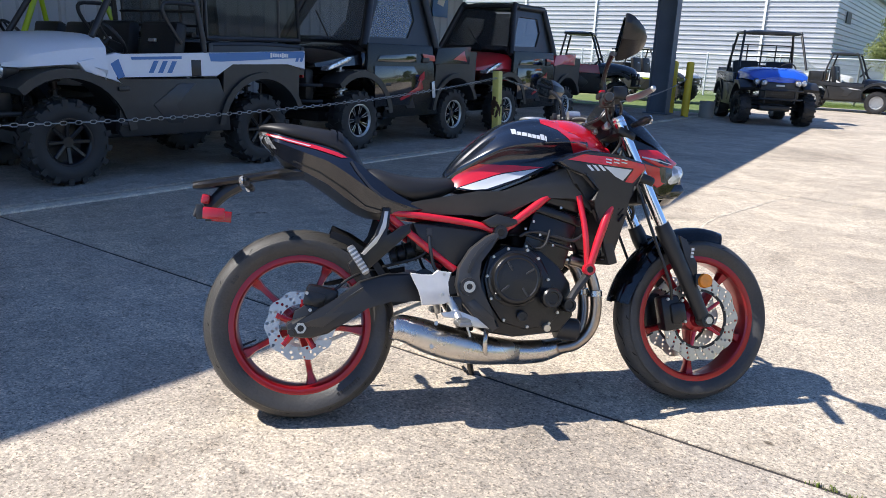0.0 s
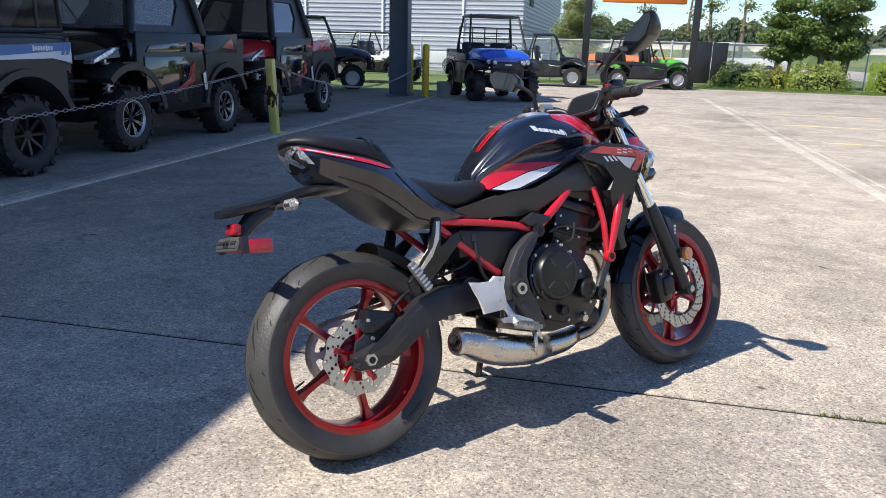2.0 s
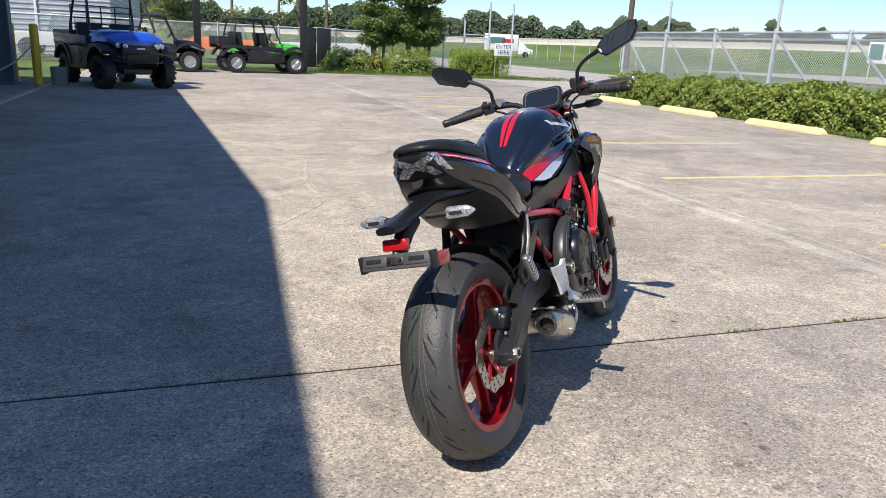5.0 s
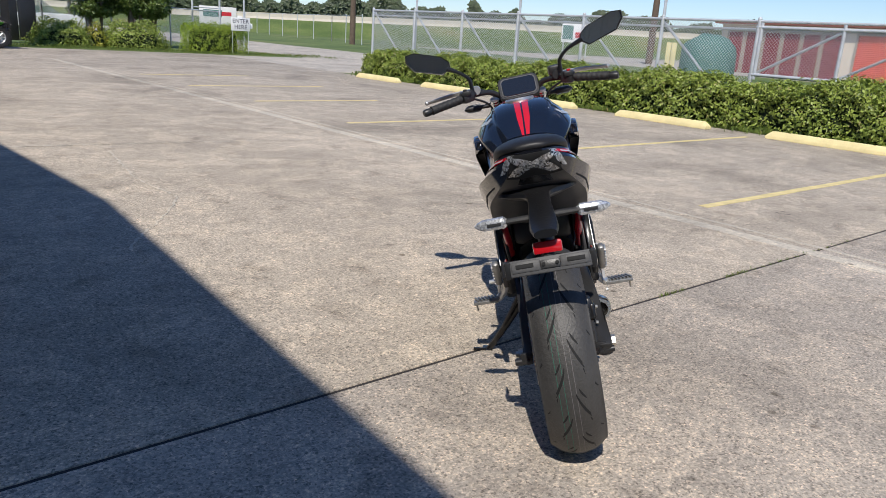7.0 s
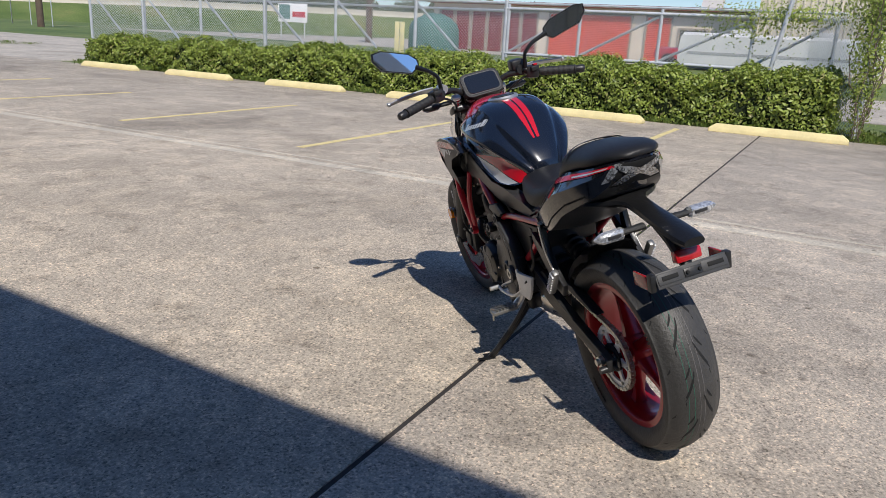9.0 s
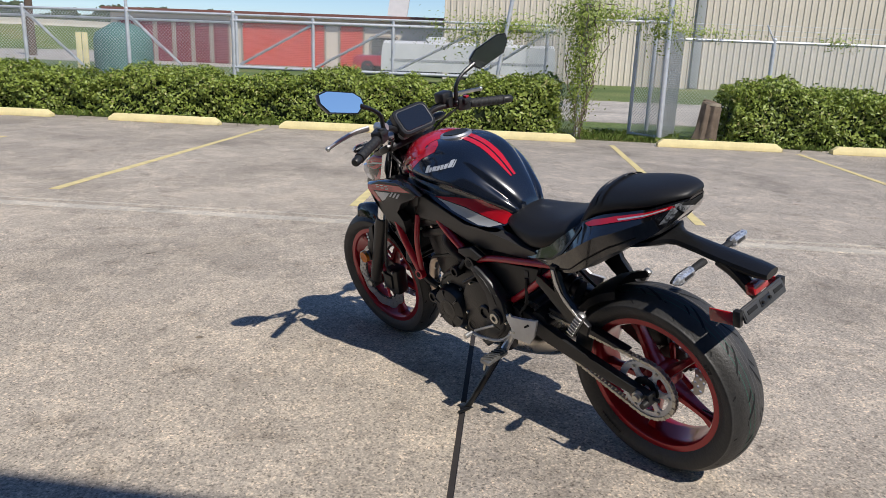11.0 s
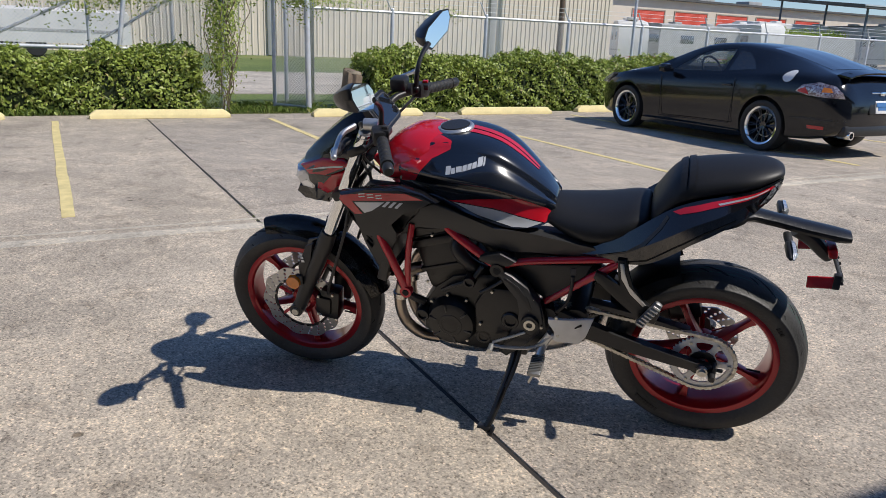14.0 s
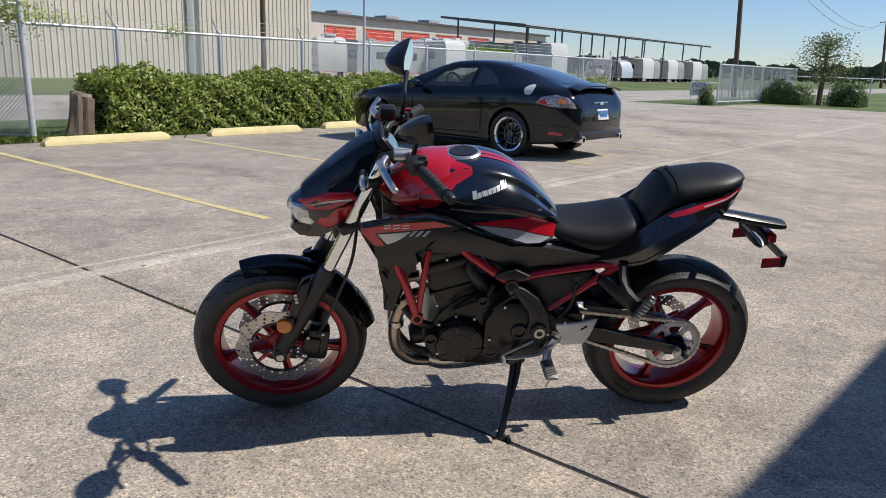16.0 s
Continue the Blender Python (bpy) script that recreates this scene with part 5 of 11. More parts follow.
boat(pose(44, -82, 0, 0, 0, 120))
vines = random.Random(91)
_c = [(vines.uniform(-0.9, 0.9), vines.uniform(-4.5, 4.5), 0.10 + abs(vines.gauss(0, 0.28))) for _ in range(900)]
_v = empty("vine", pose(45.5, -61.0, 2.68), "rambling green vine on the covered trailer", "vine")
leaf_cloud("leaves", _c, [(vines.gauss(0, 1), vines.gauss(0, 1), 0.8) for _ in _c], 0.2, BRIGHT_LEAF, 92, _v)
camper(pose(31.2, 2.5, 0, 0, 0, 90), 7.4, 2.3, 1.75, RV_WHITE, "low white box trailer across the street", 0.1, 0)
cover = empty("vehicle_canopy", pose(44, -86, 0), "long open steel roof over parked campers", "canopy")
bm = B()
ring_loft(bm, [[Vector((-0.6, y, 5.80)), Vector((11, y, 6.75)), Vector((11, y, 6.5)), Vector((-0.6, y, 5.5))] for y in (21, -33)])
part("roof", bm, DARK_ROOF, cover, smooth=0)
bm = B()
box(bm, (-0.63, -6.0, 5.74), (0.05, 54.1, 0.12))
part("gutter", bm, GALV, cover, smooth=0)
for k in range(8):
    for x in (0.4, 10.0):
        bm = B()
        cyl(bm, (x, 19 - 7.2 * k, 0), (x, 19 - 7.2 * k, 5.62 + 0.085 * x), 0.11, seg=8)
        part("post", bm, STEEL_BLUE, cover)
bm = B()
lathe(bm, [(0.0, 2.02), (0.35, 1.97), (0.75, 1.82), (1.05, 1.55), (1.14, 1.28), (1.16, 0.6), (1.12, 0.0), (0.0, 0.0)], Matrix.Translation((28.2, 16.7, 0)), 20)
for v in bm.verts:
    v.co.z *= 1 + 0.03 * math.sin(v.co.y * 9)
tagged(part("tent", bm, TEAL, smooth=40), "faded teal covered load in the yard", "tent")
for y in (17.72, 17.99):
    bm = B()
    box(bm, (27.1, y, 0.78), (0.06, 0.22, 1.56), bev=0.01)
    tagged(part("yellow_board", bm, YELLOW_STOP), "pale yellow upright board in the yard", "board", "yard boards")


def box_truck(m, label):
    root = empty("box_truck", m, label, "truck", "vehicles beyond the fence")
    bm = B()
    box(bm, (-1.2, 0, 1.95), (4.8, 2.3, 2.3), bev=0.04)
    bx = part("cargo_box", bm, RV_WHITE, root)
    for x, w, h, mm in ((-1.9, 2.4, 0.9, TEAL), (-0.3, 1.7, 0.5, RED_BODY)):
        for sd in (1, -1):
            bm = B()
            box(bm, (x, sd * 1.156, 2.2), (w, 0.012, h))
            part("side_panel", bm, mm, bx, "plain coloured panel")
    bm = B()
    body(bm, [(1.15, [(0, 2.1), (.8, 2.08), (.95, 1.9), (.98, 1.0), (.98, .5), (0, .5)]), (1.9, [(0, 2.08), (.78, 2.05), (.94, 1.85), (.98, 1.0), (.98, .5), (0, .5)]), (2.5, [(0, 1.35), (.8, 1.34), (.92, 1.25), (.96, 1.0), (.96, .5), (0, .5)]), (3.3, [(0, 1.15), (.7, 1.14), (.85, 1.05), (.9, .9), (.9, .5), (0, .5)])], 2)
    part("cab", bm, RV_WHITE, root)
    bm = B()
    box(bm, (2.18, 0, 1.68), (0.05, 1.5, 0.62), Matrix.Rotation(radians(-35), 4, "Y"), 0.02)
    part("windscreen", bm, CAR_GLASS, root)
    for x in (-2.4, 2.3):
        for sd in (1, -1):
            bm = B()
            lathe(bm, [(0.0, 0.10), (0.2, 0.10), (0.22, 0.12), (0.38, 0.12), (0.42, 0.09), (0.42, -0.09), (0.38, -0.12), (0, -0.12)], Matrix.Translation((x, sd * 0.95, 0.42)) @ (TO_YF if sd > 0 else TO_YR), 20)
            part("wheel", bm, RUBBER, root)
    return root


box_truck(pose(43.1, 99.0, -0.02, 0, 0, -25), "white box truck with red and teal panels beyond the street")
nb = empty("notice_board", pose(55.3, 47.4, 0, 0, 0, 40), "white notice board with teal and red fields in the yard", "sign")
bm = B()
box(bm, (0, 0, 2.25), (0.12, 2.7, 1.75), bev=0.02)
bd = part("board", bm, SIGN_WHITE, nb)
for y, z, w, h, mm in ((0.75, 2.3, 1.0, 1.3, TEAL), (-0.55, 2.1, 1.2, 0.5, RED_BODY)):
    bm = B()
    box(bm, (-0.066, y, z), (0.012, w, h))
    part("colour_field", bm, mm, bd)
for y in (-1.1, 1.1):
    bm = B()
    cyl(bm, (0.12, y, 0), (0.12, y, 2.9), 0.06, seg=8)
    part("post", bm, GALV, nb)
bb = empty("billboard", pose(95, -8.0, 0), "distant billboard with a yellow half sun on blue", "billboard")
bm = B()
box(bm, (0, 0, 9.4), (0.3, 6.0, 2.6))
part("panel", bm, BLUE_DECAL, bb, smooth=0)
bm = B()
plate(bm, [(1.2 * math.cos(math.pi * k / 12), 8.7 + 1.2 * math.sin(math.pi * k / 12)) for k in range(13)], -0.2, -0.16, m=Matrix.Rotation(radians(90), 4, "Z") @ Matrix.Translation((0, 0.36, 0)))
part("sun_shape", bm, YELLOW_BOLLARD, bb, smooth=0)
for y in (-2, 2):
    bm = B()
    cyl(bm, (0.2, y, 0), (0.2, y, 8.2), 0.18, seg=8)
    part("post", bm, STEEL_BLUE, bb)
bm = B()
box(bm, (57, 9.5, 5.4), (0.3, 1.5, 3.0), Matrix.Rotation(radians(8), 4, "X"))
cyl(bm, (57.2, 9.5, 0), (57.2, 9.5, 4.2), 0.15, seg=8)
tagged(part("tall_sign", bm, SIGN_WHITE, smooth=0), "tall white sign panel on a post", "sign")


# signs that say where to come in
def enter_sign(x, y, rz, w, h, z0):
    root = empty("entry_sign", pose(x, y, 0, 0, 0, rz), "white yard sign with dark words on wire legs", "sign", "entry signs")
    bm = B()
    box(bm, (0, 0, z0 + h / 2), (w, 0.012, h), bev=0.002)
    part("board", bm, SIGN_WHITE, root)
    for s in (-1, 1):
        bm = B()
        cyl(bm, (s * w * 0.42, 0.012, 0), (s * w * 0.42, 0.012, z0 + h), 0.008, seg=6)
        part("wire_leg", bm, GALV, root)
    lettering("ENTER", h * 0.46, Matrix.Translation((0, -0.0085, z0 + h * 0.72)) @ Matrix.Rotation(radians(90), 4, "X"), SIGN_INK, root)
    lettering("HERE", h * 0.46, Matrix.Translation((0, -0.0085, z0 + h * 0.28)) @ Matrix.Rotation(radians(90), 4, "X"), SIGN_INK, root)
    return root


enter_sign(11.58, 27.2, 0, 0.80, 0.50, 0.88)
enter_sign(11.35, -30.4, 160, 1.0, 0.58, 0.36)

sgate = empty("south_gate", pose(10.7, -30.9, 0), "open chain-link gate panel at the south entrance", "gate", kind="structure")
bm = B()
for z in (0.10, 1.72):
    cyl(bm, (0, 0, z), (-0.3, -11.2, z), 0.035, seg=8)
part("rail", bm, GALV, sgate)
for k in range(9):
    bm = B()
    cyl(bm, (-0.0375 * k, -1.40 * k, 0), (-0.0375 * k, -1.40 * k, 1.76), 0.035, seg=8)
    part("upright", bm, GALV, sgate)
    if k < 8:
        bm = B()
        cyl(bm, (-0.0375 * k, -1.40 * k, 1.70), (-0.0375 * (k + 0.5), -1.40 * (k + 0.5), 0.12), 0.022, seg=8)
        part("brace", bm, GALV, sgate)
V, F = [], []
wire_panel(V, F, (0, 0, 0), (-0.3, -11.2, 0), 0.1, 1.72, 0.08, 0.005)
raw("wire_mesh", V, F, GALV, sgate)
fence("fence_5", "pale slatted chain-link fence beyond the south lawn", [(10.5, -41), (-4, -62), (-40, -100)], 1.35, step=3.0, wire=False)
bush(10.7, -19.4, 0.7, 0.95, 1.05, HEDGE_LEAF, 67, 420, 0.085, "green bush where the fence ends")
bush(10.9, -30.2, 0.35, 0.35, 0.8, TREE_LEAF, 66, 420, 0.08, "small green bush at the gate post")


# ---- the motorcycle: x forward, y to its left, z up, from the rear tyre's contact ----
from mathutils.bvhtree import BVHTree

BIKE = pose(0.0204, -0.0221, 0.004, 0, 0, 45.77) @ pose(0, 0, 0, -14.9)
bike = empty("motorcycle", BIKE, "black and red naked motorcycle leaning on its side stand", "motorcycle")
AXIS = Vector((-0.415, 0, 0.91)).normalized()
STEER = Matrix.Translation((1.08, 0, 0.95)) @ Matrix.Rotation(radians(2.4), 4, AXIS) @ Matrix.Translation((-1.08, 0, -0.95))
TO_Y = Matrix.Rotation(radians(-90), 4, "X")


def bpart(name, bm, material, parent=None, label="", smooth=35, steer=False):
    if steer:
        bmesh.ops.transform(bm, matrix=STEER, verts=bm.verts[:])
    return part(name, bm, material, parent or bike, label, smooth)


def warp(bm, fn):
    for v in bm.verts:
        v.co = Vector(fn(*v.co))


def both(fn):
    """Calls fn with 1 for the left and -1 for the right side."""
    for s in (1, -1):
        fn(s)


def each_bolt(name, places, r, d, seg, axis, material, parent=None, steer=False):
    """One small bolt head at each place."""
    for p in places:
        bm = B()
        bolts(bm, [p], r * 0.76, d, seg, axis)
        bpart(name, bm, material, parent, steer=steer)


def ring_disc(bm, c, y, r0, r1, th, holes, waves=0, depth=0.0, rows=3):
    """A drilled wavy brake disc about the y axis: rows of cells, every second cell pierced by a round hole."""
    n = holes * 2
    rad = [r0 + (r1 - r0) * k / rows for k in range(rows + 1)]

    def at(r, a, yy):
        k = (r - r0) / (r1 - r0)
        r *= 1 + depth * k ** 3 * math.cos(waves * a)
        return (c[0] + r * math.cos(a), yy, c[1] + r * math.sin(a))

    step, dr = 2 * math.pi / n, (r1 - r0) / rows
    for k in range(rows):
        rm = rad[k] + dr / 2
        hr = min(dr, rm * step) * 0.36
        for i in range(n):
            a0 = step * (i + 0.5 * k)
            edge = [(rad[k], a0), (rad[k], a0 + step / 2), (rad[k], a0 + step), (rm, a0 + step), (rad[k + 1], a0 + step), (rad[k + 1], a0 + step / 2), (rad[k + 1], a0), (rm, a0)]
            if i % 2:
                for yy in (y - th / 2, y + th / 2):
                    bm.faces.new([bm.verts.new(at(r, a, yy)) for r, a in edge])
                continue
            rim = []
            for yy in (y - th / 2, y + th / 2):
                out = [bm.verts.new(at(r, a, yy)) for r, a in edge]
                inn = [bm.verts.new(at(rm + hr * math.sin(q), a0 + step / 2 + hr * math.cos(q) / rm, yy)) for q in (math.radians(225 + 45 * j) for j in range(8))]
                for j in range(8):
                    bm.faces.new((out[j], out[(j + 1) % 8], inn[(j + 1) % 8], inn[j]))
                rim.append(inn)
            for j in range(8):
                bm.faces.new((rim[0][j], rim[0][(j + 1) % 8], rim[1][(j + 1) % 8], rim[1][j]))
    for r in (r0, r1):
        ring = [[bm.verts.new(at(r, step * i / 2, yy)) for i in range(2 * n)] for yy in (y - th / 2, y + th / 2)]
        for i in range(2 * n):
            j = (i + 1) % (2 * n)
            bm.faces.new((ring[0][i], ring[0][j], ring[1][j], ring[1][i]))


def tyre_profile(R, w, rb):
    pts = [(rb, w * 0.30), (rb + 0.008, w * 0.375), (rb + (R - rb) * 0.35, w * 0.475), (rb + (R - rb) * 0.62, w * 0.5), (R - 0.030, w * 0.46), (R - 0.013, w * 0.33), (R - 0.004, w * 0.18), (R, 0.0)]
    full = pts + [(r, -y) for r, y in reversed(pts[:-1])]
    return [tuple(v[:2]) for v in catmull([(r, y, 0) for r, y in full], 3)]


def crown(R, w, y):
    """The tread's radius at the side distance y."""
    t = abs(y) / (w * 0.46)
    return R - 0.030 * t ** 2.2


def wheel(name, cx, R, w, rb, steer, label):
    bm = B()
    hw = w * 0.35
    prof = [(rb - 0.008, -hw * 0.5), (rb + 0.004, -hw * 0.9), (rb + 0.012, -hw * 0.95), (rb + 0.012, -hw * 1.05), (rb + 0.006, -hw * 1.08), (rb - 0.010, -hw * 1.05),
            (rb - 0.015, -hw * 0.92), (rb - 0.017, -hw * 0.5), (rb - 0.018, -hw * 0.2)]
    prof = prof + [(r, -y) for r, y in reversed(prof)]
    lathe(bm, prof, Matrix.Translation((cx, 0, R)) @ TO_Y, 72, closed=True)
    rim = bpart(name, bm, RED_RIM, None, label, 35, steer)
    for k in range(5):
        a = 2 * math.pi * k / 5 + radians(64 if cx < 0.5 else 49)
        bm = B()
        d, s = Vector((math.cos(a), 0, math.sin(a))), Vector((-math.sin(a), 0, math.cos(a)))
        c = Vector((cx, 0, R))
        rings = []
        for r, sw, sy in ((0.030, 0.020, 0.034), (0.075, 0.0135, 0.026), (0.13, 0.0105, 0.019), (rb - 0.05, 0.011, 0.016), (rb - 0.014, 0.020, 0.022)):
            rings.append([c + d * r + s * u * sw + Vector((0, v * sy, 0)) for u, v in ((1, 0.6), (0.7, 1), (-0.7, 1), (-1, 0.6), (-1, -0.6), (-0.7, -1), (0.7, -1), (1, -0.6))])
        ring_loft(bm, rings)
        bpart("spoke", bm, RED_RIM, rim, steer=steer)
    bm = B()
    lathe(bm, [(0.0, -0.07), (0.026, -0.07), (0.030, -0.05), (0.046, -0.04), (0.05, 0.0), (0.046, 0.04), (0.030, 0.05), (0.026, 0.07), (0, 0.07)], Matrix.Translation((cx, 0, R)) @ TO_Y, 32)
    bpart("hub", bm, RED_RIM, rim, steer=steer)
    bm = B()
    lathe(bm, tyre_profile(R, w, rb), Matrix.Translation((cx, 0, R)) @ TO_Y, 96)
    tyre = bpart("tyre", bm, RUBBER_SCUFF, rim, "black road tyre with curved grooves", 60, steer)
    # sweeping tread grooves, in pairs round the crown
    bm = B()
    n = 13
    for k in range(n):
        for side, ph, (ya, yb), (aa, ab), wd in ((1, 0.0, (0.06, 0.36), (0.0, 0.34), 0.0050), (-1, 0.5, (0.06, 0.36), (0.0, 0.34), 0.0050), (1, 0.35, (0.24, 0.44), (0.1, 0.30), 0.0042), (-1, 0.85, (0.24, 0.44), (0.1, 0.30), 0.0042), (1, 0.7, (0.12, 0.22), (0.1, 0.2), 0.0038), (-1, 0.2, (0.12, 0.22), (0.1, 0.2), 0.0038)):
            th0 = 2 * math.pi * (k + ph) / n
            row = []
            for q in range(9):
                t = q / 8
                y = side * w * (ya + (yb - ya) * t ** 1.3)
                a = th0 + (ab - aa) * t + aa
                ww = wd * math.sin(math.pi * (0.06 + 0.88 * t)) ** 0.6
                for e in (-1, 1):
                    yy = y + e * ww * 0.5 * side
                    ae = a - e * ww * 0.6 / R
                    r = crown(R, w, yy) + 0.0006
                    row.append(bm.verts.new((cx + r * math.cos(ae), yy, R + r * math.sin(ae))))
            for q in range(8):
                bm.faces.new((row[2 * q], row[2 * q + 1], row[2 * q + 3], row[2 * q + 2]))
    g = bpart("tread_groove", bm, GROOVE, rim, steer=steer)
    tagged(g, kind="stuff")
    bm = B()
    a = radians(200)
    p = Vector((cx, 0.0, R)) + Vector((math.cos(a), 0, math.sin(a))) * (rb - 0.02)
    cyl(bm, p, p - Vector((math.cos(a), -0.3, math.sin(a))) * 0.045, 0.004, 0.003, 8)
    bpart("valve", bm, MATT_BLACK, rim, steer=steer)
    return rim


rear = wheel("rear_wheel", 0.0, 0.312, 0.165, 0.220, False, "red cast wheel with a wide tyre")
front = wheel("front_wheel", 1.41, 0.300, 0.122, 0.219, True, "red cast wheel with two brake discs")
# coloured maker's lines round the rear tread
for y, m in ((0.018, GREEN_LINE), (0.034, GREEN_LINE), (-0.012, PINK_LINE), (0.002, PINK_LINE)):
    bm = B()
    lathe(bm, [(crown(0.312, 0.165, y - 0.0007) + 0.0004, y - 0.0007), (crown(0.312, 0.165, y + 0.0007) + 0.0004, y + 0.0007)], Matrix.Translation((0, 0, 0.312)) @ TO_Y, 96)
    bpart("tread_line", bm, m, rear)
# raised side lettering as plain blocks
for side in (1, -1):
    for k in range(11):
        bm = B()
        a = radians(-62 + k * 2.6) if k < 8 else radians(120 + k * 2.6)
        for r, dr in ((0.255, 0.0065),):
            c = Vector((r * math.cos(a), 0, 0.312 + r * math.sin(a)))
            box(bm, (c.x, side * 0.0805, c.z), (0.007, 0.003, 0.012), Matrix.Rotation(-a + math.pi / 2, 4, "Y"))
        bpart("side_mark", bm, RUBBER, rear, "raised mark on the tyre wall, unreadable", smooth=0)

# discs
bm = B()
ring_disc(bm, (0.0, 0.312), -0.072, 0.070, 0.112, 0.005, 18, 10, 0.035, 3)
disc = bpart("rear_brake_disc", bm, DISC_STEEL, rear, "drilled wavy steel brake disc", 25)
for k in range(5):
    a = 2 * math.pi * k / 5 + 0.2
    bm = B()
    cyl(bm, (0.03 * math.cos(a), -0.066, 0.312 + 0.03 * math.sin(a)), (0.085 * math.cos(a), -0.070, 0.312 + 0.085 * math.sin(a)), 0.009, 0.011, 8)
    bpart("carrier_arm", bm, RED_RIM, disc)
each_bolt("disc_bolt", [(0.076 * math.cos(2 * math.pi * k / 5 + 0.2), -0.0745, 0.312 + 0.076 * math.sin(2 * math.pi * k / 5 + 0.2)) for k in range(5)], 0.009, 0.006, 8, (0, -1, 0), RED_RIM, disc)


def front_disc(s):
    bm = B()
    ring_disc(bm, (1.41, 0.300), s * 0.062, 0.108, 0.150, 0.005, 24, 10, 0.03, 3)
    d = bpart("front_brake_disc", bm, DISC_STEEL, front, "drilled wavy steel brake disc", 25, True)
    for k in range(5):
        bm = B()
        a = 2 * math.pi * (k + 0.5) / 5
        cyl(bm, (1.41 + 0.050 * math.cos(a), s * 0.052, 0.30 + 0.050 * math.sin(a)), (1.41 + 0.100 * math.cos(a), s * 0.060, 0.30 + 0.100 * math.sin(a)), 0.007, 0.006, 8)
        bpart("carrier_arm", bm, RED_FRAME, d, steer=True)
    bm = B()
    lathe(bm, [(0.099, s * 0.059), (0.109, s * 0.059), (0.109, s * 0.063), (0.099, s * 0.063)], Matrix.Translation((1.41, 0, 0.30)) @ TO_Y, 40, True)
    bpart("disc_carrier", bm, MATT_BLACK, d, steer=True)
    each_bolt("disc_bobbin", [(1.41 + 0.106 * math.cos(2 * math.pi * (k + 0.5) / 10), s * 0.064, 0.30 + 0.106 * math.sin(2 * math.pi * (k + 0.5) / 10)) for k in range(10)], 0.0075, 0.005, 10, (0, s, 0), GOLD_BOLT, d, steer=True)
    # caliper behind the leg
    bm = B()
    a = radians(168)
    c = Vector((1.41 + 0.128 * math.cos(a), s * 0.066, 0.30 + 0.128 * math.sin(a)))
    box(bm, c, (0.075, 0.062, 0.125), Matrix.Rotation(radians(-8), 4, "Y"), 0.014)
    box(bm, c + Vector((0.02, s * 0.022, 0.0)), (0.06, 0.04, 0.075), Matrix.Rotation(radians(-8), 4, "Y"), 0.012)
    cal = bpart("front_caliper", bm, ENGINE_BLACK, None, "black brake caliper with bare bolts", steer=True)
    each_bolt("caliper_bolt", [c + Vector((0.03, s * 0.042, 0.045)), c + Vector((0.04, s * 0.042, -0.03)), c + Vector((-0.02, s * 0.032, 0.05))], 0.008, 0.006, 10, (0, s, 0), GOLD_BOLT, cal, steer=True)


both(front_disc)

# rear caliper and its bracket
bm = B()
box(bm, (0.065, -0.082, 0.405), (0.105, 0.058, 0.07), Matrix.Rotation(radians(14), 4, "Y"), 0.014)
box(bm, (0.045, -0.105, 0.40), (0.07, 0.02, 0.05), Matrix.Rotation(radians(14), 4, "Y"), 0.008)
cal = bpart("rear_caliper", bm, ENGINE_BLACK, None, "black rear brake caliper above the axle")
each_bolt("caliper_bolt", [(0.02, -0.115, 0.42), (0.10, -0.11, 0.385), (0.03, -0.112, 0.365)], 0.008, 0.007, 10, (0, -1, 0), GOLD_BOLT, cal)
bm = B()
plate(bm, [(-0.035, 0.30), (-0.02, 0.36), (0.02, 0.385), (0.09, 0.365), (0.10, 0.335), (0.04, 0.30), (0.02, 0.275), (-0.02, 0.28)], -0.105, -0.092, 0.003)
bpart("caliper_bracket", bm, MATT_BLACK, cal)
bm = B()
tube(bm, [(0.10, -0.09, 0.42), (0.17, -0.08, 0.47), (0.27, -0.07, 0.50), (0.38, -0.10, 0.53), (0.43, -0.11, 0.57)], 0.005, 8)
bpart("brake_hose", bm, MATT_BLACK)

# swingarm, a banana on the right and straight on the left
sw = [(-0.045, 0.322), (-0.03, 0.334), (0.05, 0.354), (0.12, 0.407), (0.19, 0.457), (0.28, 0.480), (0.38, 0.474), (0.47, 0.460), (0.47, 0.392), (0.38, 0.388), (0.285, 0.400), (0.21, 0.367), (0.14, 0.322), (0.085, 0.290), (0.03, 0.277), (-0.035, 0.283)]
bm = B()
plate(bm, sw, -0.146, -0.100, 0.012)
warp(bm, lambda x, y, z: (x, y + (0.018 if x > 0.25 else 0.018 * max(0, x) / 0.25) * 1.0, z))
arm = bpart("swingarm", bm, MATT_BLACK, None, "matt black curved swingarm")
bm = B()
plate(bm, [(-0.02, 0.318), (0.07, 0.346), (0.14, 0.402), (0.20, 0.440), (0.195, 0.415), (0.13, 0.355), (0.07, 0.312)], -0.143, -0.1485, 0.0015)
warp(bm, lambda x, y, z: (x, y + (0.018 if x > 0.25 else 0.018 * max(0, x) / 0.25), z))
bpart("arm_web", bm, SATIN_GREY, arm)
bm = B()
plate(bm, [(-0.030, 0.326), (0.02, 0.332), (0.10, 0.352), (0.27, 0.396), (0.38, 0.432), (0.47, 0.475), (0.47, 0.395), (0.37, 0.368), (0.27, 0.345), (0.10, 0.314), (0.02, 0.298), (-0.028, 0.298)], 0.094, 0.122, 0.008)
bpart("left_arm", bm, MATT_BLACK, arm)
bm = B()
cyl(bm, (0.40, -0.11, 0.455), (0.40, 0.11, 0.43), 0.038, seg=20)
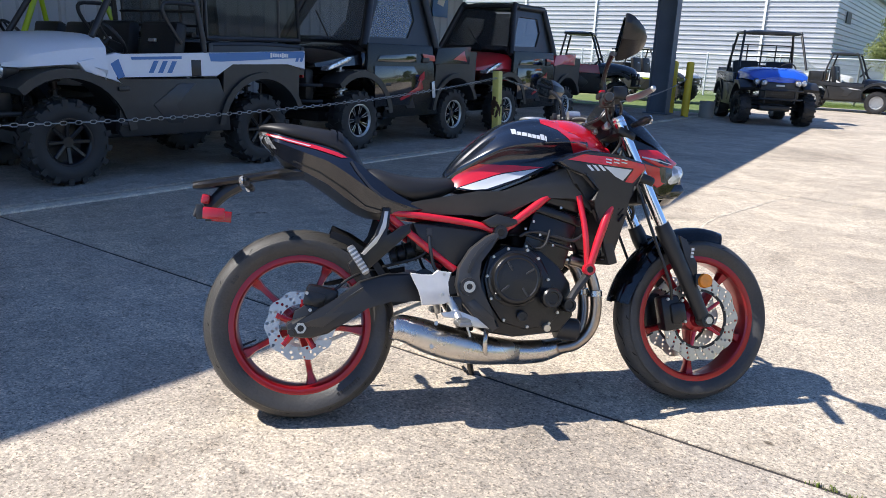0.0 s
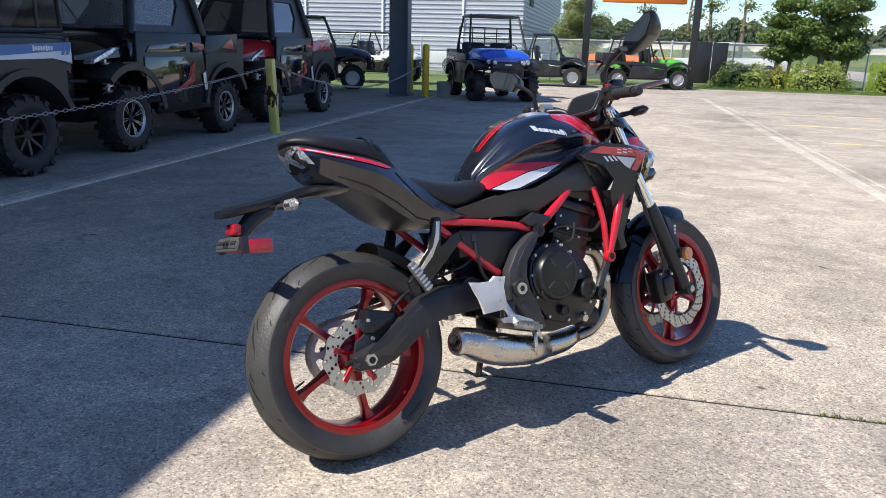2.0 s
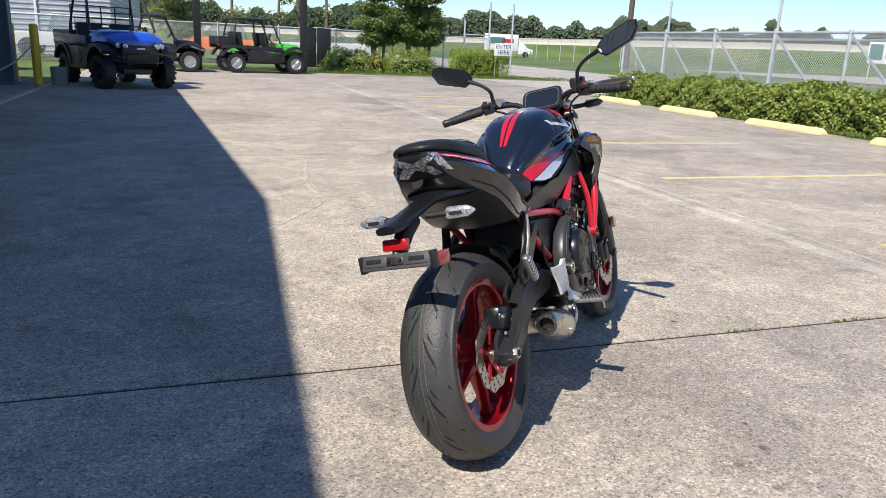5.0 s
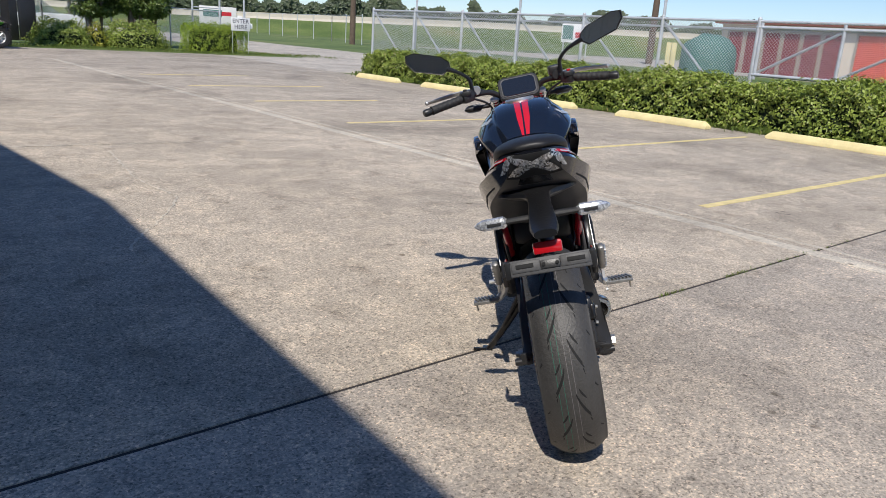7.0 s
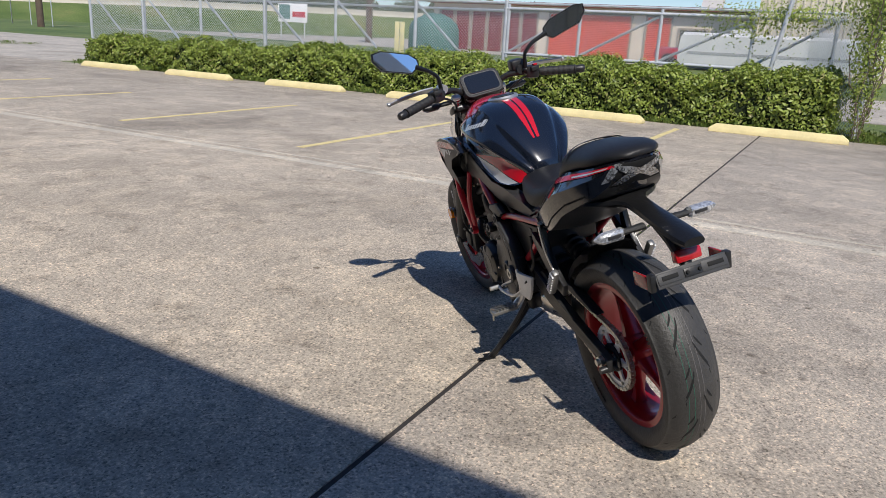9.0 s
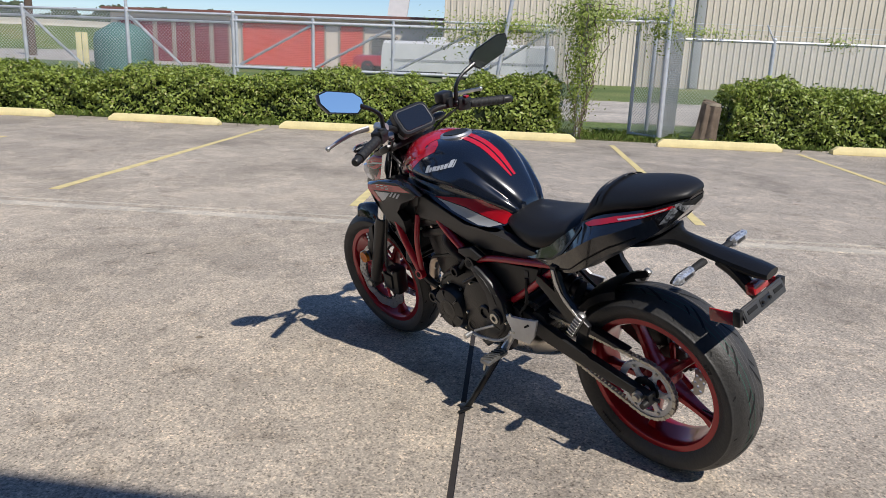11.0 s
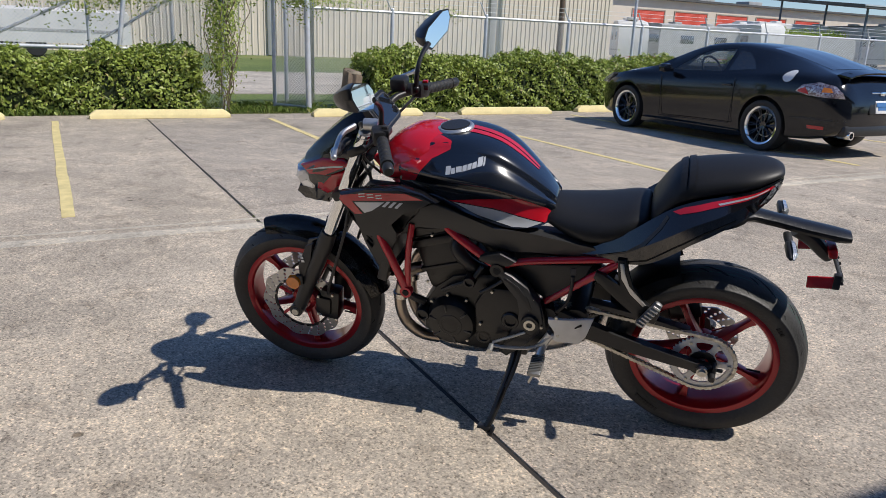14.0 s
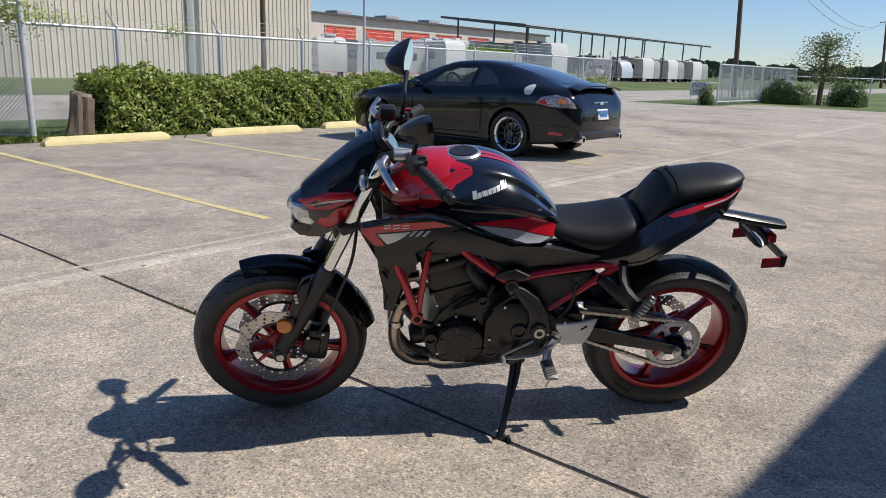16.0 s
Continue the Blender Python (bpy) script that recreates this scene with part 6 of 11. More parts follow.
cyl(bm, (0.49, -0.13, 0.44), (0.49, 0.13, 0.44), 0.03, seg=20)
bpart("cross_tube", bm, MATT_BLACK, arm)
bm = B()
cyl(bm, (0, -0.145, 0.312), (0, 0.145, 0.312), 0.011, seg=16)
cyl(bm, (0, -0.158, 0.312), (0, -0.140, 0.312), 0.018, seg=6)
cyl(bm, (0, 0.122, 0.312), (0, 0.136, 0.312), 0.017, seg=16)
bpart("rear_axle", bm, GOLD_BOLT, arm)
bm = B()
cyl(bm, (0, -0.160, 0.312), (0, -0.154, 0.312), 0.010, seg=16)
bpart("axle_bore", bm, GROOVE, arm)
for s in (1, -1):
    bm = B()
    cyl(bm, (-0.062, s * 0.108, 0.308), (-0.032, s * 0.108, 0.309), 0.006, seg=8)
    box(bm, (-0.036, s * 0.112, 0.310), (0.012, 0.034, 0.040), bev=0.004)
    cyl(bm, (-0.030, s * 0.125, 0.300), (-0.030, s * 0.150, 0.300), 0.012, 0.010, 12)
    bpart("chain_adjuster", bm, MATT_BLACK, arm)

# sprocket, chain, guard
bm = B()
n = 46
out = []
for k in range(n * 4):
    a = 2 * math.pi * k / (n * 4)
    out.append((0.101 if k % 4 in (0, 1) else 0.095, a))
inner = 0.078
A = [[bm.verts.new((r * math.cos(a), y, 0.312 + r * math.sin(a))) for r, a in out] for y in (0.079, 0.086)]
C = [[bm.verts.new((inner * math.cos(a), y, 0.312 + inner * math.sin(a))) for r, a in out] for y in (0.079, 0.086)]
for i in range(n * 4):
    j = (i + 1) % (n * 4)
    bm.faces.new((A[0][i], A[0][j], A[1][j], A[1][i]))
    bm.faces.new((C[0][i], C[0][j], C[1][j], C[1][i]))
    for q in (0, 1):
        bm.faces.new((A[q][i], A[q][j], C[q][j], C[q][i]))
spr = bpart("sprocket", bm, ALU_PALE, rear, "steel rear sprocket", 30)
for k in range(6):
    bm = B()
    plate(bm, [(0.040, -0.016), (0.055, -0.0085), (0.070, -0.0095), (0.081, -0.020), (0.081, 0.020), (0.070, 0.0095), (0.055, 0.0085), (0.040, 0.016)], 0.0795, 0.0855, 0.001)
    bmesh.ops.transform(bm, matrix=Matrix.Translation((0, 0, 0.312)) @ Matrix.Rotation(2 * math.pi * k / 6, 4, "Y"), verts=bm.verts[:])
    bpart("sprocket_arm", bm, ALU_PALE, spr)
bm = B()
lathe(bm, [(0.022, 0.078), (0.045, 0.078), (0.045, 0.09), (0.022, 0.09)], Matrix.Translation((0, 0, 0.312)) @ TO_Y, 28, True)
bpart("sprocket_boss", bm, ENGINE_BLACK, spr)
each_bolt("sprocket_bolt", [(0.082 * math.cos(2 * math.pi * k / 6), 0.086, 0.312 + 0.082 * math.sin(2 * math.pi * k / 6)) for k in range(6)], 0.007, 0.006, 8, (0, 1, 0), GOLD_BOLT, spr)
loop = []
c0, r0, c1, r1 = Vector((0, 0, 0.312)), 0.0995, Vector((0.50, 0, 0.435)), 0.036
d = c1 - c0
base = math.atan2(d.z, d.x)
al = math.acos((r0 - r1) / d.length)
for k in range(60):
    a = base + al + (2 * math.pi - 2 * al) * k / 59
    loop.append(c0 + Vector((math.cos(a), 0, math.sin(a))) * r0)
for k in range(30):
    a = base - al + 2 * al * k / 29
    loop.append(c1 + Vector((math.cos(a), 0, math.sin(a))) * r1)
loop.append(loop[0])
dense = []
for p, q in zip(loop, loop[1:]):
    m = max(1, int((q - p).length / 0.002))
    dense += [p.lerp(q, i / m) for i in range(m)]
V, F, acc, link = [], [], 0.0, 0
for p, q in zip(dense, dense[1:]):
    acc += (q - p).length
    if acc > 0.0137:
        acc = 0
        link += 1
        t = (q - p).normalized()
        u = Vector((-t.z, 0, t.x))
        wy = 0.0085 if link % 2 else 0.0068
        for sgn in (1, -1):
            b = len(V)
            for dx, du in ((-0.0105, -0.004), (-0.0075, -0.0068), (0.0, -0.0045), (0.0075, -0.0068), (0.0105, -0.004), (0.0105, 0.004), (0.0075, 0.0068), (0.0, 0.0045), (-0.0075, 0.0068), (-0.0105, 0.004)):
                for yy in (wy, wy - 0.0022):
                    V.append(tuple(p + t * dx + u * du + Vector((0, 0.0825 + sgn * yy, 0))))
            for i in range(10):
                j = (i + 1) % 10
                F.append((b + 2 * i, b + 2 * j, b + 2 * j + 1, b + 2 * i + 1))
            F += [tuple(b + 2 * i for i in range(10)), tuple(b + 2 * i + 1 for i in range(10))]
        b = len(V)
        for yy in (0.075, 0.09):
            for i in range(6):
                V.append(tuple(p + (t * math.cos(i * 1.0472) + u * math.sin(i * 1.0472)) * 0.0048 + Vector((0, yy, 0))))
        F += [(b + i, b + (i + 1) % 6, b + 6 + (i + 1) % 6, b + 6 + i) for i in range(6)]
ch = raw("drive_chain", V, F, CHAIN_STEEL, bike)
tagged(ch, "steel drive chain")
bm = B()
plate(bm, [(0.05, 0.438), (0.20, 0.470), (0.36, 0.497), (0.36, 0.478), (0.20, 0.450), (0.10, 0.432)], 0.070, 0.100, 0.004)
bpart("chain_guard", bm, MATT_BLACK)

# inner mudguard hugging the rear wheel
bm = B()
rings = []
for k in range(12):
    a = radians(28 + k * 11)
    row = []
    for y, dr in ((-0.085, -0.030), (-0.078, -0.006), (-0.045, 0.010), (0, 0.014), (0.045, 0.010), (0.078, -0.006), (0.085, -0.030)):
        r = 0.330 + dr
        row.append(Vector((r * math.cos(a), y, 0.312 + r * math.sin(a))))
    rings.append(row)
R = ring_loft(bm, rings[:5], False, False)
bmesh.ops.solidify(bm, geom=bm.faces[:], thickness=0.003)
bpart("hugger", bm, MATT_BLACK, None, "black inner mudguard")


# frame tubes
def frame_side(s):
    for pts, r in (([(0.27, s * 0.125, 0.680), (0.42, s * 0.135, 0.662), (0.57, s * 0.14, 0.638), (0.645, s * 0.145, 0.612)], 0.0115), ([(0.645, s * 0.145, 0.612), (0.70, s * 0.145, 0.648), (0.80, s * 0.14, 0.722), (0.90, s * 0.11, 0.80)], 0.0145),
                   ([(0.27, s * 0.125, 0.675), (0.335, s * 0.125, 0.622), (0.46, s * 0.12, 0.520), (0.50, s * 0.12, 0.49)], 0.0125), ([(0.922, s * 0.150, 0.735), (0.937, s * 0.166, 0.62), (0.947, s * 0.160, 0.500)], 0.0105),
                   ([(1.030, s * 0.172, 0.71), (0.992, s * 0.178, 0.62), (0.950, s * 0.162, 0.488)], 0.0140), ([(0.90, s * 0.11, 0.80), (1.0, s * 0.07, 0.86), (1.07, s * 0.03, 0.90)], 0.016)):
        bm = B()
        tube(bm, pts, r, 12)
        bpart("frame_tube", bm, RED_FRAME, None, "red painted steel frame tube")
    for p, r, paint in (((0.645, s * 0.15, 0.612), 0.024, ENGINE_BLACK), ((0.950, s * 0.156, 0.488), 0.021, RED_FRAME)):
        bm = B()
        cyl(bm, p, (p[0], p[1] + s * 0.022, p[2]), r, r * 0.93, 20)
        bs = bpart("frame_boss", bm, paint)
        bm = B()
        cyl(bm, (p[0], p[1] + s * 0.021, p[2]), (p[0], p[1] + s * 0.0245, p[2]), r * 0.55, r * 0.5, 12)
        bpart("boss_recess", bm, GROOVE, bs)
    each_bolt("frame_bolt", [(0.27, s * 0.142, 0.678), (0.332, s * 0.138, 0.625), (0.645, s * 0.168, 0.612)], 0.010, 0.006, 12, (0, s, 0), GOLD_BOLT, None)
    # pivot plate
    bm = B()
    plate(bm, [(0.598, 0.600), (0.648, 0.622), (0.642, 0.590), (0.602, 0.560), (0.570, 0.520), (0.562, 0.470), (0.578, 0.430), (0.602, 0.36), (0.640, 0.30), (0.612, 0.285), (0.560, 0.33), (0.510, 0.39), (0.495, 0.44), (0.505, 0.50), (0.545, 0.56)], s * 0.130, s * 0.174, 0.009)
    pv = bpart("pivot_plate", bm, SATIN_GREY)
    bm = B()
    plate(bm, [(0.612, 0.592), (0.624, 0.590), (0.590, 0.560), (0.556, 0.515), (0.540, 0.480), (0.530, 0.484), (0.545, 0.525), (0.575, 0.565)], s * 0.1735, s * 0.1765, 0.001)
    bpart("plate_rib", bm, MATT_BLACK, pv)
    bm = B()
    plate(bm, [(0.555, 0.395), (0.575, 0.375), (0.625, 0.33), (0.615, 0.322), (0.555, 0.352), (0.53, 0.385)], s * 0.1715, s * 0.1755, 0.0015)
    bpart("plate_rib", bm, SATIN_GREY, pv)
    bm = B()
    cyl(bm, (0.535, s * 0.165, 0.437), (0.535, s * 0.188, 0.437), 0.030, 0.028, 24)
    b1 = bpart("pivot_cap", bm, MATT_BLACK)
    bm = B()
    lathe(bm, [(0.010, 0.0), (0.019, 0.0), (0.019, 0.004), (0.010, 0.004)], Matrix.Translation((0.535, s * 0.188, 0.437)) @ (TO_Y if s > 0 else Matrix.Rotation(radians(90), 4, "X")), 24, True)
    bpart("pivot_ring", bm, GOLD_BOLT, b1)
    # silver heel plate
    bm = B()
    left_shape = [(0.338, 0.488), (0.40, 0.480), (0.44, 0.474), (0.478, 0.470), (0.478, 0.452), (0.452, 0.425), (0.462, 0.395), (0.450, 0.388), (0.378, 0.390), (0.358, 0.42), (0.348, 0.455)]
    plate(bm, left_shape if s > 0 else [(0.342, 0.484), (0.38, 0.478), (0.415, 0.474), (0.430, 0.492), (0.452, 0.484), (0.478, 0.484), (0.462, 0.452), (0.474, 0.392), (0.450, 0.382), (0.380, 0.380), (0.371, 0.430), (0.352, 0.462)], s * 0.172, s * 0.182, 0.003)
    warp(bm, lambda x, y, z: (x, y + s * 0.01 * math.sin((x - 0.34) * 20), z))
    hp = bpart("heel_plate", bm, ALU_PALE, None, "bead blasted aluminium heel plate")
    bm = B()
    box(bm, (0.385, s * 0.186, 0.455), (0.03, 0.004, 0.008), Matrix.Rotation(radians(35), 4, "Y"), 0.002)
    bpart("slot", bm, GROOVE, hp)
    each_bolt("plate_bolt", [(0.452, s * 0.186, 0.478), (0.445, s * 0.186, 0.412)], 0.008, 0.005, 10, (0, s, 0), GOLD_BOLT, hp)
    # rider peg
    bm = B()
    box(bm, (0.50, s * 0.245, 0.325), (0.042, 0.095, 0.014), bev=0.004)
    for k in range(7):
        box(bm, (0.50, s * (0.205 + 0.0125 * k), 0.335), (0.040, 0.006, 0.008), Matrix.Rotation(radians(25), 4, "Z"))
    pg = bpart("foot_peg", bm, PEG_METAL, None, "ribbed dull metal foot peg")
    bm = B()
    tube(bm, [(0.47, s * 0.165, 0.40), (0.49, s * 0.172, 0.36), (0.50, s * 0.20, 0.325)], 0.014, 10)
    part("peg_hanger", bm, ALU, pg)
    bm = B()
    cyl(bm, (0.505, s * 0.285, 0.318), (0.515, s * 0.285, 0.288), 0.004, seg=8)
    part("peg_feeler", bm, GOLD_BOLT, pg)
    # pillion peg bracket, folded peg
    bm = B()
    plate(bm, [(0.258, 0.692), (0.286, 0.690), (0.280, 0.630), (0.262, 0.590), (0.318, 0.632), (0.345, 0.640), (0.352, 0.615), (0.275, 0.548), (0.205, 0.487), (0.160, 0.478), (0.148, 0.515), (0.195, 0.552), (0.238, 0.600), (0.252, 0.640)], s * 0.134, s * 0.152, 0.004)
    pb = bpart("pillion_bracket", bm, ENGINE_BLACK)
    bm = B()
    plate(bm, [(0.266, 0.680), (0.278, 0.680), (0.270, 0.628), (0.240, 0.578), (0.200, 0.540), (0.190, 0.545), (0.246, 0.605), (0.260, 0.645)], s * 0.151, s * 0.1545, 0.001)
    bpart("bright_face", bm, ALU, pb)
    bm = B()
    tilt = Matrix.Rotation(radians(-32), 4, "Y")
    box(bm, (0.180, s * 0.168, 0.525), (0.026, 0.022, 0.105), tilt, 0.008)
    pp = bpart("pillion_peg", bm, PEG_METAL, None, "folded aluminium pillion peg")
    for k in range(7):
        bm = B()
        box(bm, tilt @ Vector((0, 0, -0.04 + 0.013 * k)) + Vector((0.180, s * 0.180, 0.525)), (0.024, 0.006, 0.006), tilt, 0.001)
        bpart("peg_rib", bm, ALU, pp)


both(frame_side)

# engine
eng = None
bm = B()
plate(bm, [(0.56, 0.40), (0.60, 0.52), (0.66, 0.575), (0.74, 0.56), (0.80, 0.55), (0.86, 0.50), (0.90, 0.44), (0.91, 0.33), (0.86, 0.275), (0.70, 0.262), (0.60, 0.28), (0.55, 0.33)], -0.135, 0.135, 0.02)
eng = bpart("engine", bm, ENGINE_BLACK, None, "black twin cylinder engine")
bm = B()
tilt = Matrix.Translation((0.83, 0, 0.60)) @ Matrix.Rotation(radians(18), 4, "Y")
vs = box(bm, (0, 0, 0.0), (0.165, 0.25, 0.20), bev=0.016)
bmesh.ops.transform(bm, matrix=tilt, verts=bm.verts[:])
bpart("cylinder_block", bm, ENGINE_BLACK, eng)
bm = B()
vs = box(bm, (0.0, 0, 0.135), (0.185, 0.285, 0.075), bev=0.022)
box(bm, (0.0, 0, 0.075), (0.178, 0.275, 0.03), bev=0.008)
box(bm, (0.0, 0, -0.02), (0.178, 0.262, 0.012), bev=0.004)
bmesh.ops.transform(bm, matrix=tilt, verts=bm.verts[:])
bpart("cylinder_head", bm, ENGINE_BLACK, eng)
for s in (1, -1):
    each_bolt("head_bolt", [tilt @ Vector((x, s * 0.139, z)) for x, z in ((-0.07, 0.10), (0.0, 0.10), (0.07, 0.10), (-0.07, 0.15), (0.07, 0.15), (-0.075, -0.06), (0.075, -0.06), (0, 0.165))], 0.007, 0.006, 8, (0, s, 0), GOLD_BOLT, eng)
# clutch cover with its bolts
RY = Matrix.Rotation(radians(90), 4, "X")
bm = B()
lathe(bm, [(0.094, 0.0), (0.094, 0.030), (0.090, 0.034), (0.086, 0.035), (0.083, 0.050), (0.078, 0.056), (0.070, 0.058), (0.066, 0.055), (0.03, 0.057), (0.0, 0.058)], Matrix.Translation((0.695, -0.135, 0.459)) @ RY, 48)
cc = bpart("clutch_cover", bm, ENGINE_BLACK, eng, "round black clutch cover")
for a in (30, 120, 215, 300):
    bm = B()
    c = Vector((0.695 + 0.05 * math.cos(radians(a)), -0.192, 0.459 + 0.05 * math.sin(radians(a))))
    box(bm, c, (0.034, 0.006, 0.007), Matrix.Rotation(radians(-a), 4, "Y"), 0.002)
    bpart("cover_rib", bm, SATIN_GREY, eng)
bm = B()
plate(bm, [(0.605, 0.385), (0.590, 0.46), (0.610, 0.535), (0.665, 0.568), (0.74, 0.562), (0.785, 0.53), (0.818, 0.455), (0.845, 0.40), (0.850, 0.34), (0.81, 0.300), (0.73, 0.290), (0.65, 0.315)], -0.160, -0.132, 0.010)
bpart("right_case", bm, ENGINE_BLACK, eng)
rim_pts = [(0.612, 0.395), (0.600, 0.470), (0.622, 0.532), (0.672, 0.558), (0.738, 0.553), (0.775, 0.525), (0.808, 0.455), (0.835, 0.40), (0.840, 0.345), (0.81, 0.310), (0.735, 0.300), (0.655, 0.324)]
each_bolt("case_bolt", [(x, -0.160, z) for x, z in rim_pts], 0.0078, 0.007, 8, (0, -1, 0), GOLD_BOLT, eng)
for r, h, p in ((0.034, 0.036, (0.815, -0.16, 0.395)), (0.024, 0.052, (0.875, -0.14, 0.37)), (0.018, 0.013, (0.715, -0.168, 0.335)), (0.016, 0.015, (0.635, -0.168, 0.405))):
    bm = B()
    lathe(bm, [(r, 0), (r, h * 0.83), (r * 0.85, h), (r * 0.6, h), (r * 0.55, h * 0.85), (0.0, h * 0.85)], Matrix.Translation(p) @ RY, 28)
    bpart("pump_cover", bm, ENGINE_BLACK, eng)
bm = B()
lathe(bm, [(0.0, 0), (0.038, 0.004), (0.040, 0.02), (0.040, 0.075), (0.03, 0.085), (0, 0.086)], Matrix.Translation((0.87, -0.05, 0.285)) @ Matrix.Rotation(radians(100), 4, "Y"), 28)
bpart("oil_filter", bm, MATT_BLACK, eng)
bm = B()
cyl(bm, (0.80, -0.15, 0.300), (0.80, -0.178, 0.295), 0.012, seg=12)
bpart("drain_plug", bm, GOLD_BOLT, eng)
# left covers
bm = B()
lathe(bm, [(0.088, 0.0), (0.088, 0.02), (0.082, 0.03), (0.076, 0.044), (0.06, 0.05), (0.0, 0.052)], Matrix.Translation((0.80, 0.13, 0.385)) @ TO_Y, 44)
bpart("generator_cover", bm, ENGINE_BLACK, eng, "round black generator cover")
bm = B()
plate(bm, [(0.48, 0.40), (0.50, 0.50), (0.58, 0.545), (0.68, 0.54), (0.72, 0.47), (0.72, 0.36), (0.62, 0.30), (0.52, 0.33)], 0.128, 0.165, 0.012)
bpart("sprocket_cover", bm, ENGINE_BLACK, eng)
each_bolt("left_bolt", [(0.80 + 0.094 * math.cos(2 * math.pi * k / 9), 0.14, 0.385 + 0.094 * math.sin(2 * math.pi * k / 9)) for k in range(9)] + [(0.50, 0.166, 0.42), (0.53, 0.166, 0.52), (0.66, 0.166, 0.53), (0.70, 0.166, 0.40), (0.55, 0.166, 0.35)], 0.0075, 0.007, 8, (0, 1, 0), GOLD_BOLT, eng)
bm = B()
tube(bm, [(0.70, 0.10, 0.56), (0.74, 0.13, 0.60), (0.78, 0.14, 0.66), (0.76, 0.10, 0.70)], 0.022, 12)
bpart("intake_duct", bm, MATT_BLACK, eng)
bm = B()
tube(bm, [(0.60, 0.06, 0.60), (0.66, 0.08, 0.64), (0.72, 0.07, 0.70)], 0.03, 12)
bpart("intake_duct", bm, MATT_BLACK, eng)
bm = B()
tube(bm, [(0.60, -0.06, 0.60), (0.66, -0.08, 0.64), (0.72, -0.07, 0.70)], 0.03, 12)
bpart("intake_duct", bm, MATT_BLACK, eng)
bm = B()
tube(bm, [(0.72, -0.13, 0.60), (0.76, -0.145, 0.615), (0.83, -0.148, 0.60), (0.90, -0.147, 0.585), (0.95, -0.14, 0.61)], 0.006, 8)
bpart("hose", bm, MATT_BLACK, eng)
bm = B()
tube(bm, [(0.74, -0.135, 0.585), (0.77, -0.15, 0.56), (0.80, -0.155, 0.57), (0.82, -0.15, 0.62)], 0.0045, 8)
bpart("hose", bm, MATT_BLACK, eng)
bm = B()
tube(bm, [(0.98, -0.12, 0.53), (0.95, -0.15, 0.47), (0.905, -0.165, 0.42), (0.88, -0.17, 0.385)], 0.014, 10)
bpart("hose", bm, MATT_BLACK, eng)
bm = B()
tube(bm, [(0.98, -0.12, 0.53), (1.0, -0.12, 0.545), (1.03, -0.12, 0.555)], 0.014, 10)
bpart("hose", bm, MATT_BLACK, eng)
bm = B()
tube(bm, [(0.83, 0.15, 0.50), (0.79, 0.16, 0.53), (0.73, 0.155, 0.56), (0.70, 0.14, 0.60)], 0.008, 8)
bpart("hose", bm, MATT_BLACK, eng)
bm = B()
tube(bm, [(0.60, 0.15, 0.60), (0.64, 0.155, 0.56), (0.70, 0.165, 0.52)], 0.006, 8)
bpart("hose", bm, MATT_BLACK, eng)
bm = B()
tube(bm, [(0.99, 0.12, 0.50), (0.95, 0.14, 0.46), (0.90, 0.13, 0.43)], 0.014, 10)
bpart("hose", bm, MATT_BLACK, eng)
for p in ((0.735, -0.148, 0.62), (0.785, -0.15, 0.60), (0.83, -0.15, 0.565), (0.765, -0.145, 0.645)):
    bm = B()
    cyl(bm, p, (p[0], p[1], p[2] + 0.008), 0.0042, seg=10)
    bpart("hose_clip", bm, GOLD_BOLT, eng)
for r, h, p in ((0.045, 0.052, (0.80, 0.13, 0.385)), (0.030, 0.046, (0.60, 0.13, 0.43)), (0.024, 0.05, (0.90, 0.12, 0.40)), (0.020, 0.05, (0.735, 0.125, 0.555)), (0.028, 0.03, (0.69, 0.135, 0.345))):
    bm = B()
    lathe(bm, [(r, 0), (r, h * 0.9), (r * 0.88, h), (r * 0.62, h), (r * 0.55, h * 0.86), (0.0, h * 0.86)], Matrix.Translation(p) @ TO_Y, 30)
    bpart("round_cover", bm, ENGINE_BLACK, eng)
for k in range(6):
    a = 2 * math.pi * k / 6 + 0.3
    bm = B()
    box(bm, (0.80 + 0.062 * math.cos(a), 0.1785, 0.385 + 0.062 * math.sin(a)), (0.026, 0.008, 0.007), Matrix.Rotation(-a, 4, "Y"), 0.002)
    bpart("cover_rib", bm, SATIN_GREY, eng)
# belly of the bike and the linkage shock
bm = B()
tube(bm, [(0.30, 0.0, 0.53), (0.44, 0.0, 0.57), (0.52, 0, 0.58)], 0.032, 14)
shock = bpart("rear_shock", bm, MATT_BLACK, None, "black rear shock with coil spring")
for k in range(6):
    bm = B()
    lathe(bm, [(0.034, -0.004), (0.040, 0.0), (0.034, 0.004)], Matrix.Translation((0.32 + 0.03 * k, 0, 0.538 + 0.007 * k)) @ Matrix.Rotation(radians(75), 4, "Y"), 16)
    bpart("spring_turn", bm, MATT_BLACK, shock)
bm = B()
box(bm, (0.49, 0, 0.60), (0.24, 0.20, 0.10), bev=0.02)
bpart("air_box", bm, MATT_BLACK)


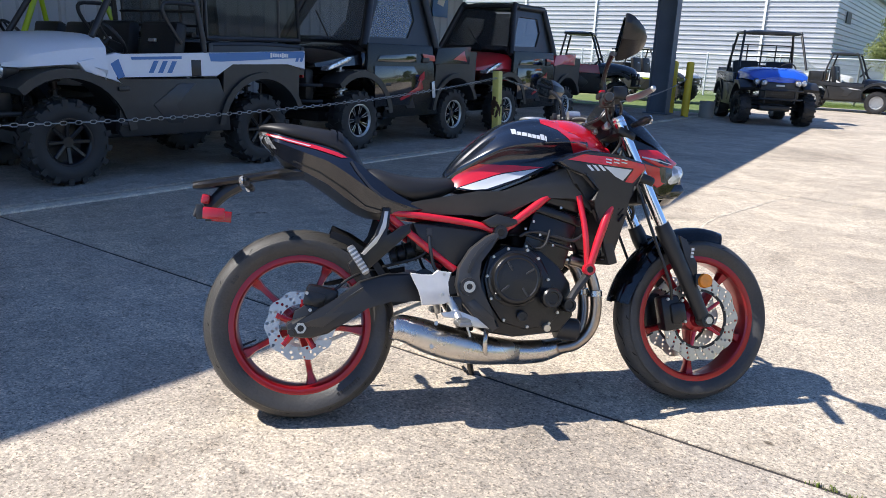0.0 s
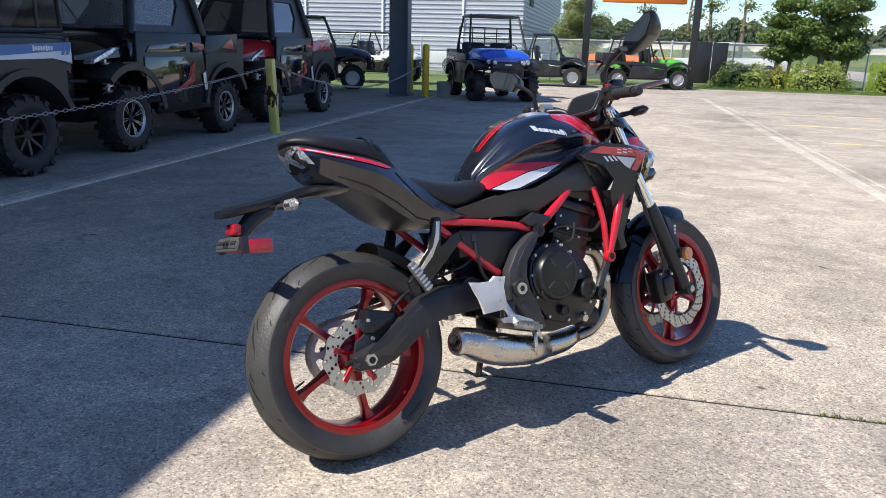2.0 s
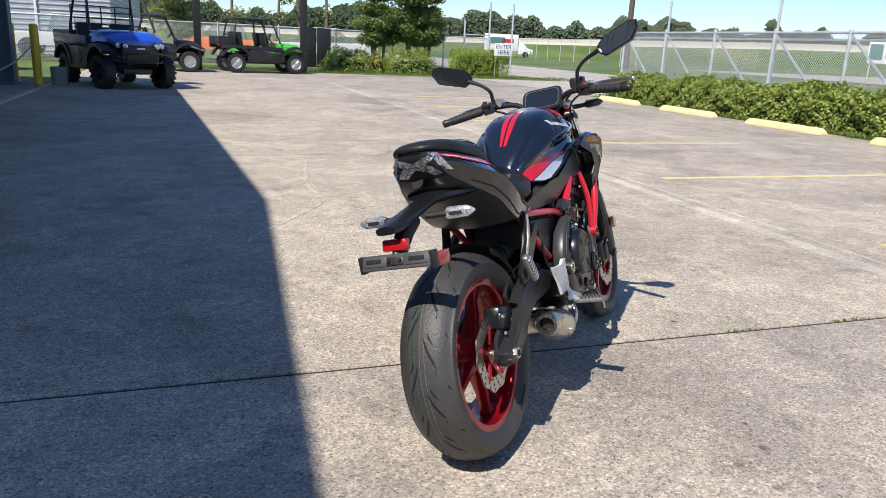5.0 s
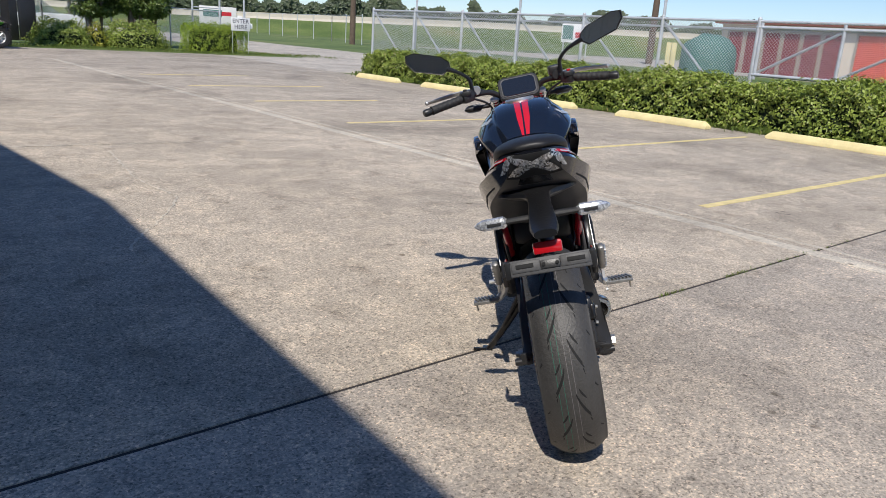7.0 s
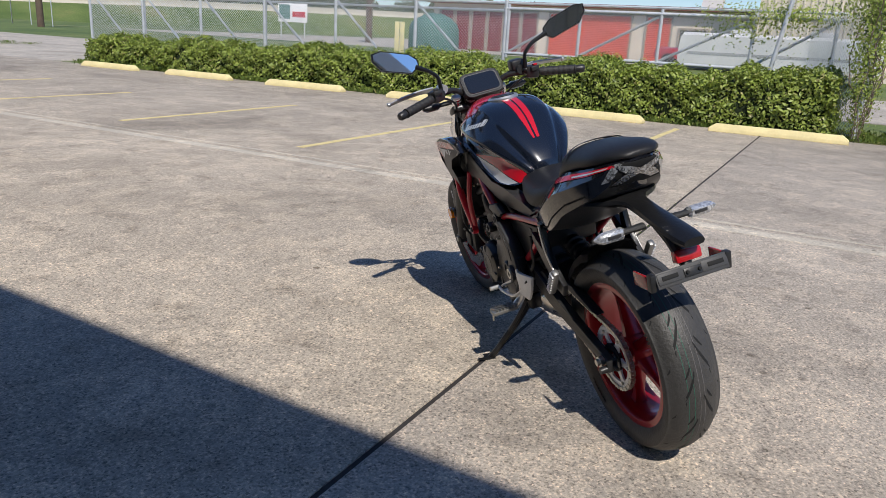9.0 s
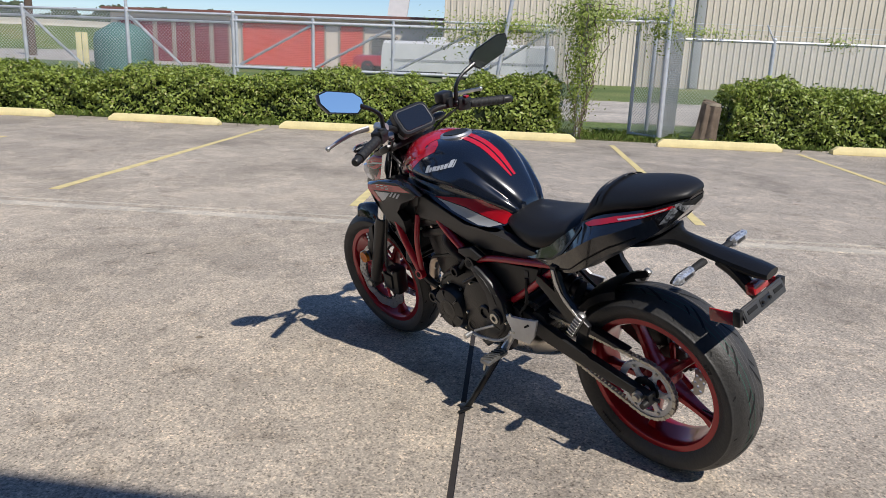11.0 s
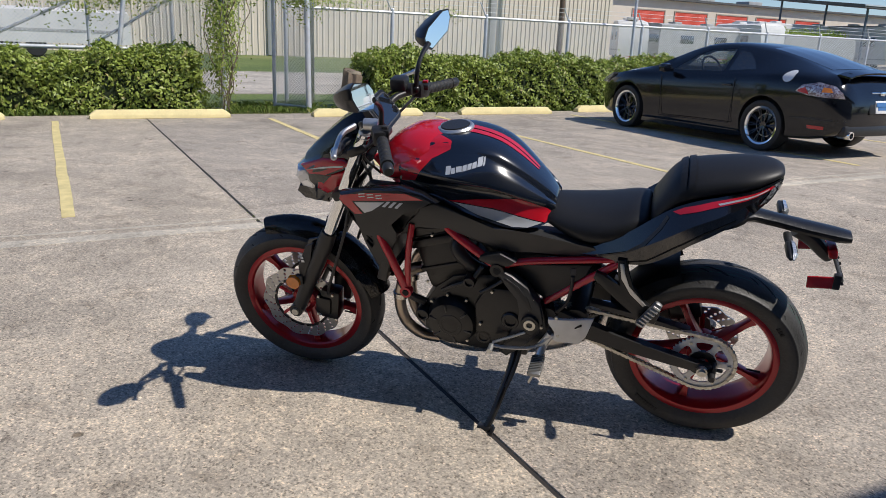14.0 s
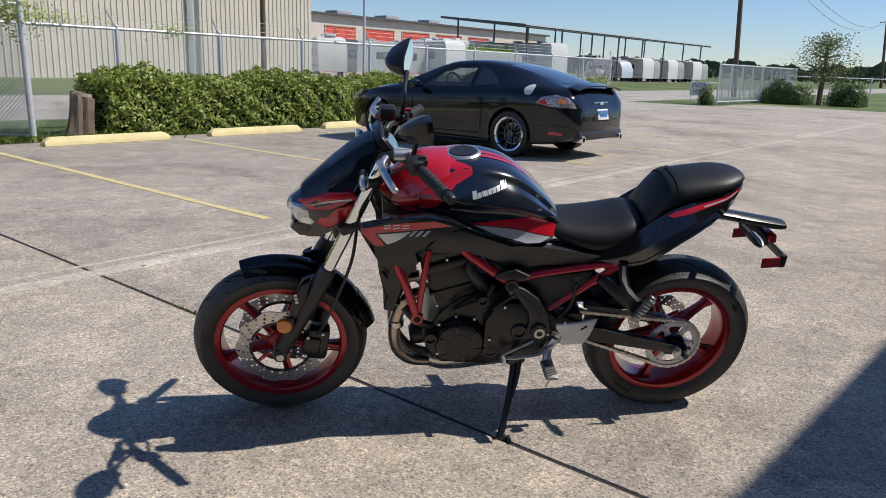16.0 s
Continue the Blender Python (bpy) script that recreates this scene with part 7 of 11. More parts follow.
# side panel under the seat
def side_panel(s):
    bm = B()
    plate(bm, [(0.36, 0.645), (0.62, 0.615), (0.60, 0.575), (0.50, 0.50), (0.45, 0.515), (0.38, 0.595)], s * 0.105, s * 0.125, 0.005)
    sp = bpart("side_panel", bm, MATT_BLACK, None, "matt black frame infill panel")
    bm = B()
    box(bm, (0.415, s * 0.1265, 0.615), (0.018, 0.003, 0.026), bev=0.001)
    bpart("panel_label", bm, PLATE_GREY, sp)
    bm = B()
    tube(bm, [(0.415, s * 0.13, 0.60), (0.418, s * 0.133, 0.55), (0.43, s * 0.13, 0.50), (0.46, s * 0.13, 0.46)], 0.006, 8)
    bpart("cable", bm, MATT_BLACK, sp)


both(side_panel)

# radiator and its side guards
bm = B()
box(bm, (1.015, 0, 0.62), (0.035, 0.30, 0.24), Matrix.Rotation(radians(-14), 4, "Y"), 0.006)
rad = bpart("radiator", bm, MATT_BLACK, None, "black radiator with fine fins")
for k in range(14):
    bm = B()
    box(bm, (1.036 + 0.0, 0, 0.52 + 0.015 * k), (0.012, 0.27, 0.004))
    warp(bm, lambda x, y, z: (x + (z - 0.62) * 0.25, y, z))
    bpart("fin", bm, SATIN_GREY, rad)

# exhaust
for s in (1, -1):
    bm = B()
    tube(bm, [(0.925, s * 0.055, 0.52), (0.975, s * 0.062, 0.500), (1.005, s * 0.062, 0.44), (1.018, s * 0.060, 0.36), (1.004, s * 0.05, 0.278), (0.955, s * 0.035, 0.222), (0.89, s * 0.022, 0.204)], 0.0205, 14)
    bpart("header_pipe", bm, STEEL_BLUED, None, "heat tinted stainless exhaust header")
    bm = B()
    lathe(bm, [(0.022, -0.012), (0.027, -0.01), (0.027, 0.01), (0.022, 0.012)], Matrix.Translation((1.012, s * 0.061, 0.40)), 18)
    bpart("pipe_clamp", bm, STEEL)
bm = B()
tube(bm, [(0.91, 0.0, 0.212), (0.84, 0.0, 0.196), (0.76, -0.008, 0.194), (0.69, -0.02, 0.202)], [0.030, 0.040, 0.042, 0.046], 18)
bpart("collector", bm, STEEL)
bm = B()
rings = []
for x, y, z, ry, rz in ((0.74, -0.016, 0.200, 0.042, 0.040), (0.67, -0.040, 0.206, 0.070, 0.045), (0.58, -0.062, 0.220, 0.088, 0.051), (0.48, -0.082, 0.245, 0.093, 0.057), (0.40, -0.098, 0.272, 0.090, 0.056), (0.35, -0.110, 0.290, 0.080, 0.050), (0.325, -0.126, 0.300, 0.060, 0.045), (0.298, -0.147, 0.305, 0.036, 0.038)):
    ring = []
    for k in range(24):
        a = 2 * math.pi * k / 24
        e = 0.72
        ca, sa = math.cos(a), math.sin(a)
        ring.append(Vector((x, y + ry * math.copysign(abs(ca) ** e, ca), z + rz * math.copysign(abs(sa) ** e, sa))))
    rings.append(ring)
cols = [catmull([r[i] for r in rings], 3) for i in range(24)]
ring_loft(bm, [[cols[i][k] for i in range(24)] for k in range(len(cols[0]))], cap=False)
muf = bpart("silencer", bm, STEEL, None, "brushed stainless under-engine silencer", 40)
bm = B()
lathe(bm, [(0.040, 0.002), (0.036, 0.012), (0.026, 0.012), (0.024, -0.03), (0.0, -0.03)], Matrix.Translation((0.298, -0.147, 0.303)) @ Matrix.Rotation(radians(-84), 4, "Y") @ Matrix.Rotation(radians(6), 4, "X"), 28)
bpart("tail_pipe", bm, STEEL, muf, "dark hollow steel tail pipe")
bm = B()
lathe(bm, [(0.0, 0), (0.024, 0)], Matrix.Translation((0.315, -0.146, 0.303)) @ Matrix.Rotation(radians(-84), 4, "Y"), 20)
bpart("pipe_bore", bm, GROOVE, muf)
each_bolt("silencer_bolt", [(0.425, -0.190, 0.322), (0.41, -0.186, 0.248)], 0.010, 0.006, 12, (0, -1, 0.1), GOLD_BOLT, muf)
bm = B()
for z in (0.0,):
    tube(bm, [(0.62, -0.045, 0.19), (0.60, -0.13, 0.205), (0.595, -0.152, 0.255), (0.605, -0.135, 0.30)], 0.008, 8)
bpart("silencer_strap", bm, STEEL, muf)
bm = B()
plate(bm, [(0.44, 0.355), (0.50, 0.36), (0.56, 0.335), (0.60, 0.30), (0.55, 0.305), (0.50, 0.335), (0.45, 0.34)], -0.19, -0.182, 0.002)
bpart("brake_pedal", bm, ALU, None, "bare aluminium brake pedal")
bm = B()
tube(bm, [(0.46, 0.17, 0.40), (0.52, 0.19, 0.355), (0.60, 0.20, 0.345), (0.655, 0.20, 0.345)], 0.006, 8)
cyl(bm, (0.655, 0.20, 0.345), (0.655, 0.235, 0.345), 0.009, seg=10)
tube(bm, [(0.655, 0.185, 0.345), (0.60, 0.185, 0.375), (0.55, 0.18, 0.40)], 0.005, 8)
bpart("gear_lever", bm, ALU, None, "bare aluminium gear lever")
bm = B()
box(bm, (0.49, -0.16, 0.375), (0.05, 0.03, 0.06), bev=0.01)
bpart("brake_switch", bm, MATT_BLACK)

# side stand
bm = B()
tube(bm, [(0.585, 0.10, 0.30), (0.60, 0.16, 0.22), (0.635, 0.255, 0.105), (0.652, 0.288, 0.068)], [0.016, 0.014, 0.012, 0.012], 10)
ss = bpart("side_stand", bm, ENGINE_BLACK, None, "black side stand, folded out")
bm = B()
foot_m = Matrix.Translation((0.655, 0.292, 0.0705)) @ Matrix.Rotation(radians(13), 4, "X")
box(bm, (0, 0, 0), (0.055, 0.042, 0.008), bev=0.003)
box(bm, (-0.03, 0.03, 0.01), (0.012, 0.05, 0.008), bev=0.003)
bmesh.ops.transform(bm, matrix=foot_m, verts=bm.verts[:])
bpart("stand_foot", bm, ENGINE_BLACK, ss)
bm = B()
tube(bm, [(0.57, 0.13, 0.30), (0.585, 0.17, 0.235), (0.605, 0.205, 0.18)], 0.007, 8)
bpart("stand_spring", bm, MATT_BLACK, ss)
bm = B()
box(bm, (0.58, 0.10, 0.29), (0.06, 0.05, 0.06), bev=0.01)
bpart("stand_mount", bm, ENGINE_BLACK, ss)


# ---- bodywork ----
def decal(name, polygon, target, axis, sign, material, parent, off=0.0012, step=0.012, label="", reach=0.6):
    """A sticker: a flat outline laid on the surface of target. axis y: outline in (x, z), from the side; axis z: outline in (x, y), from above; axis x: outline in (y, z), from behind."""
    dg = bpy.context.evaluated_depsgraph_get()
    tree = BVHTree.FromObject(target, dg)
    bm = B()
    vs = [bm.verts.new((a, b, 0)) for a, b in polygon]
    bm.faces.new(vs)
    xs, ys = [p[0] for p in polygon], [p[1] for p in polygon]
    for ax, lo, hi in ((0, min(xs), max(xs)), (1, min(ys), max(ys))):
        t = lo + step
        while t < hi - step * 0.3:
            co, no = [0, 0, 0], [0, 0, 0]
            co[ax], no[ax] = t, 1
            bmesh.ops.bisect_plane(bm, geom=bm.verts[:] + bm.edges[:] + bm.faces[:], plane_co=co, plane_no=no)
            t += step
    dead = []
    for v in bm.verts:
        a, b = v.co.x, v.co.y
        o, d, far = {"y": (Vector((a, sign * reach, b)), Vector((0, -sign, 0)), reach + 0.3), "z": (Vector((a, b, 2)), Vector((0, 0, -1)), 1.6), "x": (Vector((-reach, a, b)), Vector((1, 0, 0)), 2 * reach)}[axis]
        hit, nrm, _, _ = tree.ray_cast(o, d, far)
        if hit is None:
            dead.append(v)
        else:
            v.co = hit - d * off
    bmesh.ops.delete(bm, geom=dead, context="VERTS")
    return part(name, bm, material, parent, label, 60)


def dense(half, n=3):
    """A half outline with rounded run between its points."""
    return [(v.x, v.y) for v in catmull([(y, z, 0) for y, z in half], n)]


# crown height, half width and height of the bulge, recess below it, foot of the flared side
TANK = []
for x, top, w, zm, wr, zr, wf, zf in ((0.487, 0.822, 0.066, 0.796, 0.064, 0.785, 0.072, 0.772), (0.515, 0.858, 0.090, 0.820, 0.086, 0.800, 0.100, 0.756), (0.555, 0.898, 0.116, 0.842, 0.104, 0.818, 0.118, 0.750), (0.61, 0.946, 0.146, 0.872, 0.118, 0.842, 0.133, 0.750),
                                      (0.67, 0.983, 0.167, 0.896, 0.126, 0.858, 0.142, 0.768), (0.75, 1.004, 0.178, 0.908, 0.132, 0.864, 0.148, 0.798), (0.83, 1.006, 0.174, 0.914, 0.138, 0.874, 0.150, 0.832), (0.90, 0.992, 0.160, 0.916, 0.138, 0.882, 0.146, 0.848), (0.96, 0.966, 0.134, 0.908, 0.126, 0.890, 0.130, 0.862)):
    TANK.append((x, dense([(0, top), (w * 0.36, top - 0.002), (w * 0.58, top - 0.012), (w * 0.68, top - 0.030), (w * 0.84, zm + (top - zm) * 0.42), (w * 0.985, zm + 0.008), (w, zm), (w * 0.985, zm - 0.008), (wr, zr), (wr + (wf - wr) * 0.4, zr - (zr - zf) * 0.35), (wf, zf + (zr - zf) * 0.18), (wf, zf), (0, zf)])))
FRONT = [(x, dense(h)) for x, h in ((0.835, [(0, 1.006), (.05, 1.004), (.080, .994), (.098, .980), (.085, .966), (.05, .96), (0, .96)]), (0.885, [(0, 1.010), (.062, 1.004), (.106, .984), (.130, .952), (.128, .922), (.07, .915), (0, .915)]),
         (0.945, [(0, 1.004), (.058, .998), (.100, .972), (.130, .930), (.132, .893), (.08, .87), (0, .87)]), (1.0, [(0, .978), (.050, .973), (.088, .949), (.114, .912), (.122, .88), (.08, .85), (0, .85)]), (1.04, [(0, .942), (.04, .939), (.070, .922), (.09, .898), (.092, .872), (.06, .86), (0, .86)]))]


bm = B()
body(bm, TANK, 4)
tank = bpart("fuel_tank", bm, BLUE_BLACK, None, "gloss pearl black fuel tank with red stripes", 42)
bm = B()
body(bm, FRONT, 3)
tank_front = bpart("tank_cover", bm, RED_PAINT, None, "gloss red front tank cover", 40)
bpy.context.view_layer.update()


def tank_marks(s):
    decal("red_stripe", [(0.489, 0.780), (0.510, 0.803), (0.554, 0.829), (0.582, 0.840), (0.70, 0.836), (0.80, 0.829), (0.66, 0.810), (0.632, 0.802), (0.512, 0.762)], tank, "y", s, RED_PAINT, tank, label="red stripe")
    decal("silver_stripe", [(0.520, 0.762), (0.635, 0.800), (0.665, 0.807), (0.785, 0.825), (0.715, 0.793), (0.605, 0.756), (0.56, 0.753)], tank, "y", s, SILVER_PAINT, tank, label="silver stripe")
    decal("front_panel", [(0.797, 0.990), (0.799, 0.981), (0.850, 0.957), (0.880, 0.925), (0.908, 0.880), (0.962, 0.872), (0.964, 0.952), (0.90, 0.989), (0.85, 0.997)], tank, "y", s, RED_PAINT, tank, 0.0012, 0.012, "red front panel")
    sizes = [(0.0145, 0.0205), (0.0115, 0.0135), (0.0165, 0.0135), (0.0115, 0.0135), (0.0110, 0.0135), (0.0115, 0.0135), (0.0130, 0.0205), (0.0045, 0.0190)]
    x0, lift = 0.690, 0.010 if s > 0 else 0.0
    for w, h in (sizes if s < 0 else sizes[::-1]):
        z0 = 0.939 + lift - 0.24 * (x0 - 0.690)
        decal("lettering_block", [(x0, z0), (x0 + w, z0 - 0.003), (x0 + w + 0.002, z0 - 0.003 + h), (x0 + 0.002, z0 + h)], tank, "y", s, SILVER_PAINT, tank, 0.002, 0.004)
        x0 += w + 0.0022


both(tank_marks)
for y0, y1 in ((-0.030, -0.005), (0.002, 0.027)):
    decal("top_stripe", [(0.55, y0 * 0.55 + 0.004), (0.62, y0 * 0.85), (0.765, y0), (0.765, y1), (0.62, y1 * 0.8), (0.55, y1 * 0.45)], tank, "z", 1, RED_PAINT, tank, 0.0015, 0.02, "red stripe")
decal("red_top", [(0.862, 0.050), (0.800, 0.096), (0.798, 0.110), (0.875, 0.118), (0.875, -0.118), (0.798, -0.110), (0.800, -0.096), (0.862, -0.050)], tank, "z", 1, RED_PAINT, tank, 0.0012, 0.015, "red panel round the filler cap")
# filler cap
bm = B()
cm = Matrix.Translation((0.815, 0, 1.003)) @ Matrix.Rotation(radians(5), 4, "Y")
lathe(bm, [(0.044, 0.004), (0.046, 0.010), (0.053, 0.010), (0.058, 0.004), (0.058, -0.006)], cm, 36)
cap = bpart("filler_cap", bm, ALU, None, "aluminium fuel filler cap")
bm = B()
cyl(bm, cm @ Vector((0, 0, -0.004)), cm @ Vector((0, 0, 0.0125)), 0.0455, 0.043, 28)
bpart("cap_lid", bm, MATT_BLACK, cap)

# matt lower tank cover
def lower_cover(s):
    bm = B()
    plate(bm, [(0.28, 0.690), (0.36, 0.712), (0.48, 0.732), (0.57, 0.733), (0.66, 0.750), (0.75, 0.783), (0.90, 0.845), (1.01, 0.845), (1.055, 0.775), (1.06, 0.70), (1.02, 0.655), (0.97, 0.70), (0.90, 0.712), (0.82, 0.742), (0.76, 0.715), (0.69, 0.672), (0.645, 0.662), (0.60, 0.678), (0.55, 0.670), (0.42, 0.672), (0.33, 0.672)], s * 0.105, s * 0.146, 0.014)
    warp(bm, lambda x, y, z: (x, y + s * (0.012 * math.sin(min(1, max(0, (x - 0.45) / 0.45)) * math.pi * 0.5) - 0.02 * max(0, 0.76 - z) / 0.1), z))
    lc = bpart("lower_tank_cover", bm, SATIN_GREY, None, "satin dark grey lower tank cover")
    # black wedge at the frame joint
    bm = B()
    plate(bm, [(0.585, 0.648), (0.635, 0.672), (0.70, 0.655), (0.705, 0.64), (0.66, 0.625), (0.61, 0.628)], s * 0.14, s * 0.168, 0.006)
    bpart("knee_pad", bm, MATT_BLACK, lc)
    # shroud
    bm = B()
    plate(bm, [(0.815, 0.842), (0.865, 0.868), (0.935, 0.884), (1.04, 0.868), (1.136, 0.844), (1.143, 0.824), (1.096, 0.768), (1.085, 0.72), (1.078, 0.66), (1.050, 0.52), (1.005, 0.530), (1.010, 0.63), (0.975, 0.692), (0.945, 0.718), (0.985, 0.752), (0.93, 0.808), (0.87, 0.822)], s * 0.166, s * 0.203, 0.010)
    warp(bm, lambda x, y, z: (x, y + s * (0.010 * math.sin((x - 0.8) * 9) - 0.30 * max(0, 0.78 - z)), z))
    sh = bpart("radiator_shroud", bm, GLOSS_BLACK, None, "gloss black shroud with red and silver panels")
    sh.data.materials.append(MATT_BLACK)
    for f in sh.data.polygons:
        f.material_index = 1 if f.center.z < 0.79 else 0
    bpy.context.view_layer.update()
    decal("red_panel", [(0.862, 0.850), (0.915, 0.868), (1.03, 0.858), (1.132, 0.838), (1.095, 0.823), (0.953, 0.838)], sh, "y", s, RED_PAINT, sh, 0.0015, 0.02, "red panel")
    decal("red_tip", [(1.130, 0.838), (1.137, 0.824), (1.092, 0.775), (1.064, 0.779), (1.094, 0.824)], sh, "y", s, RED_PAINT, sh, 0.0015, 0.02, "red panel tip")
    decal("silver_panel", [(0.985, 0.830), (1.087, 0.819), (1.057, 0.783), (1.03, 0.795)], sh, "y", s, SILVER_PAINT, sh, 0.0015, 0.02, "silver panel")
    for k in range(3):
        decal("silver_tick", [(0.925 + 0.02 * k, 0.834), (0.937 + 0.02 * k, 0.833), (0.954 + 0.02 * k, 0.815), (0.944 + 0.02 * k, 0.814)], sh, "y", s, SILVER_PAINT, sh, 0.0015, 0.02)
    for x0, x1 in ((0.965, 0.980), (0.992, 1.012), (1.019, 1.040), (1.047, 1.068)):
        for za, zb in ((0.0, 0.0035), (0.010, 0.0135)):
            decal("number_block", [(x0, 0.842 + za), (x1, 0.838 + za), (x1 + 0.001, 0.838 + zb), (x0 + 0.001, 0.842 + zb)], sh, "y", s, SILVER_PAINT if x0 > 0.985 else LENS_RED, sh, 0.0025, 0.03)
    each_bolt("guard_bolt", [(1.052, s * 0.154, 0.672), (1.035, s * 0.118, 0.548), (1.0, s * 0.170, 0.708)], 0.006, 0.004, 8, (0, s, 0), ENGINE_BLACK, sh)
    for q in range(3):
        bm = B()
        box(bm, (1.06 - 0.002 * q, s * 0.178, 0.66 + 0.02 * q), (0.03, 0.012, 0.005), Matrix.Rotation(radians(-55), 4, "Y"), 0.001)
        bpart("shroud_vent", bm, GROOVE, sh)


both(lower_cover)
# ducts that fill the shrouds behind
for s in (1, -1):
    bm = B()
    plate(bm, [(0.86, 0.845), (1.07, 0.85), (1.06, 0.70), (1.03, 0.60), (0.97, 0.70), (0.90, 0.77)], s * 0.09, s * 0.168, 0.01)
    warp(bm, lambda x, y, z: (x, y - math.copysign(0.22 * max(0, 0.80 - z), y) * (abs(y) > 0.12), z))
    bpart("shroud_duct", bm, MATT_BLACK)

# seats
SEAT = [(0.205, [(0, .828), (.06, .826), (.092, .815), (.102, .797), (.098, .778), (.06, .77), (0, .77)]), (0.25, [(0, .830), (.075, .826), (.115, .808), (.126, .782), (.120, .764), (.08, .755), (0, .755)]), (0.31, [(0, .814), (.08, .810), (.126, .790), (.140, .758), (.134, .732), (.09, .725), (0, .725)]),
        (0.375, [(0, .804), (.078, .801), (.124, .782), (.140, .748), (.134, .718), (.09, .71), (0, .71)]), (0.44, [(0, .802), (.065, .799), (.105, .784), (.124, .760), (.120, .730), (.08, .722), (0, .722)]), (0.495, [(0, .805), (.05, .802), (.085, .789), (.102, .772), (.10, .752), (.07, .745), (0, .745)]), (0.53, [(0, .798), (.035, .796), (.062, .786), (.078, .774), (.074, .764), (.05, .76), (0, .76)])]
bm = B()
body(bm, SEAT, 2)
subsurf(bpart("rider_seat", bm, SEAT_MAT, None, "black vinyl rider seat", 180), 1)
PILL = [(-0.134, [(0, .962), (.016, .961), (.030, .957), (.034, .952), (.030, .948), (.016, .947), (0, .947)]), (-0.110, [(0, .972), (.036, .970), (.060, .962), (.066, .952), (.060, .944), (.035, .94), (0, .94)]), (-0.05, [(0, .974), (.058, .971), (.094, .957), (.104, .938), (.098, .925), (.07, .92), (0, .92)]), (0.03, [(0, .965), (.06, .962), (.098, .945), (.110, .920), (.106, .905), (.08, .90), (0, .90)]),
        (0.10, [(0, .955), (.06, .951), (.098, .932), (.112, .903), (.110, .885), (.09, .875), (0, .875)]), (0.145, [(0, .938), (.06, .934), (.096, .912), (.110, .882), (.110, .862), (.09, .85), (0, .85)]), (0.182, [(0, .893), (.055, .887), (.090, .862), (.106, .835), (.106, .815), (.09, .80), (0, .80)]), (0.212, [(0, .838), (.05, .833), (.083, .817), (.098, .80), (.098, .785), (.08, .775), (0, .775)])]
bm = B()
body(bm, PILL, 2)
pill = subsurf(bpart("pillion_seat", bm, SEAT_MAT, None, "black vinyl pillion seat with a strap", 180), 1)
bpy.context.view_layer.update()
for x in (0.100, 0.122):
    decal("seat_strap", [(x, -0.110), (x, 0.110), (x + 0.017, 0.110), (x + 0.017, -0.110)], pill, "z", 1, SEAT_MAT, pill, 0.006, 0.006)

# tail cowl: a keeled shell that narrows to the lamp
TAIL = [(-0.130, [(0, .946), (.015, .946), (.028, .944), (.032, .939), (.028, .933), (.015, .931), (0, .930)]), (-0.110, [(0, .943), (.03, .943), (.058, .941), (.063, .922), (.058, .901), (.03, .897), (0, .896)]), (-0.082, [(0, .935), (.04, .935), (.080, .934), (.088, .906), (.080, .870), (.04, .866), (0, .865)]), (-0.05, [(0, .924), (.06, .924), (.096, .923), (.114, .892), (.100, .843), (.055, .832), (0, .828)]), (0.03, [(0, .90), (.07, .90), (.108, .902), (.150, .858), (.132, .796), (.07, .784), (0, .778)]),
        (0.09, [(0, .88), (.08, .88), (.114, .886), (.166, .834), (.146, .762), (.08, .745), (0, .738)]), (0.15, [(0, .84), (.08, .84), (.118, .859), (.170, .796), (.148, .716), (.08, .700), (0, .694)]), (0.205, [(0, .80), (.08, .80), (.122, .820), (.164, .758), (.145, .684), (.08, .672), (0, .666)]), (0.25, [(0, .76), (.08, .76), (.126, .784), (.156, .732), (.141, .674), (.08, .664), (0, .658)]), (0.30, [(0, .72), (.08, .72), (.128, .750), (.148, .712), (.136, .672), (.08, .664), (0, .658)]), (0.37, [(0, .69), (.08, .69), (.126, .708), (.138, .690), (.126, .672), (.08, .664), (0, .66)]), (0.44, [(0, .685), (.08, .685), (.112, .692), (.122, .682), (.114, .672), (.08, .668), (0, .666)])]
bm = B()
body(bm, TAIL, 3)
tail_cowl = bpart("tail_cowl", bm, [GLOSS_BLACK, SATIN_GREY], None, "gloss black keeled tail cowl with red lines", 24)
for f in tail_cowl.data.polygons:
    f.material_index = 1 if f.normal.z < -0.62 else 0
bpy.context.view_layer.update()


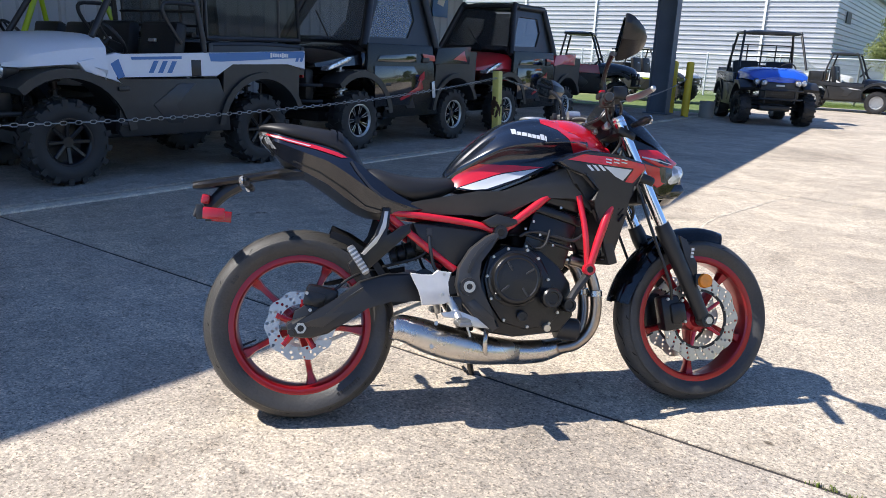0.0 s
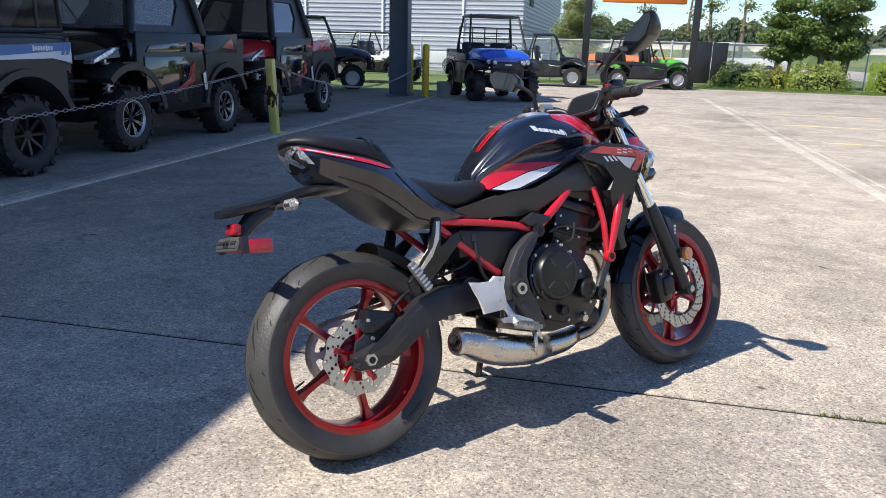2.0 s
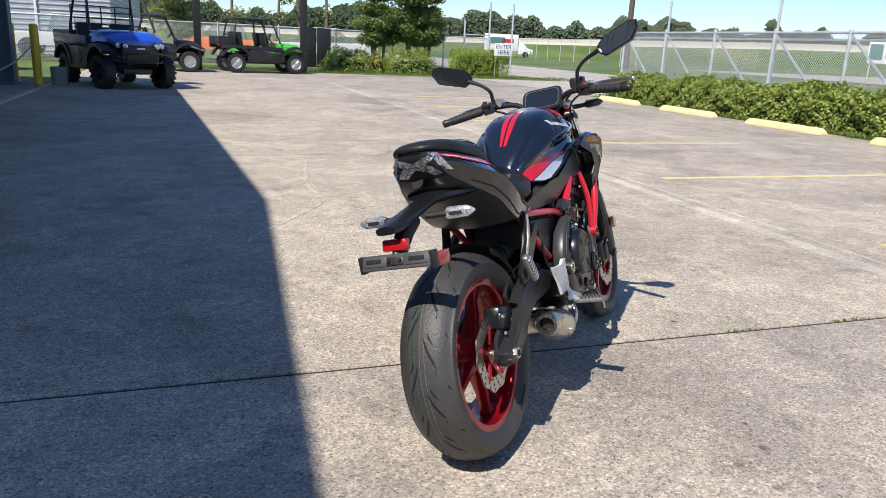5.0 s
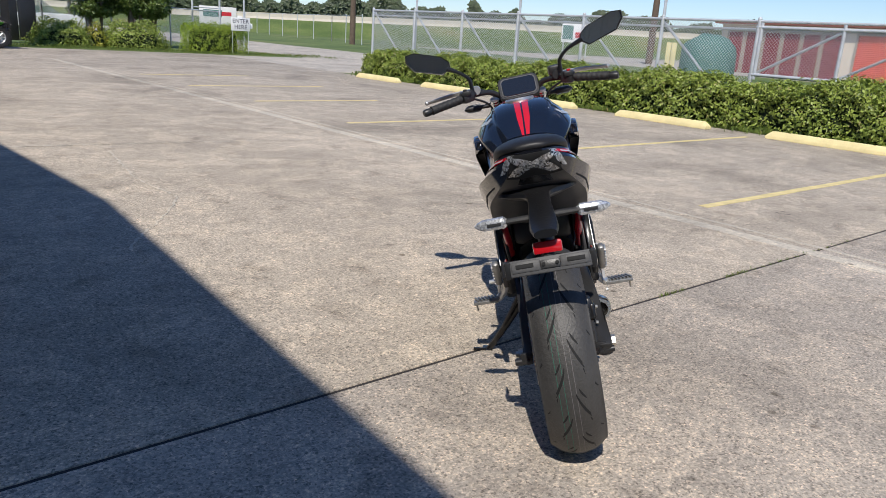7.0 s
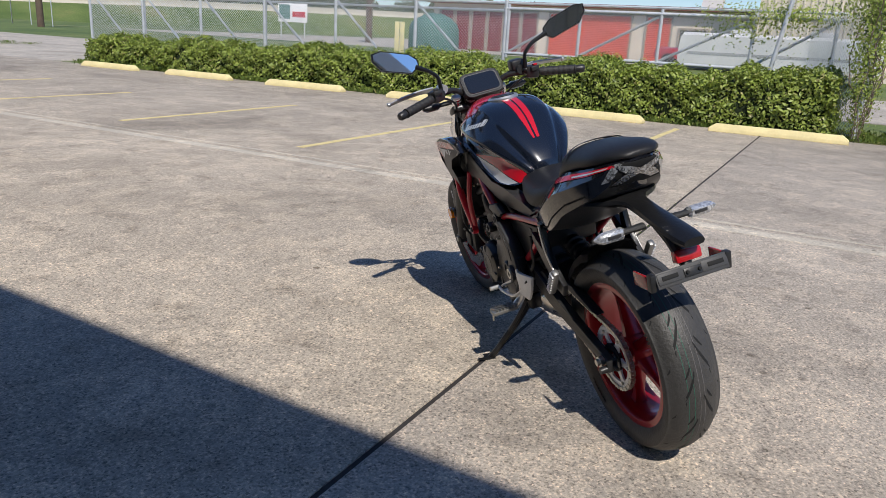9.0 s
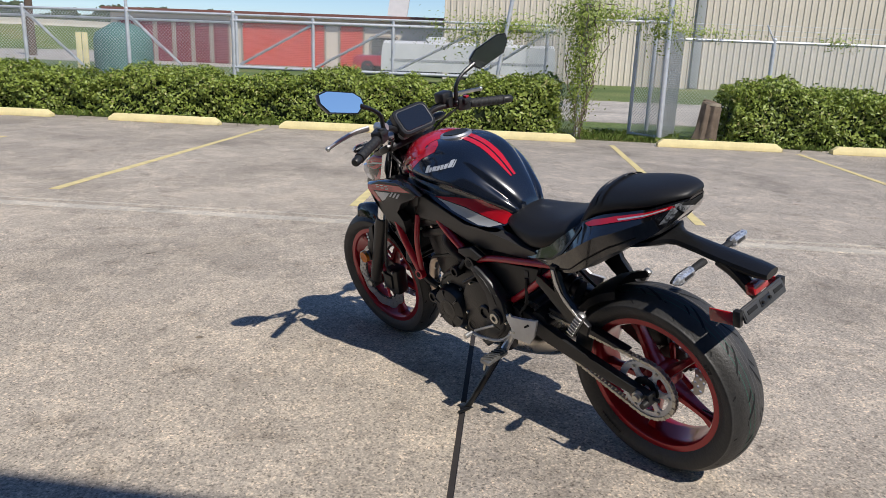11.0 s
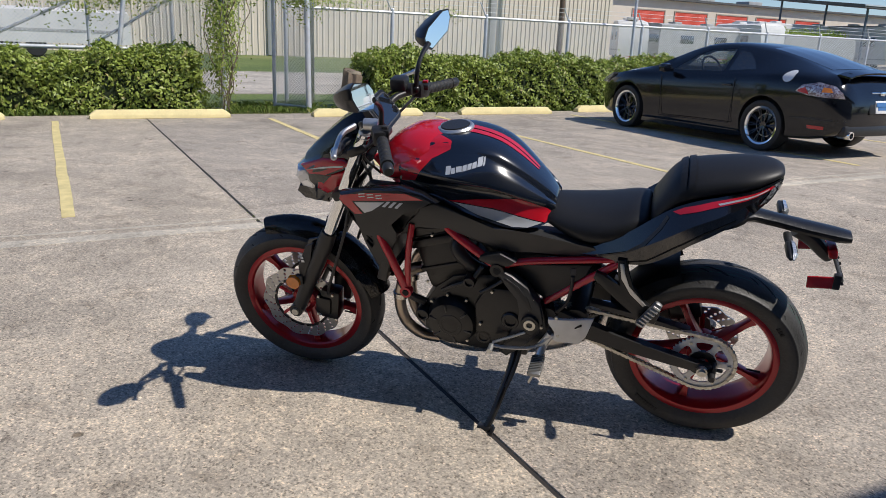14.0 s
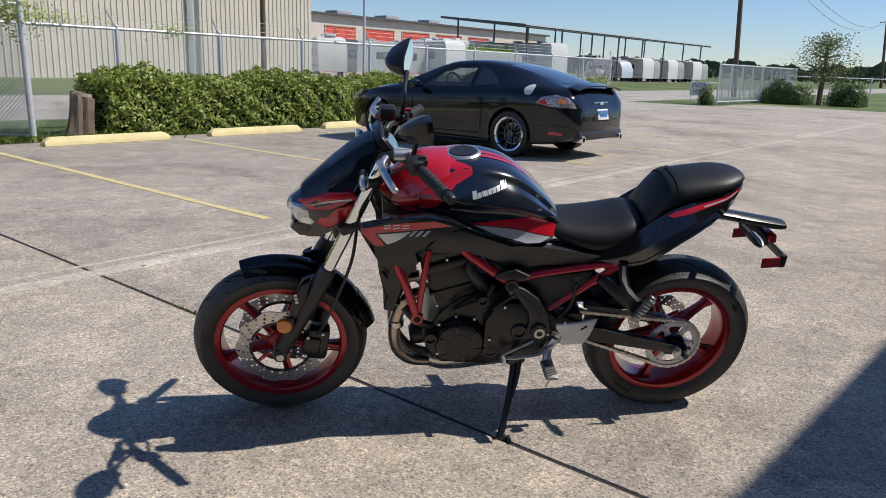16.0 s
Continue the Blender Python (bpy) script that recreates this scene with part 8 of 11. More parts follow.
def tail_side(s):
    decal("red_line", [(-0.122, 0.938), (-0.04, 0.914), (0.05, 0.891), (0.12, 0.869), (0.150, 0.853), (0.130, 0.851), (0.05, 0.877), (-0.04, 0.902), (-0.105, 0.926)], tail_cowl, "y", s, RED_PAINT, tail_cowl, 0.0030, 0.015, "red stripe with a silver edge")
    decal("silver_line", [(-0.095, 0.9275), (-0.04, 0.9095), (0.035, 0.889), (0.03, 0.886), (-0.04, 0.9055), (-0.09, 0.9225)], tail_cowl, "y", s, SILVER_PAINT, tail_cowl, 0.0042, 0.015)
    decal("side_lens", [(-0.122, 0.939), (-0.106, 0.935), (-0.094, 0.912), (-0.074, 0.880), (-0.088, 0.884), (-0.106, 0.902)], tail_cowl, "y", s, LENS_SMOKE, tail_cowl, 0.0030, 0.010, "wrapped edge of the smoked tail lamp")
    # creased skin line, its joint and the lower keel panel
    decal("skin_joint", [(-0.02, 0.842), (0.06, 0.806), (0.14, 0.752), (0.205, 0.700), (0.29, 0.676), (0.29, 0.672), (0.205, 0.695), (0.14, 0.746), (0.06, 0.800), (-0.02, 0.837)], tail_cowl, "y", s, GROOVE, tail_cowl, 0.0012, 0.02)
    decal("keel_panel", [(0.165, 0.842), (0.182, 0.812), (0.222, 0.760), (0.267, 0.724), (0.34, 0.694), (0.34, 0.690), (0.265, 0.717), (0.215, 0.754), (0.174, 0.808), (0.158, 0.838)], tail_cowl, "y", s, SATIN_GREY, tail_cowl, 0.0030, 0.02)
    bm = B()
    cyl(bm, (0.045, s * 0.10, 0.812), (0.045, s * 0.137, 0.812), 0.011, seg=16)
    bpart("helmet_hook", bm, MATT_BLACK, tail_cowl)
    # wings of the tail lamp
    decal("lamp_surround", [(0.0, 0.938), (s * 0.074, 0.938), (s * 0.070, 0.905), (s * 0.078, 0.868), (s * 0.03, 0.862), (0.0, 0.868)], tail_cowl, "x", 1, GROOVE, tail_cowl, 0.002, 0.012, "black lamp surround")
    decal("tail_lamp", [(0.0, 0.914), (s * 0.030, 0.926), (s * 0.070, 0.935), (s * 0.056, 0.917), (s * 0.040, 0.906), (s * 0.056, 0.894), (s * 0.072, 0.876), (s * 0.045, 0.872), (s * 0.022, 0.886), (0.0, 0.896)], tail_cowl, "x", 1, LENS_SMOKE, tail_cowl, 0.005, 0.010, "smoked clear tail lamp lens")


both(tail_side)

# long rear mudguard arm with lamps and plate bracket
FEND = [(0.07, [(0, .812), (.06, .811), (.105, .806), (.108, .796), (.09, .790), (.03, .786), (0, .786)]), (0.0, [(0, .828), (.06, .826), (.112, .815), (.114, .806), (.09, .798), (.03, .792), (0, .792)]), (-0.045, [(0, .828), (.04, .826), (.070, .818), (.072, .806), (.05, .795), (.018, .788), (0, .788)]), (-0.08, [(0, .824), (.020, .822), (.031, .815), (.033, .806), (.027, .796), (.012, .792), (0, .792)]), (-0.20, [(0, .803), (.020, .801), (.032, .794), (.034, .785), (.029, .776), (.012, .772), (0, .772)]),
        (-0.30, [(0, .787), (.018, .785), (.033, .779), (.037, .770), (.032, .760), (.012, .757), (0, .757)]), (-0.34, [(0, .778), (.016, .777), (.027, .772), (.029, .765), (.025, .758), (.01, .756), (0, .756)])]
bm = B()
body(bm, FEND, 2)
fen = bpart("rear_mudguard", bm, ENGINE_BLACK, None, "long matt black rear mudguard arm", 38)
bm = B()
tube(bm, [(-0.20, 0, 0.775), (-0.245, 0, 0.745), (-0.285, 0, 0.705), (-0.30, 0, 0.69)], [0.03, 0.026, 0.022, 0.018], 10, flat=0.8)
bpart("plate_arm", bm, MATT_BLACK, fen)
bm = B()
pm = Matrix.Translation((-0.318, 0, 0.682)) @ Matrix.Rotation(radians(24), 4, "Y")
box(bm, (0, 0, 0), (0.008, 0.205, 0.042), bev=0.003)
box(bm, (-0.003, 0.062, 0.002), (0.008, 0.075, 0.030), bev=0.004)
box(bm, (-0.003, -0.062, 0.002), (0.008, 0.075, 0.030), bev=0.004)
bmesh.ops.transform(bm, matrix=pm, verts=bm.verts[:])
pbk = bpart("plate_bracket", bm, PLATE_GREY, fen, "dark grey empty number plate bracket")
for y in (-0.065, 0.065):
    bm = B()
    box(bm, (-0.0075, y, 0.003), (0.003, 0.045, 0.011), bev=0.001)
    bmesh.ops.transform(bm, matrix=pm, verts=bm.verts[:])
    part("bracket_slot", bm, GROOVE, pbk)
bm = B()
box(bm, (-0.006, 0, 0.0), (0.004, 0.05, 0.022), bev=0.002)
bmesh.ops.transform(bm, matrix=pm, verts=bm.verts[:])
part("bracket_pad", bm, MATT_BLACK, pbk)
for s in (1, -1):
    bm = B()
    bolts(bm, [pm @ Vector((-0.008, s * 0.017, 0.001))], 0.005, 0.005, 8, (-1, 0, 0.3))
    part("bracket_bolt", bm, GROOVE, pbk)
    bm = B()
    box(bm, (-0.266, s * 0.112, 0.672), (0.068, 0.007, 0.038), Matrix.Rotation(radians(5), 4, "Y"), 0.003)
    rr = bpart("side_reflector", bm, LENS_RED, fen, "red side reflector")
    bm = B()
    box(bm, (-0.308, s * 0.108, 0.678), (0.02, 0.016, 0.046), bev=0.002)
    part("reflector_bracket", bm, MATT_BLACK, rr)
bm = B()
box(bm, (-0.300, 0, 0.722), (0.026, 0.074, 0.032), Matrix.Rotation(radians(12), 4, "Y"), 0.006)
bpart("rear_reflector", bm, LENS_RED, fen, "red rear reflector")


def indicator(name, base, s, length, fwd, steer):
    """A slim lamp on a rubber stalk."""
    x, y, z = base
    bm = B()
    ring_loft(bm, [[Vector((x + w * math.cos(a), s * (y + length * t), z + w * 0.8 * math.sin(a))) for a in (2 * math.pi * k / 12 for k in range(12))] for t, w in ((0.0, 0.012), (0.15, 0.012), (0.30, 0.0105), (0.40, 0.011), (0.44, 0.009))])
    st = bpart(name, bm, RUBBER_GRIP, None, "slim indicator with clear lens", steer=steer)
    bm = B()
    rings = []
    for t, w, h in ((0.40, 0.008, 0.010), (0.45, 0.010, 0.0130), (0.82, 0.010, 0.0125), (0.98, 0.005, 0.004)):
        rings.append([Vector((x - fwd * 0.004 + w * math.cos(a), s * (y + length * t), z + h * math.sin(a))) for a in (2 * math.pi * k / 12 for k in range(12))])
    ring_loft(bm, rings)
    bpart("indicator_body", bm, MATT_BLACK, st, steer=steer)
    bm = B()
    rings = []
    for t, w, h in ((0.40, 0.004, 0.0100), (0.46, 0.014, 0.0170), (0.84, 0.014, 0.0160), (0.94, 0.009, 0.0095), (1.0, 0.003, 0.0025)):
        rings.append([Vector((x + fwd * (0.001 + w * c), s * (y + length * t), z + h * d)) for c, d in ((0, -1), (0.7, -0.85), (1, -0.4), (1, 0.4), (0.7, 0.85), (0, 1))])
    ring_loft(bm, rings, True, True)
    ln = bpart("lens", bm, LENS_CLEAR, st, "clear lens", 25, steer=steer)
    bm = B()
    box(bm, (x + fwd * 0.0155, s * (y + length * 0.64), z), (0.003, length * 0.26, 0.009), bev=0.001)
    bpart("reflector_bowl", bm, SATIN_GREY, ln, steer=steer)


for s in (1, -1):
    indicator("rear_indicator", (-0.170, 0.035, 0.772), s, 0.147, -1, False)
    indicator("front_indicator", (1.135, 0.110, 0.984), s, 0.125, 1, True)


# ---- fork, cowl, bars: all turned a little to the left ----
def leg(s):
    y = s * 0.100
    bm = B()
    cyl(bm, (1.081, y, 1.005), (1.265, y, 0.59), 0.0205, seg=22)
    st = bpart("fork_tube", bm, CHROME, None, "chromed fork tube", steer=True)
    bm = B()
    cyl(bm, (1.078, y, 1.012), (1.086, y, 0.993), 0.018, 0.021, 16)
    bpart("fork_cap", bm, ALU, st, steer=True)
    bm = B()
    tube(bm, [(1.243, y, 0.640), (1.262, y, 0.598), (1.295, y, 0.530), (1.357, y * 0.98, 0.405), (1.402, y * 0.95, 0.310)], [0.026, 0.030, 0.0285, 0.0265, 0.024], 18, 4)
    fl = bpart("fork_leg", bm, MATT_BLACK, None, "black lower fork leg", steer=True)
    bm = B()
    cyl(bm, (1.41, y * 0.75, 0.30), (1.41, y * 1.18, 0.30), 0.026, 0.024, 20)
    bpart("axle_boss", bm, MATT_BLACK, fl, steer=True)
    bm = B()
    cyl(bm, (1.41, y * 1.17, 0.30), (1.41, y * 1.26, 0.30), 0.013, seg=16)
    bpart("axle_end", bm, GOLD_BOLT, fl, steer=True)
    bm = B()
    cyl(bm, (1.39, y + s * 0.026, 0.440), (1.39, y + s * 0.042, 0.440), 0.026, 0.024, 26)
    bpart("amber_reflector", bm, LENS_AMBER, fl, "round amber reflector", steer=True)
    bm = B()
    box(bm, (1.372, y + s * 0.020, 0.445), (0.03, 0.02, 0.04), bev=0.006)
    plate(bm, [(1.30, 0.60), (1.33, 0.585), (1.37, 0.50), (1.37, 0.45), (1.35, 0.46), (1.32, 0.53)], y + s * 0.008, y + s * 0.020, 0.003)
    bpart("leg_guard", bm, MATT_BLACK, fl, steer=True)
    bm = B()
    for k in range(3):
        box(bm, (1.347 + 0.002 * k, y + s * 0.0225, 0.525 + 0.013 * k), (0.010, 0.002, 0.009))
    bpart("leg_mark", bm, SILVER_PAINT, fl, "small pale mark, unreadable", steer=True)
    bm = B()
    tube(bm, [(1.15, y * 0.9, 0.80), (1.17, y * 1.25, 0.68), (1.215, y * 1.28, 0.55), (1.262, y * 1.2, 0.43), (1.285, y * 0.9, 0.37)], 0.0055, 8)
    bpart("brake_hose", bm, MATT_BLACK, fl, steer=True)


both(leg)
for x, z, w in ((1.105, 0.952, 0.032), (1.175, 0.795, 0.038)):
    bm = B()
    box(bm, (x, 0, z), (0.07, 0.25, w), Matrix.Rotation(radians(24), 4, "Y"), 0.012)
    bpart("fork_yoke", bm, ENGINE_BLACK, None, "black fork yoke", steer=True)
bm = B()
cyl(bm, (1.41, -0.10, 0.30), (1.41, 0.10, 0.30), 0.012, seg=14)
bpart("front_axle", bm, ALU, None, steer=True)

# front mudguard: front nose piece and long rear tongue
def mudguard(name, a0, a1, n, w0, w1, lift, material, label):
    bm = B()
    rings = []
    for k in range(n + 1):
        t = k / n
        a = radians(a0 + (a1 - a0) * t)
        w = w0 + (w1 - w0) * t
        row = []
        for j in range(9):
            q = -1 + 2 * j / 8
            r = 0.300 + lift[0] + (lift[1] - lift[0]) * t + 0.012 - 0.050 * abs(q) ** 2.4
            row.append(Vector((1.41 + r * math.cos(a), q * w, 0.300 + r * math.sin(a))))
        rings.append(row)
    ring_loft(bm, rings, False, False)
    bmesh.ops.solidify(bm, geom=bm.faces[:], thickness=0.004)
    return bpart(name, bm, material, None, label, 50, True)


mudguard("front_mudguard", 68, 150, 14, 0.040, 0.078, (0.024, 0.012), GLOSS_BLACK, "gloss black front mudguard")
mudguard("mudguard_tongue", 146, 168, 6, 0.078, 0.066, (0.015, 0.022), GLOSS_BLACK, "black mudguard tongue")
both(lambda s: bpart("mudguard_stay", (lambda bm: (plate(bm, [(1.26, 0.615), (1.33, 0.595), (1.35, 0.545), (1.30, 0.53), (1.25, 0.56)], s * 0.074, s * 0.090, 0.004), bm)[1])(B()), GLOSS_BLACK, None, steer=True))

# cowl
COWL = [(1.10, [(0, 1.025), (.035, 1.022), (.055, 1.005), (.060, .97), (.058, .92), (.045, .88), (0, .87)]), (1.16, [(0, 1.005), (.04, 1.0), (.062, .98), (.072, .935), (.074, .875), (.06, .80), (0, .785)]), (1.22, [(0, .962), (.042, .957), (.068, .938), (.082, .90), (.084, .85), (.068, .765), (0, .745)]),
        (1.28, [(0, .915), (.035, .911), (.062, .895), (.080, .868), (.080, .825), (.058, .735), (0, .715)]), (1.325, [(0, .880), (.028, .876), (.048, .866), (.062, .848), (.060, .80), (.045, .735), (0, .715)]), (1.355, [(0, .855), (.018, .853), (.032, .846), (.040, .835), (.038, .79), (.03, .755), (0, .745)])]
bm = B()
body(bm, COWL, 2)
cowl = bpart("headlamp_cowl", bm, GLOSS_BLACK, None, "gloss black and red headlamp cowl", 28, True)
bpy.context.view_layer.update()


def cowl_side(s):
    bm = B()
    plate(bm, [(1.145, 0.885), (1.17, 0.905), (1.24, 0.903), (1.335, 0.862), (1.30, 0.838), (1.235, 0.846)], s * 0.070, s * 0.092, 0.006)
    warp(bm, lambda x, y, z: (x, y - s * (3.2 * max(0, x - 1.23) ** 2 + 0.18 * max(0, z - 0.87)), z))
    rp = bpart("red_cowl_panel", bm, RED_PAINT, None, "gloss red upper cowl wing", 40, True)
    bm = B()
    plate(bm, [(1.15, 0.868), (1.235, 0.842), (1.286, 0.835), (1.282, 0.785), (1.244, 0.770), (1.205, 0.790), (1.165, 0.83)], s * 0.062, s * 0.086, 0.006)
    warp(bm, lambda x, y, z: (x, y - s * (3.0 * max(0, x - 1.23) ** 2 + 0.20 * max(0, 0.83 - z)), z))
    lp = bpart("lower_cowl_panel", bm, RED_PAINT, None, "gloss red lower cowl wing", 40, True)
    bpy.context.view_layer.update()
    decal("silver_line", [(1.165, 0.882), (1.24, 0.872), (1.31, 0.852), (1.24, 0.865), (1.168, 0.877)], rp, "y", s, SILVER_PAINT, rp, 0.0015, 0.015)
    bm = B()
    plate(bm, [(1.296, 0.840), (1.338, 0.854), (1.366, 0.846), (1.374, 0.824), (1.356, 0.790), (1.320, 0.782), (1.296, 0.800)], s * 0.004, s * 0.072, 0.008)
    warp(bm, lambda x, y, z: (x - 5.5 * y * y, y, z))
    hl = bpart("headlamp", bm, HEAD_LENS, None, "clear faceted headlamp lens", steer=True)
    bm = B()
    plate(bm, [(1.25, 0.780), (1.31, 0.784), (1.350, 0.786), (1.362, 0.765), (1.335, 0.738), (1.25, 0.728)], s * 0.004, s * 0.058, 0.008)
    bpart("chin_panel", bm, GLOSS_BLACK, None, "gloss black chin below the headlamp", steer=True)


both(cowl_side)
bm = B()
SCR = [(1.092, [(0, 1.062), (.04, 1.058), (.066, 1.035), (.074, 1.0)]), (1.120, [(0, 1.062), (.045, 1.056), (.075, 1.026), (.082, .98)]), (1.17, [(0, 1.030), (.046, 1.024), (.075, .995), (.088, .945)]), (1.23, [(0, .980), (.040, .975), (.064, .950), (.078, .915)]), (1.285, [(0, .932), (.030, .928), (.048, .912), (.06, .892)]), (1.325, [(0, .893), (.018, .890), (.03, .882), (.04, .872)])]
rings = []
for x, h in SCR:
    rings.append([Vector((x, -y, z)) for y, z in reversed(h[1:])] + [Vector((x, y, z)) for y, z in h])
ring_loft(bm, rings, False, False)
bmesh.ops.solidify(bm, geom=bm.faces[:], thickness=0.003)
bpart("fly_screen", bm, BLUE_BLACK, None, "dark gloss fly screen", 28, True)

# instrument
def rounded(bm, w, h, c, z0, z1):
    """A slab with cut corners, w along x and h along y."""
    o = [(w / 2, h / 2 - c), (w / 2 - c * 0.3, h / 2 - c * 0.3), (w / 2 - c, h / 2), (c - w / 2, h / 2), (c * 0.3 - w / 2, h / 2 - c * 0.3), (-w / 2, h / 2 - c), (-w / 2, c - h / 2), (c * 0.3 - w / 2, c * 0.3 - h / 2), (c - w / 2, -h / 2), (w / 2 - c, -h / 2), (w / 2 - c * 0.3, c * 0.3 - h / 2), (w / 2, c - h / 2)]
    ring_loft(bm, [[Vector((x * k, y * k, z)) for x, y in o] for z, k in ((z0, 0.94), (z0 + 0.002, 1.0), (z1 - 0.002, 1.0), (z1, 0.97))])


bm = B()
im = Matrix.Translation((1.058, -0.008, 1.036)) @ Matrix.Rotation(radians(-53), 4, "Y")
rounded(bm, 0.108, 0.168, 0.024, -0.014, 0.012)
bmesh.ops.transform(bm, matrix=im, verts=bm.verts[:])
ins = bpart("instrument", bm, ENGINE_BLACK, None, "black rectangular instrument display", steer=True)
bm = B()
rounded(bm, 0.082, 0.138, 0.016, 0.0125, 0.0165)
bmesh.ops.transform(bm, matrix=im, verts=bm.verts[:])
bpart("display_glass", bm, SCREEN_GLASS, ins, "dark reflective glass", steer=True)
bm = B()
rounded(bm, 0.090, 0.147, 0.018, 0.0118, 0.0140)
bmesh.ops.transform(bm, matrix=im, verts=bm.verts[:])
bpart("bezel_line", bm, BEZEL_GREY, ins, "thin grey line round the display", steer=True)
bm = B()
tube(bm, [(1.06, 0.02, 1.03), (1.08, 0.03, 0.98), (1.10, 0.02, 0.93)], 0.012, 8)
box(bm, (1.092, 0, 0.985), (0.05, 0.12, 0.06), bev=0.012)
bpart("instrument_mount", bm, MATT_BLACK, ins, steer=True)

# handlebar and controls
bm = B()
tube(bm, [(0.918, -0.372, 1.015), (0.975, -0.235, 1.038), (1.045, -0.125, 1.045), (1.066, -0.065, 1.015), (1.068, 0.0, 1.008), (1.066, 0.065, 1.015), (1.045, 0.125, 1.045), (0.975, 0.235, 1.045), (0.916, 0.368, 1.026)], 0.0112, 12, 5)
bar = bpart("handlebar", bm, MATT_BLACK, None, "matt black wide handlebar", steer=True)
bm = B()
for y in (-0.045, 0.045):
    box(bm, (1.07, y, 1.0), (0.045, 0.03, 0.05), bev=0.01)
bpart("bar_clamp", bm, ALU, bar, steer=True)


def controls(s):
    a, b = (Vector((0.978, 0.228, 1.044)), Vector((0.916, 0.368, 1.026))) if s > 0 else (Vector((0.978, -0.228, 1.037)), Vector((0.918, -0.372, 1.015)))
    d = (b - a).normalized()
    bm = B()
    q = d.to_track_quat("Z", "Y").to_matrix().to_4x4()
    prof = [(0.0, 0.0)]
    L = (b - a).length
    for k in range(13):
        r = 0.0165 + (0.0012 if k % 2 else 0)
        prof += [(r, L * (0.04 + 0.80 * k / 12)), (r, L * (0.04 + 0.80 * (k + 0.7) / 12))]
    prof += [(0.0185, L * 0.90), (0.0185, L * 0.93), (0.0, L * 0.93)]
    lathe(bm, prof, Matrix.Translation(a) @ q, 18)
    gr = bpart("grip", bm, RUBBER_GRIP, bar, "ribbed black rubber grip", steer=True)
    bm = B()
    lathe(bm, [(0.0, 0), (0.014, 0), (0.0155, 0.01), (0.0155, 0.028), (0.012, 0.034), (0, 0.034)], Matrix.Translation(a + d * L * 0.94) @ q, 16)
    bpart("bar_end", bm, MATT_BLACK, bar, steer=True)
    bm = B()
    c = a - d * 0.022
    box(bm, c + Vector((0.002, 0, 0.002)), (0.048, 0.048, 0.052), q, 0.010)
    box(bm, c + Vector((-0.016, 0, 0.016)), (0.03, 0.036, 0.02), None, 0.005)
    sw = bpart("switch_housing", bm, MATT_BLACK, bar, "black switch cluster", steer=True)
    bm = B()
    box(bm, c + Vector((-0.016, s * 0.004, 0.030)), (0.018, 0.016, 0.008), None, 0.002)
    bpart("switch_button", bm, LENS_RED if s < 0 else SATIN_GREY, sw, "red stop switch" if s < 0 else "", steer=True)
    bm = B()
    m = c - d * 0.045 + Vector((0.02, 0, 0.012))
    if s < 0:
        box(bm, m + Vector((0.022, 0.0, 0.018)), (0.055, 0.058, 0.042), None, 0.010)
    cyl(bm, m + Vector((-0.02, 0, 0)), m + Vector((0.025, 0, 0)), 0.018, seg=14)
    bpart("lever_perch", bm, MATT_BLACK if s < 0 else ALU, bar, "brake fluid reservoir" if s < 0 else "bare metal clutch perch", steer=True)
    bm = B()
    p0 = m + Vector((0.052, s * 0.02, -0.002))
    tube(bm, [p0, p0 + Vector((0.014, s * 0.055, 0.0)), p0 + Vector((0.004, s * 0.125, -0.004)), p0 + Vector((-0.012, s * 0.190, -0.010))], [0.009, 0.0078, 0.0068, 0.006], 10, flat=1.5)
    ball(bm, p0 + Vector((-0.014, s * 0.195, -0.010)), 0.0095, 12)
    bpart("lever", bm, ALU, bar, "bare aluminium lever", steer=True)
    # mirror
    bm = B()
    tube(bm, [(0.995, s * 0.182, 1.05), (0.992, s * 0.183, 1.085), (0.988, s * 0.188, 1.118), (0.984, s * 0.222, 1.150), (0.980 if s > 0 else 0.975, s * (0.268 if s > 0 else 0.285), 1.176)], [0.009, 0.008, 0.0075, 0.007, 0.010], 10)
    ball(bm, (0.995, s * 0.182, 1.052), 0.014, 12)
    ms = bpart("mirror_stem", bm, ENGINE_BLACK, bar, "black mirror stalk", steer=True)
    head = [(-0.098, -0.004), (-0.072, -0.036), (0.048, -0.040), (0.088, -0.010), (0.094, 0.018), (0.060, 0.034), (-0.052, 0.036), (-0.088, 0.020)]
    mm = Matrix.Translation((0.978, 0.341, 1.212) if s > 0 else (0.962, -0.365, 1.205)) @ Matrix.Rotation(radians(s * 20), 4, "X") @ Matrix.Rotation(radians(0.8 if s > 0 else -14), 4, "Z") @ Matrix.Rotation(radians(9.5 if s > 0 else 14), 4, "Y")
    bm = B()
    rings = []
    for x, e in ((0.078, 0.22), (0.062, 0.55), (0.024, 0.92), (0.002, 1.0), (0.0, 0.97)):
        rings.append([mm @ Vector((x, s * u * e - s * 0.01 * (1 - e), v * e)) for u, v in head])
    cols = [catmull([r[i] for r in rings], 2) for i in range(len(head))]
    ring_loft(bm, [[cols[i][k] for i in range(len(head))] for k in range(len(cols[0]))])
    mh = bpart("mirror", bm, ENGINE_BLACK, bar, "angular black mirror housing", 35, True)
    bm = B()
    vs = [bm.verts.new(mm @ Vector((-0.0016, s * u * 0.93, v * 0.90))) for u, v in head]
    bm.faces.new(vs)
    bpart("mirror_glass", bm, MIRROR, mh, "mirror glass", 0, True)
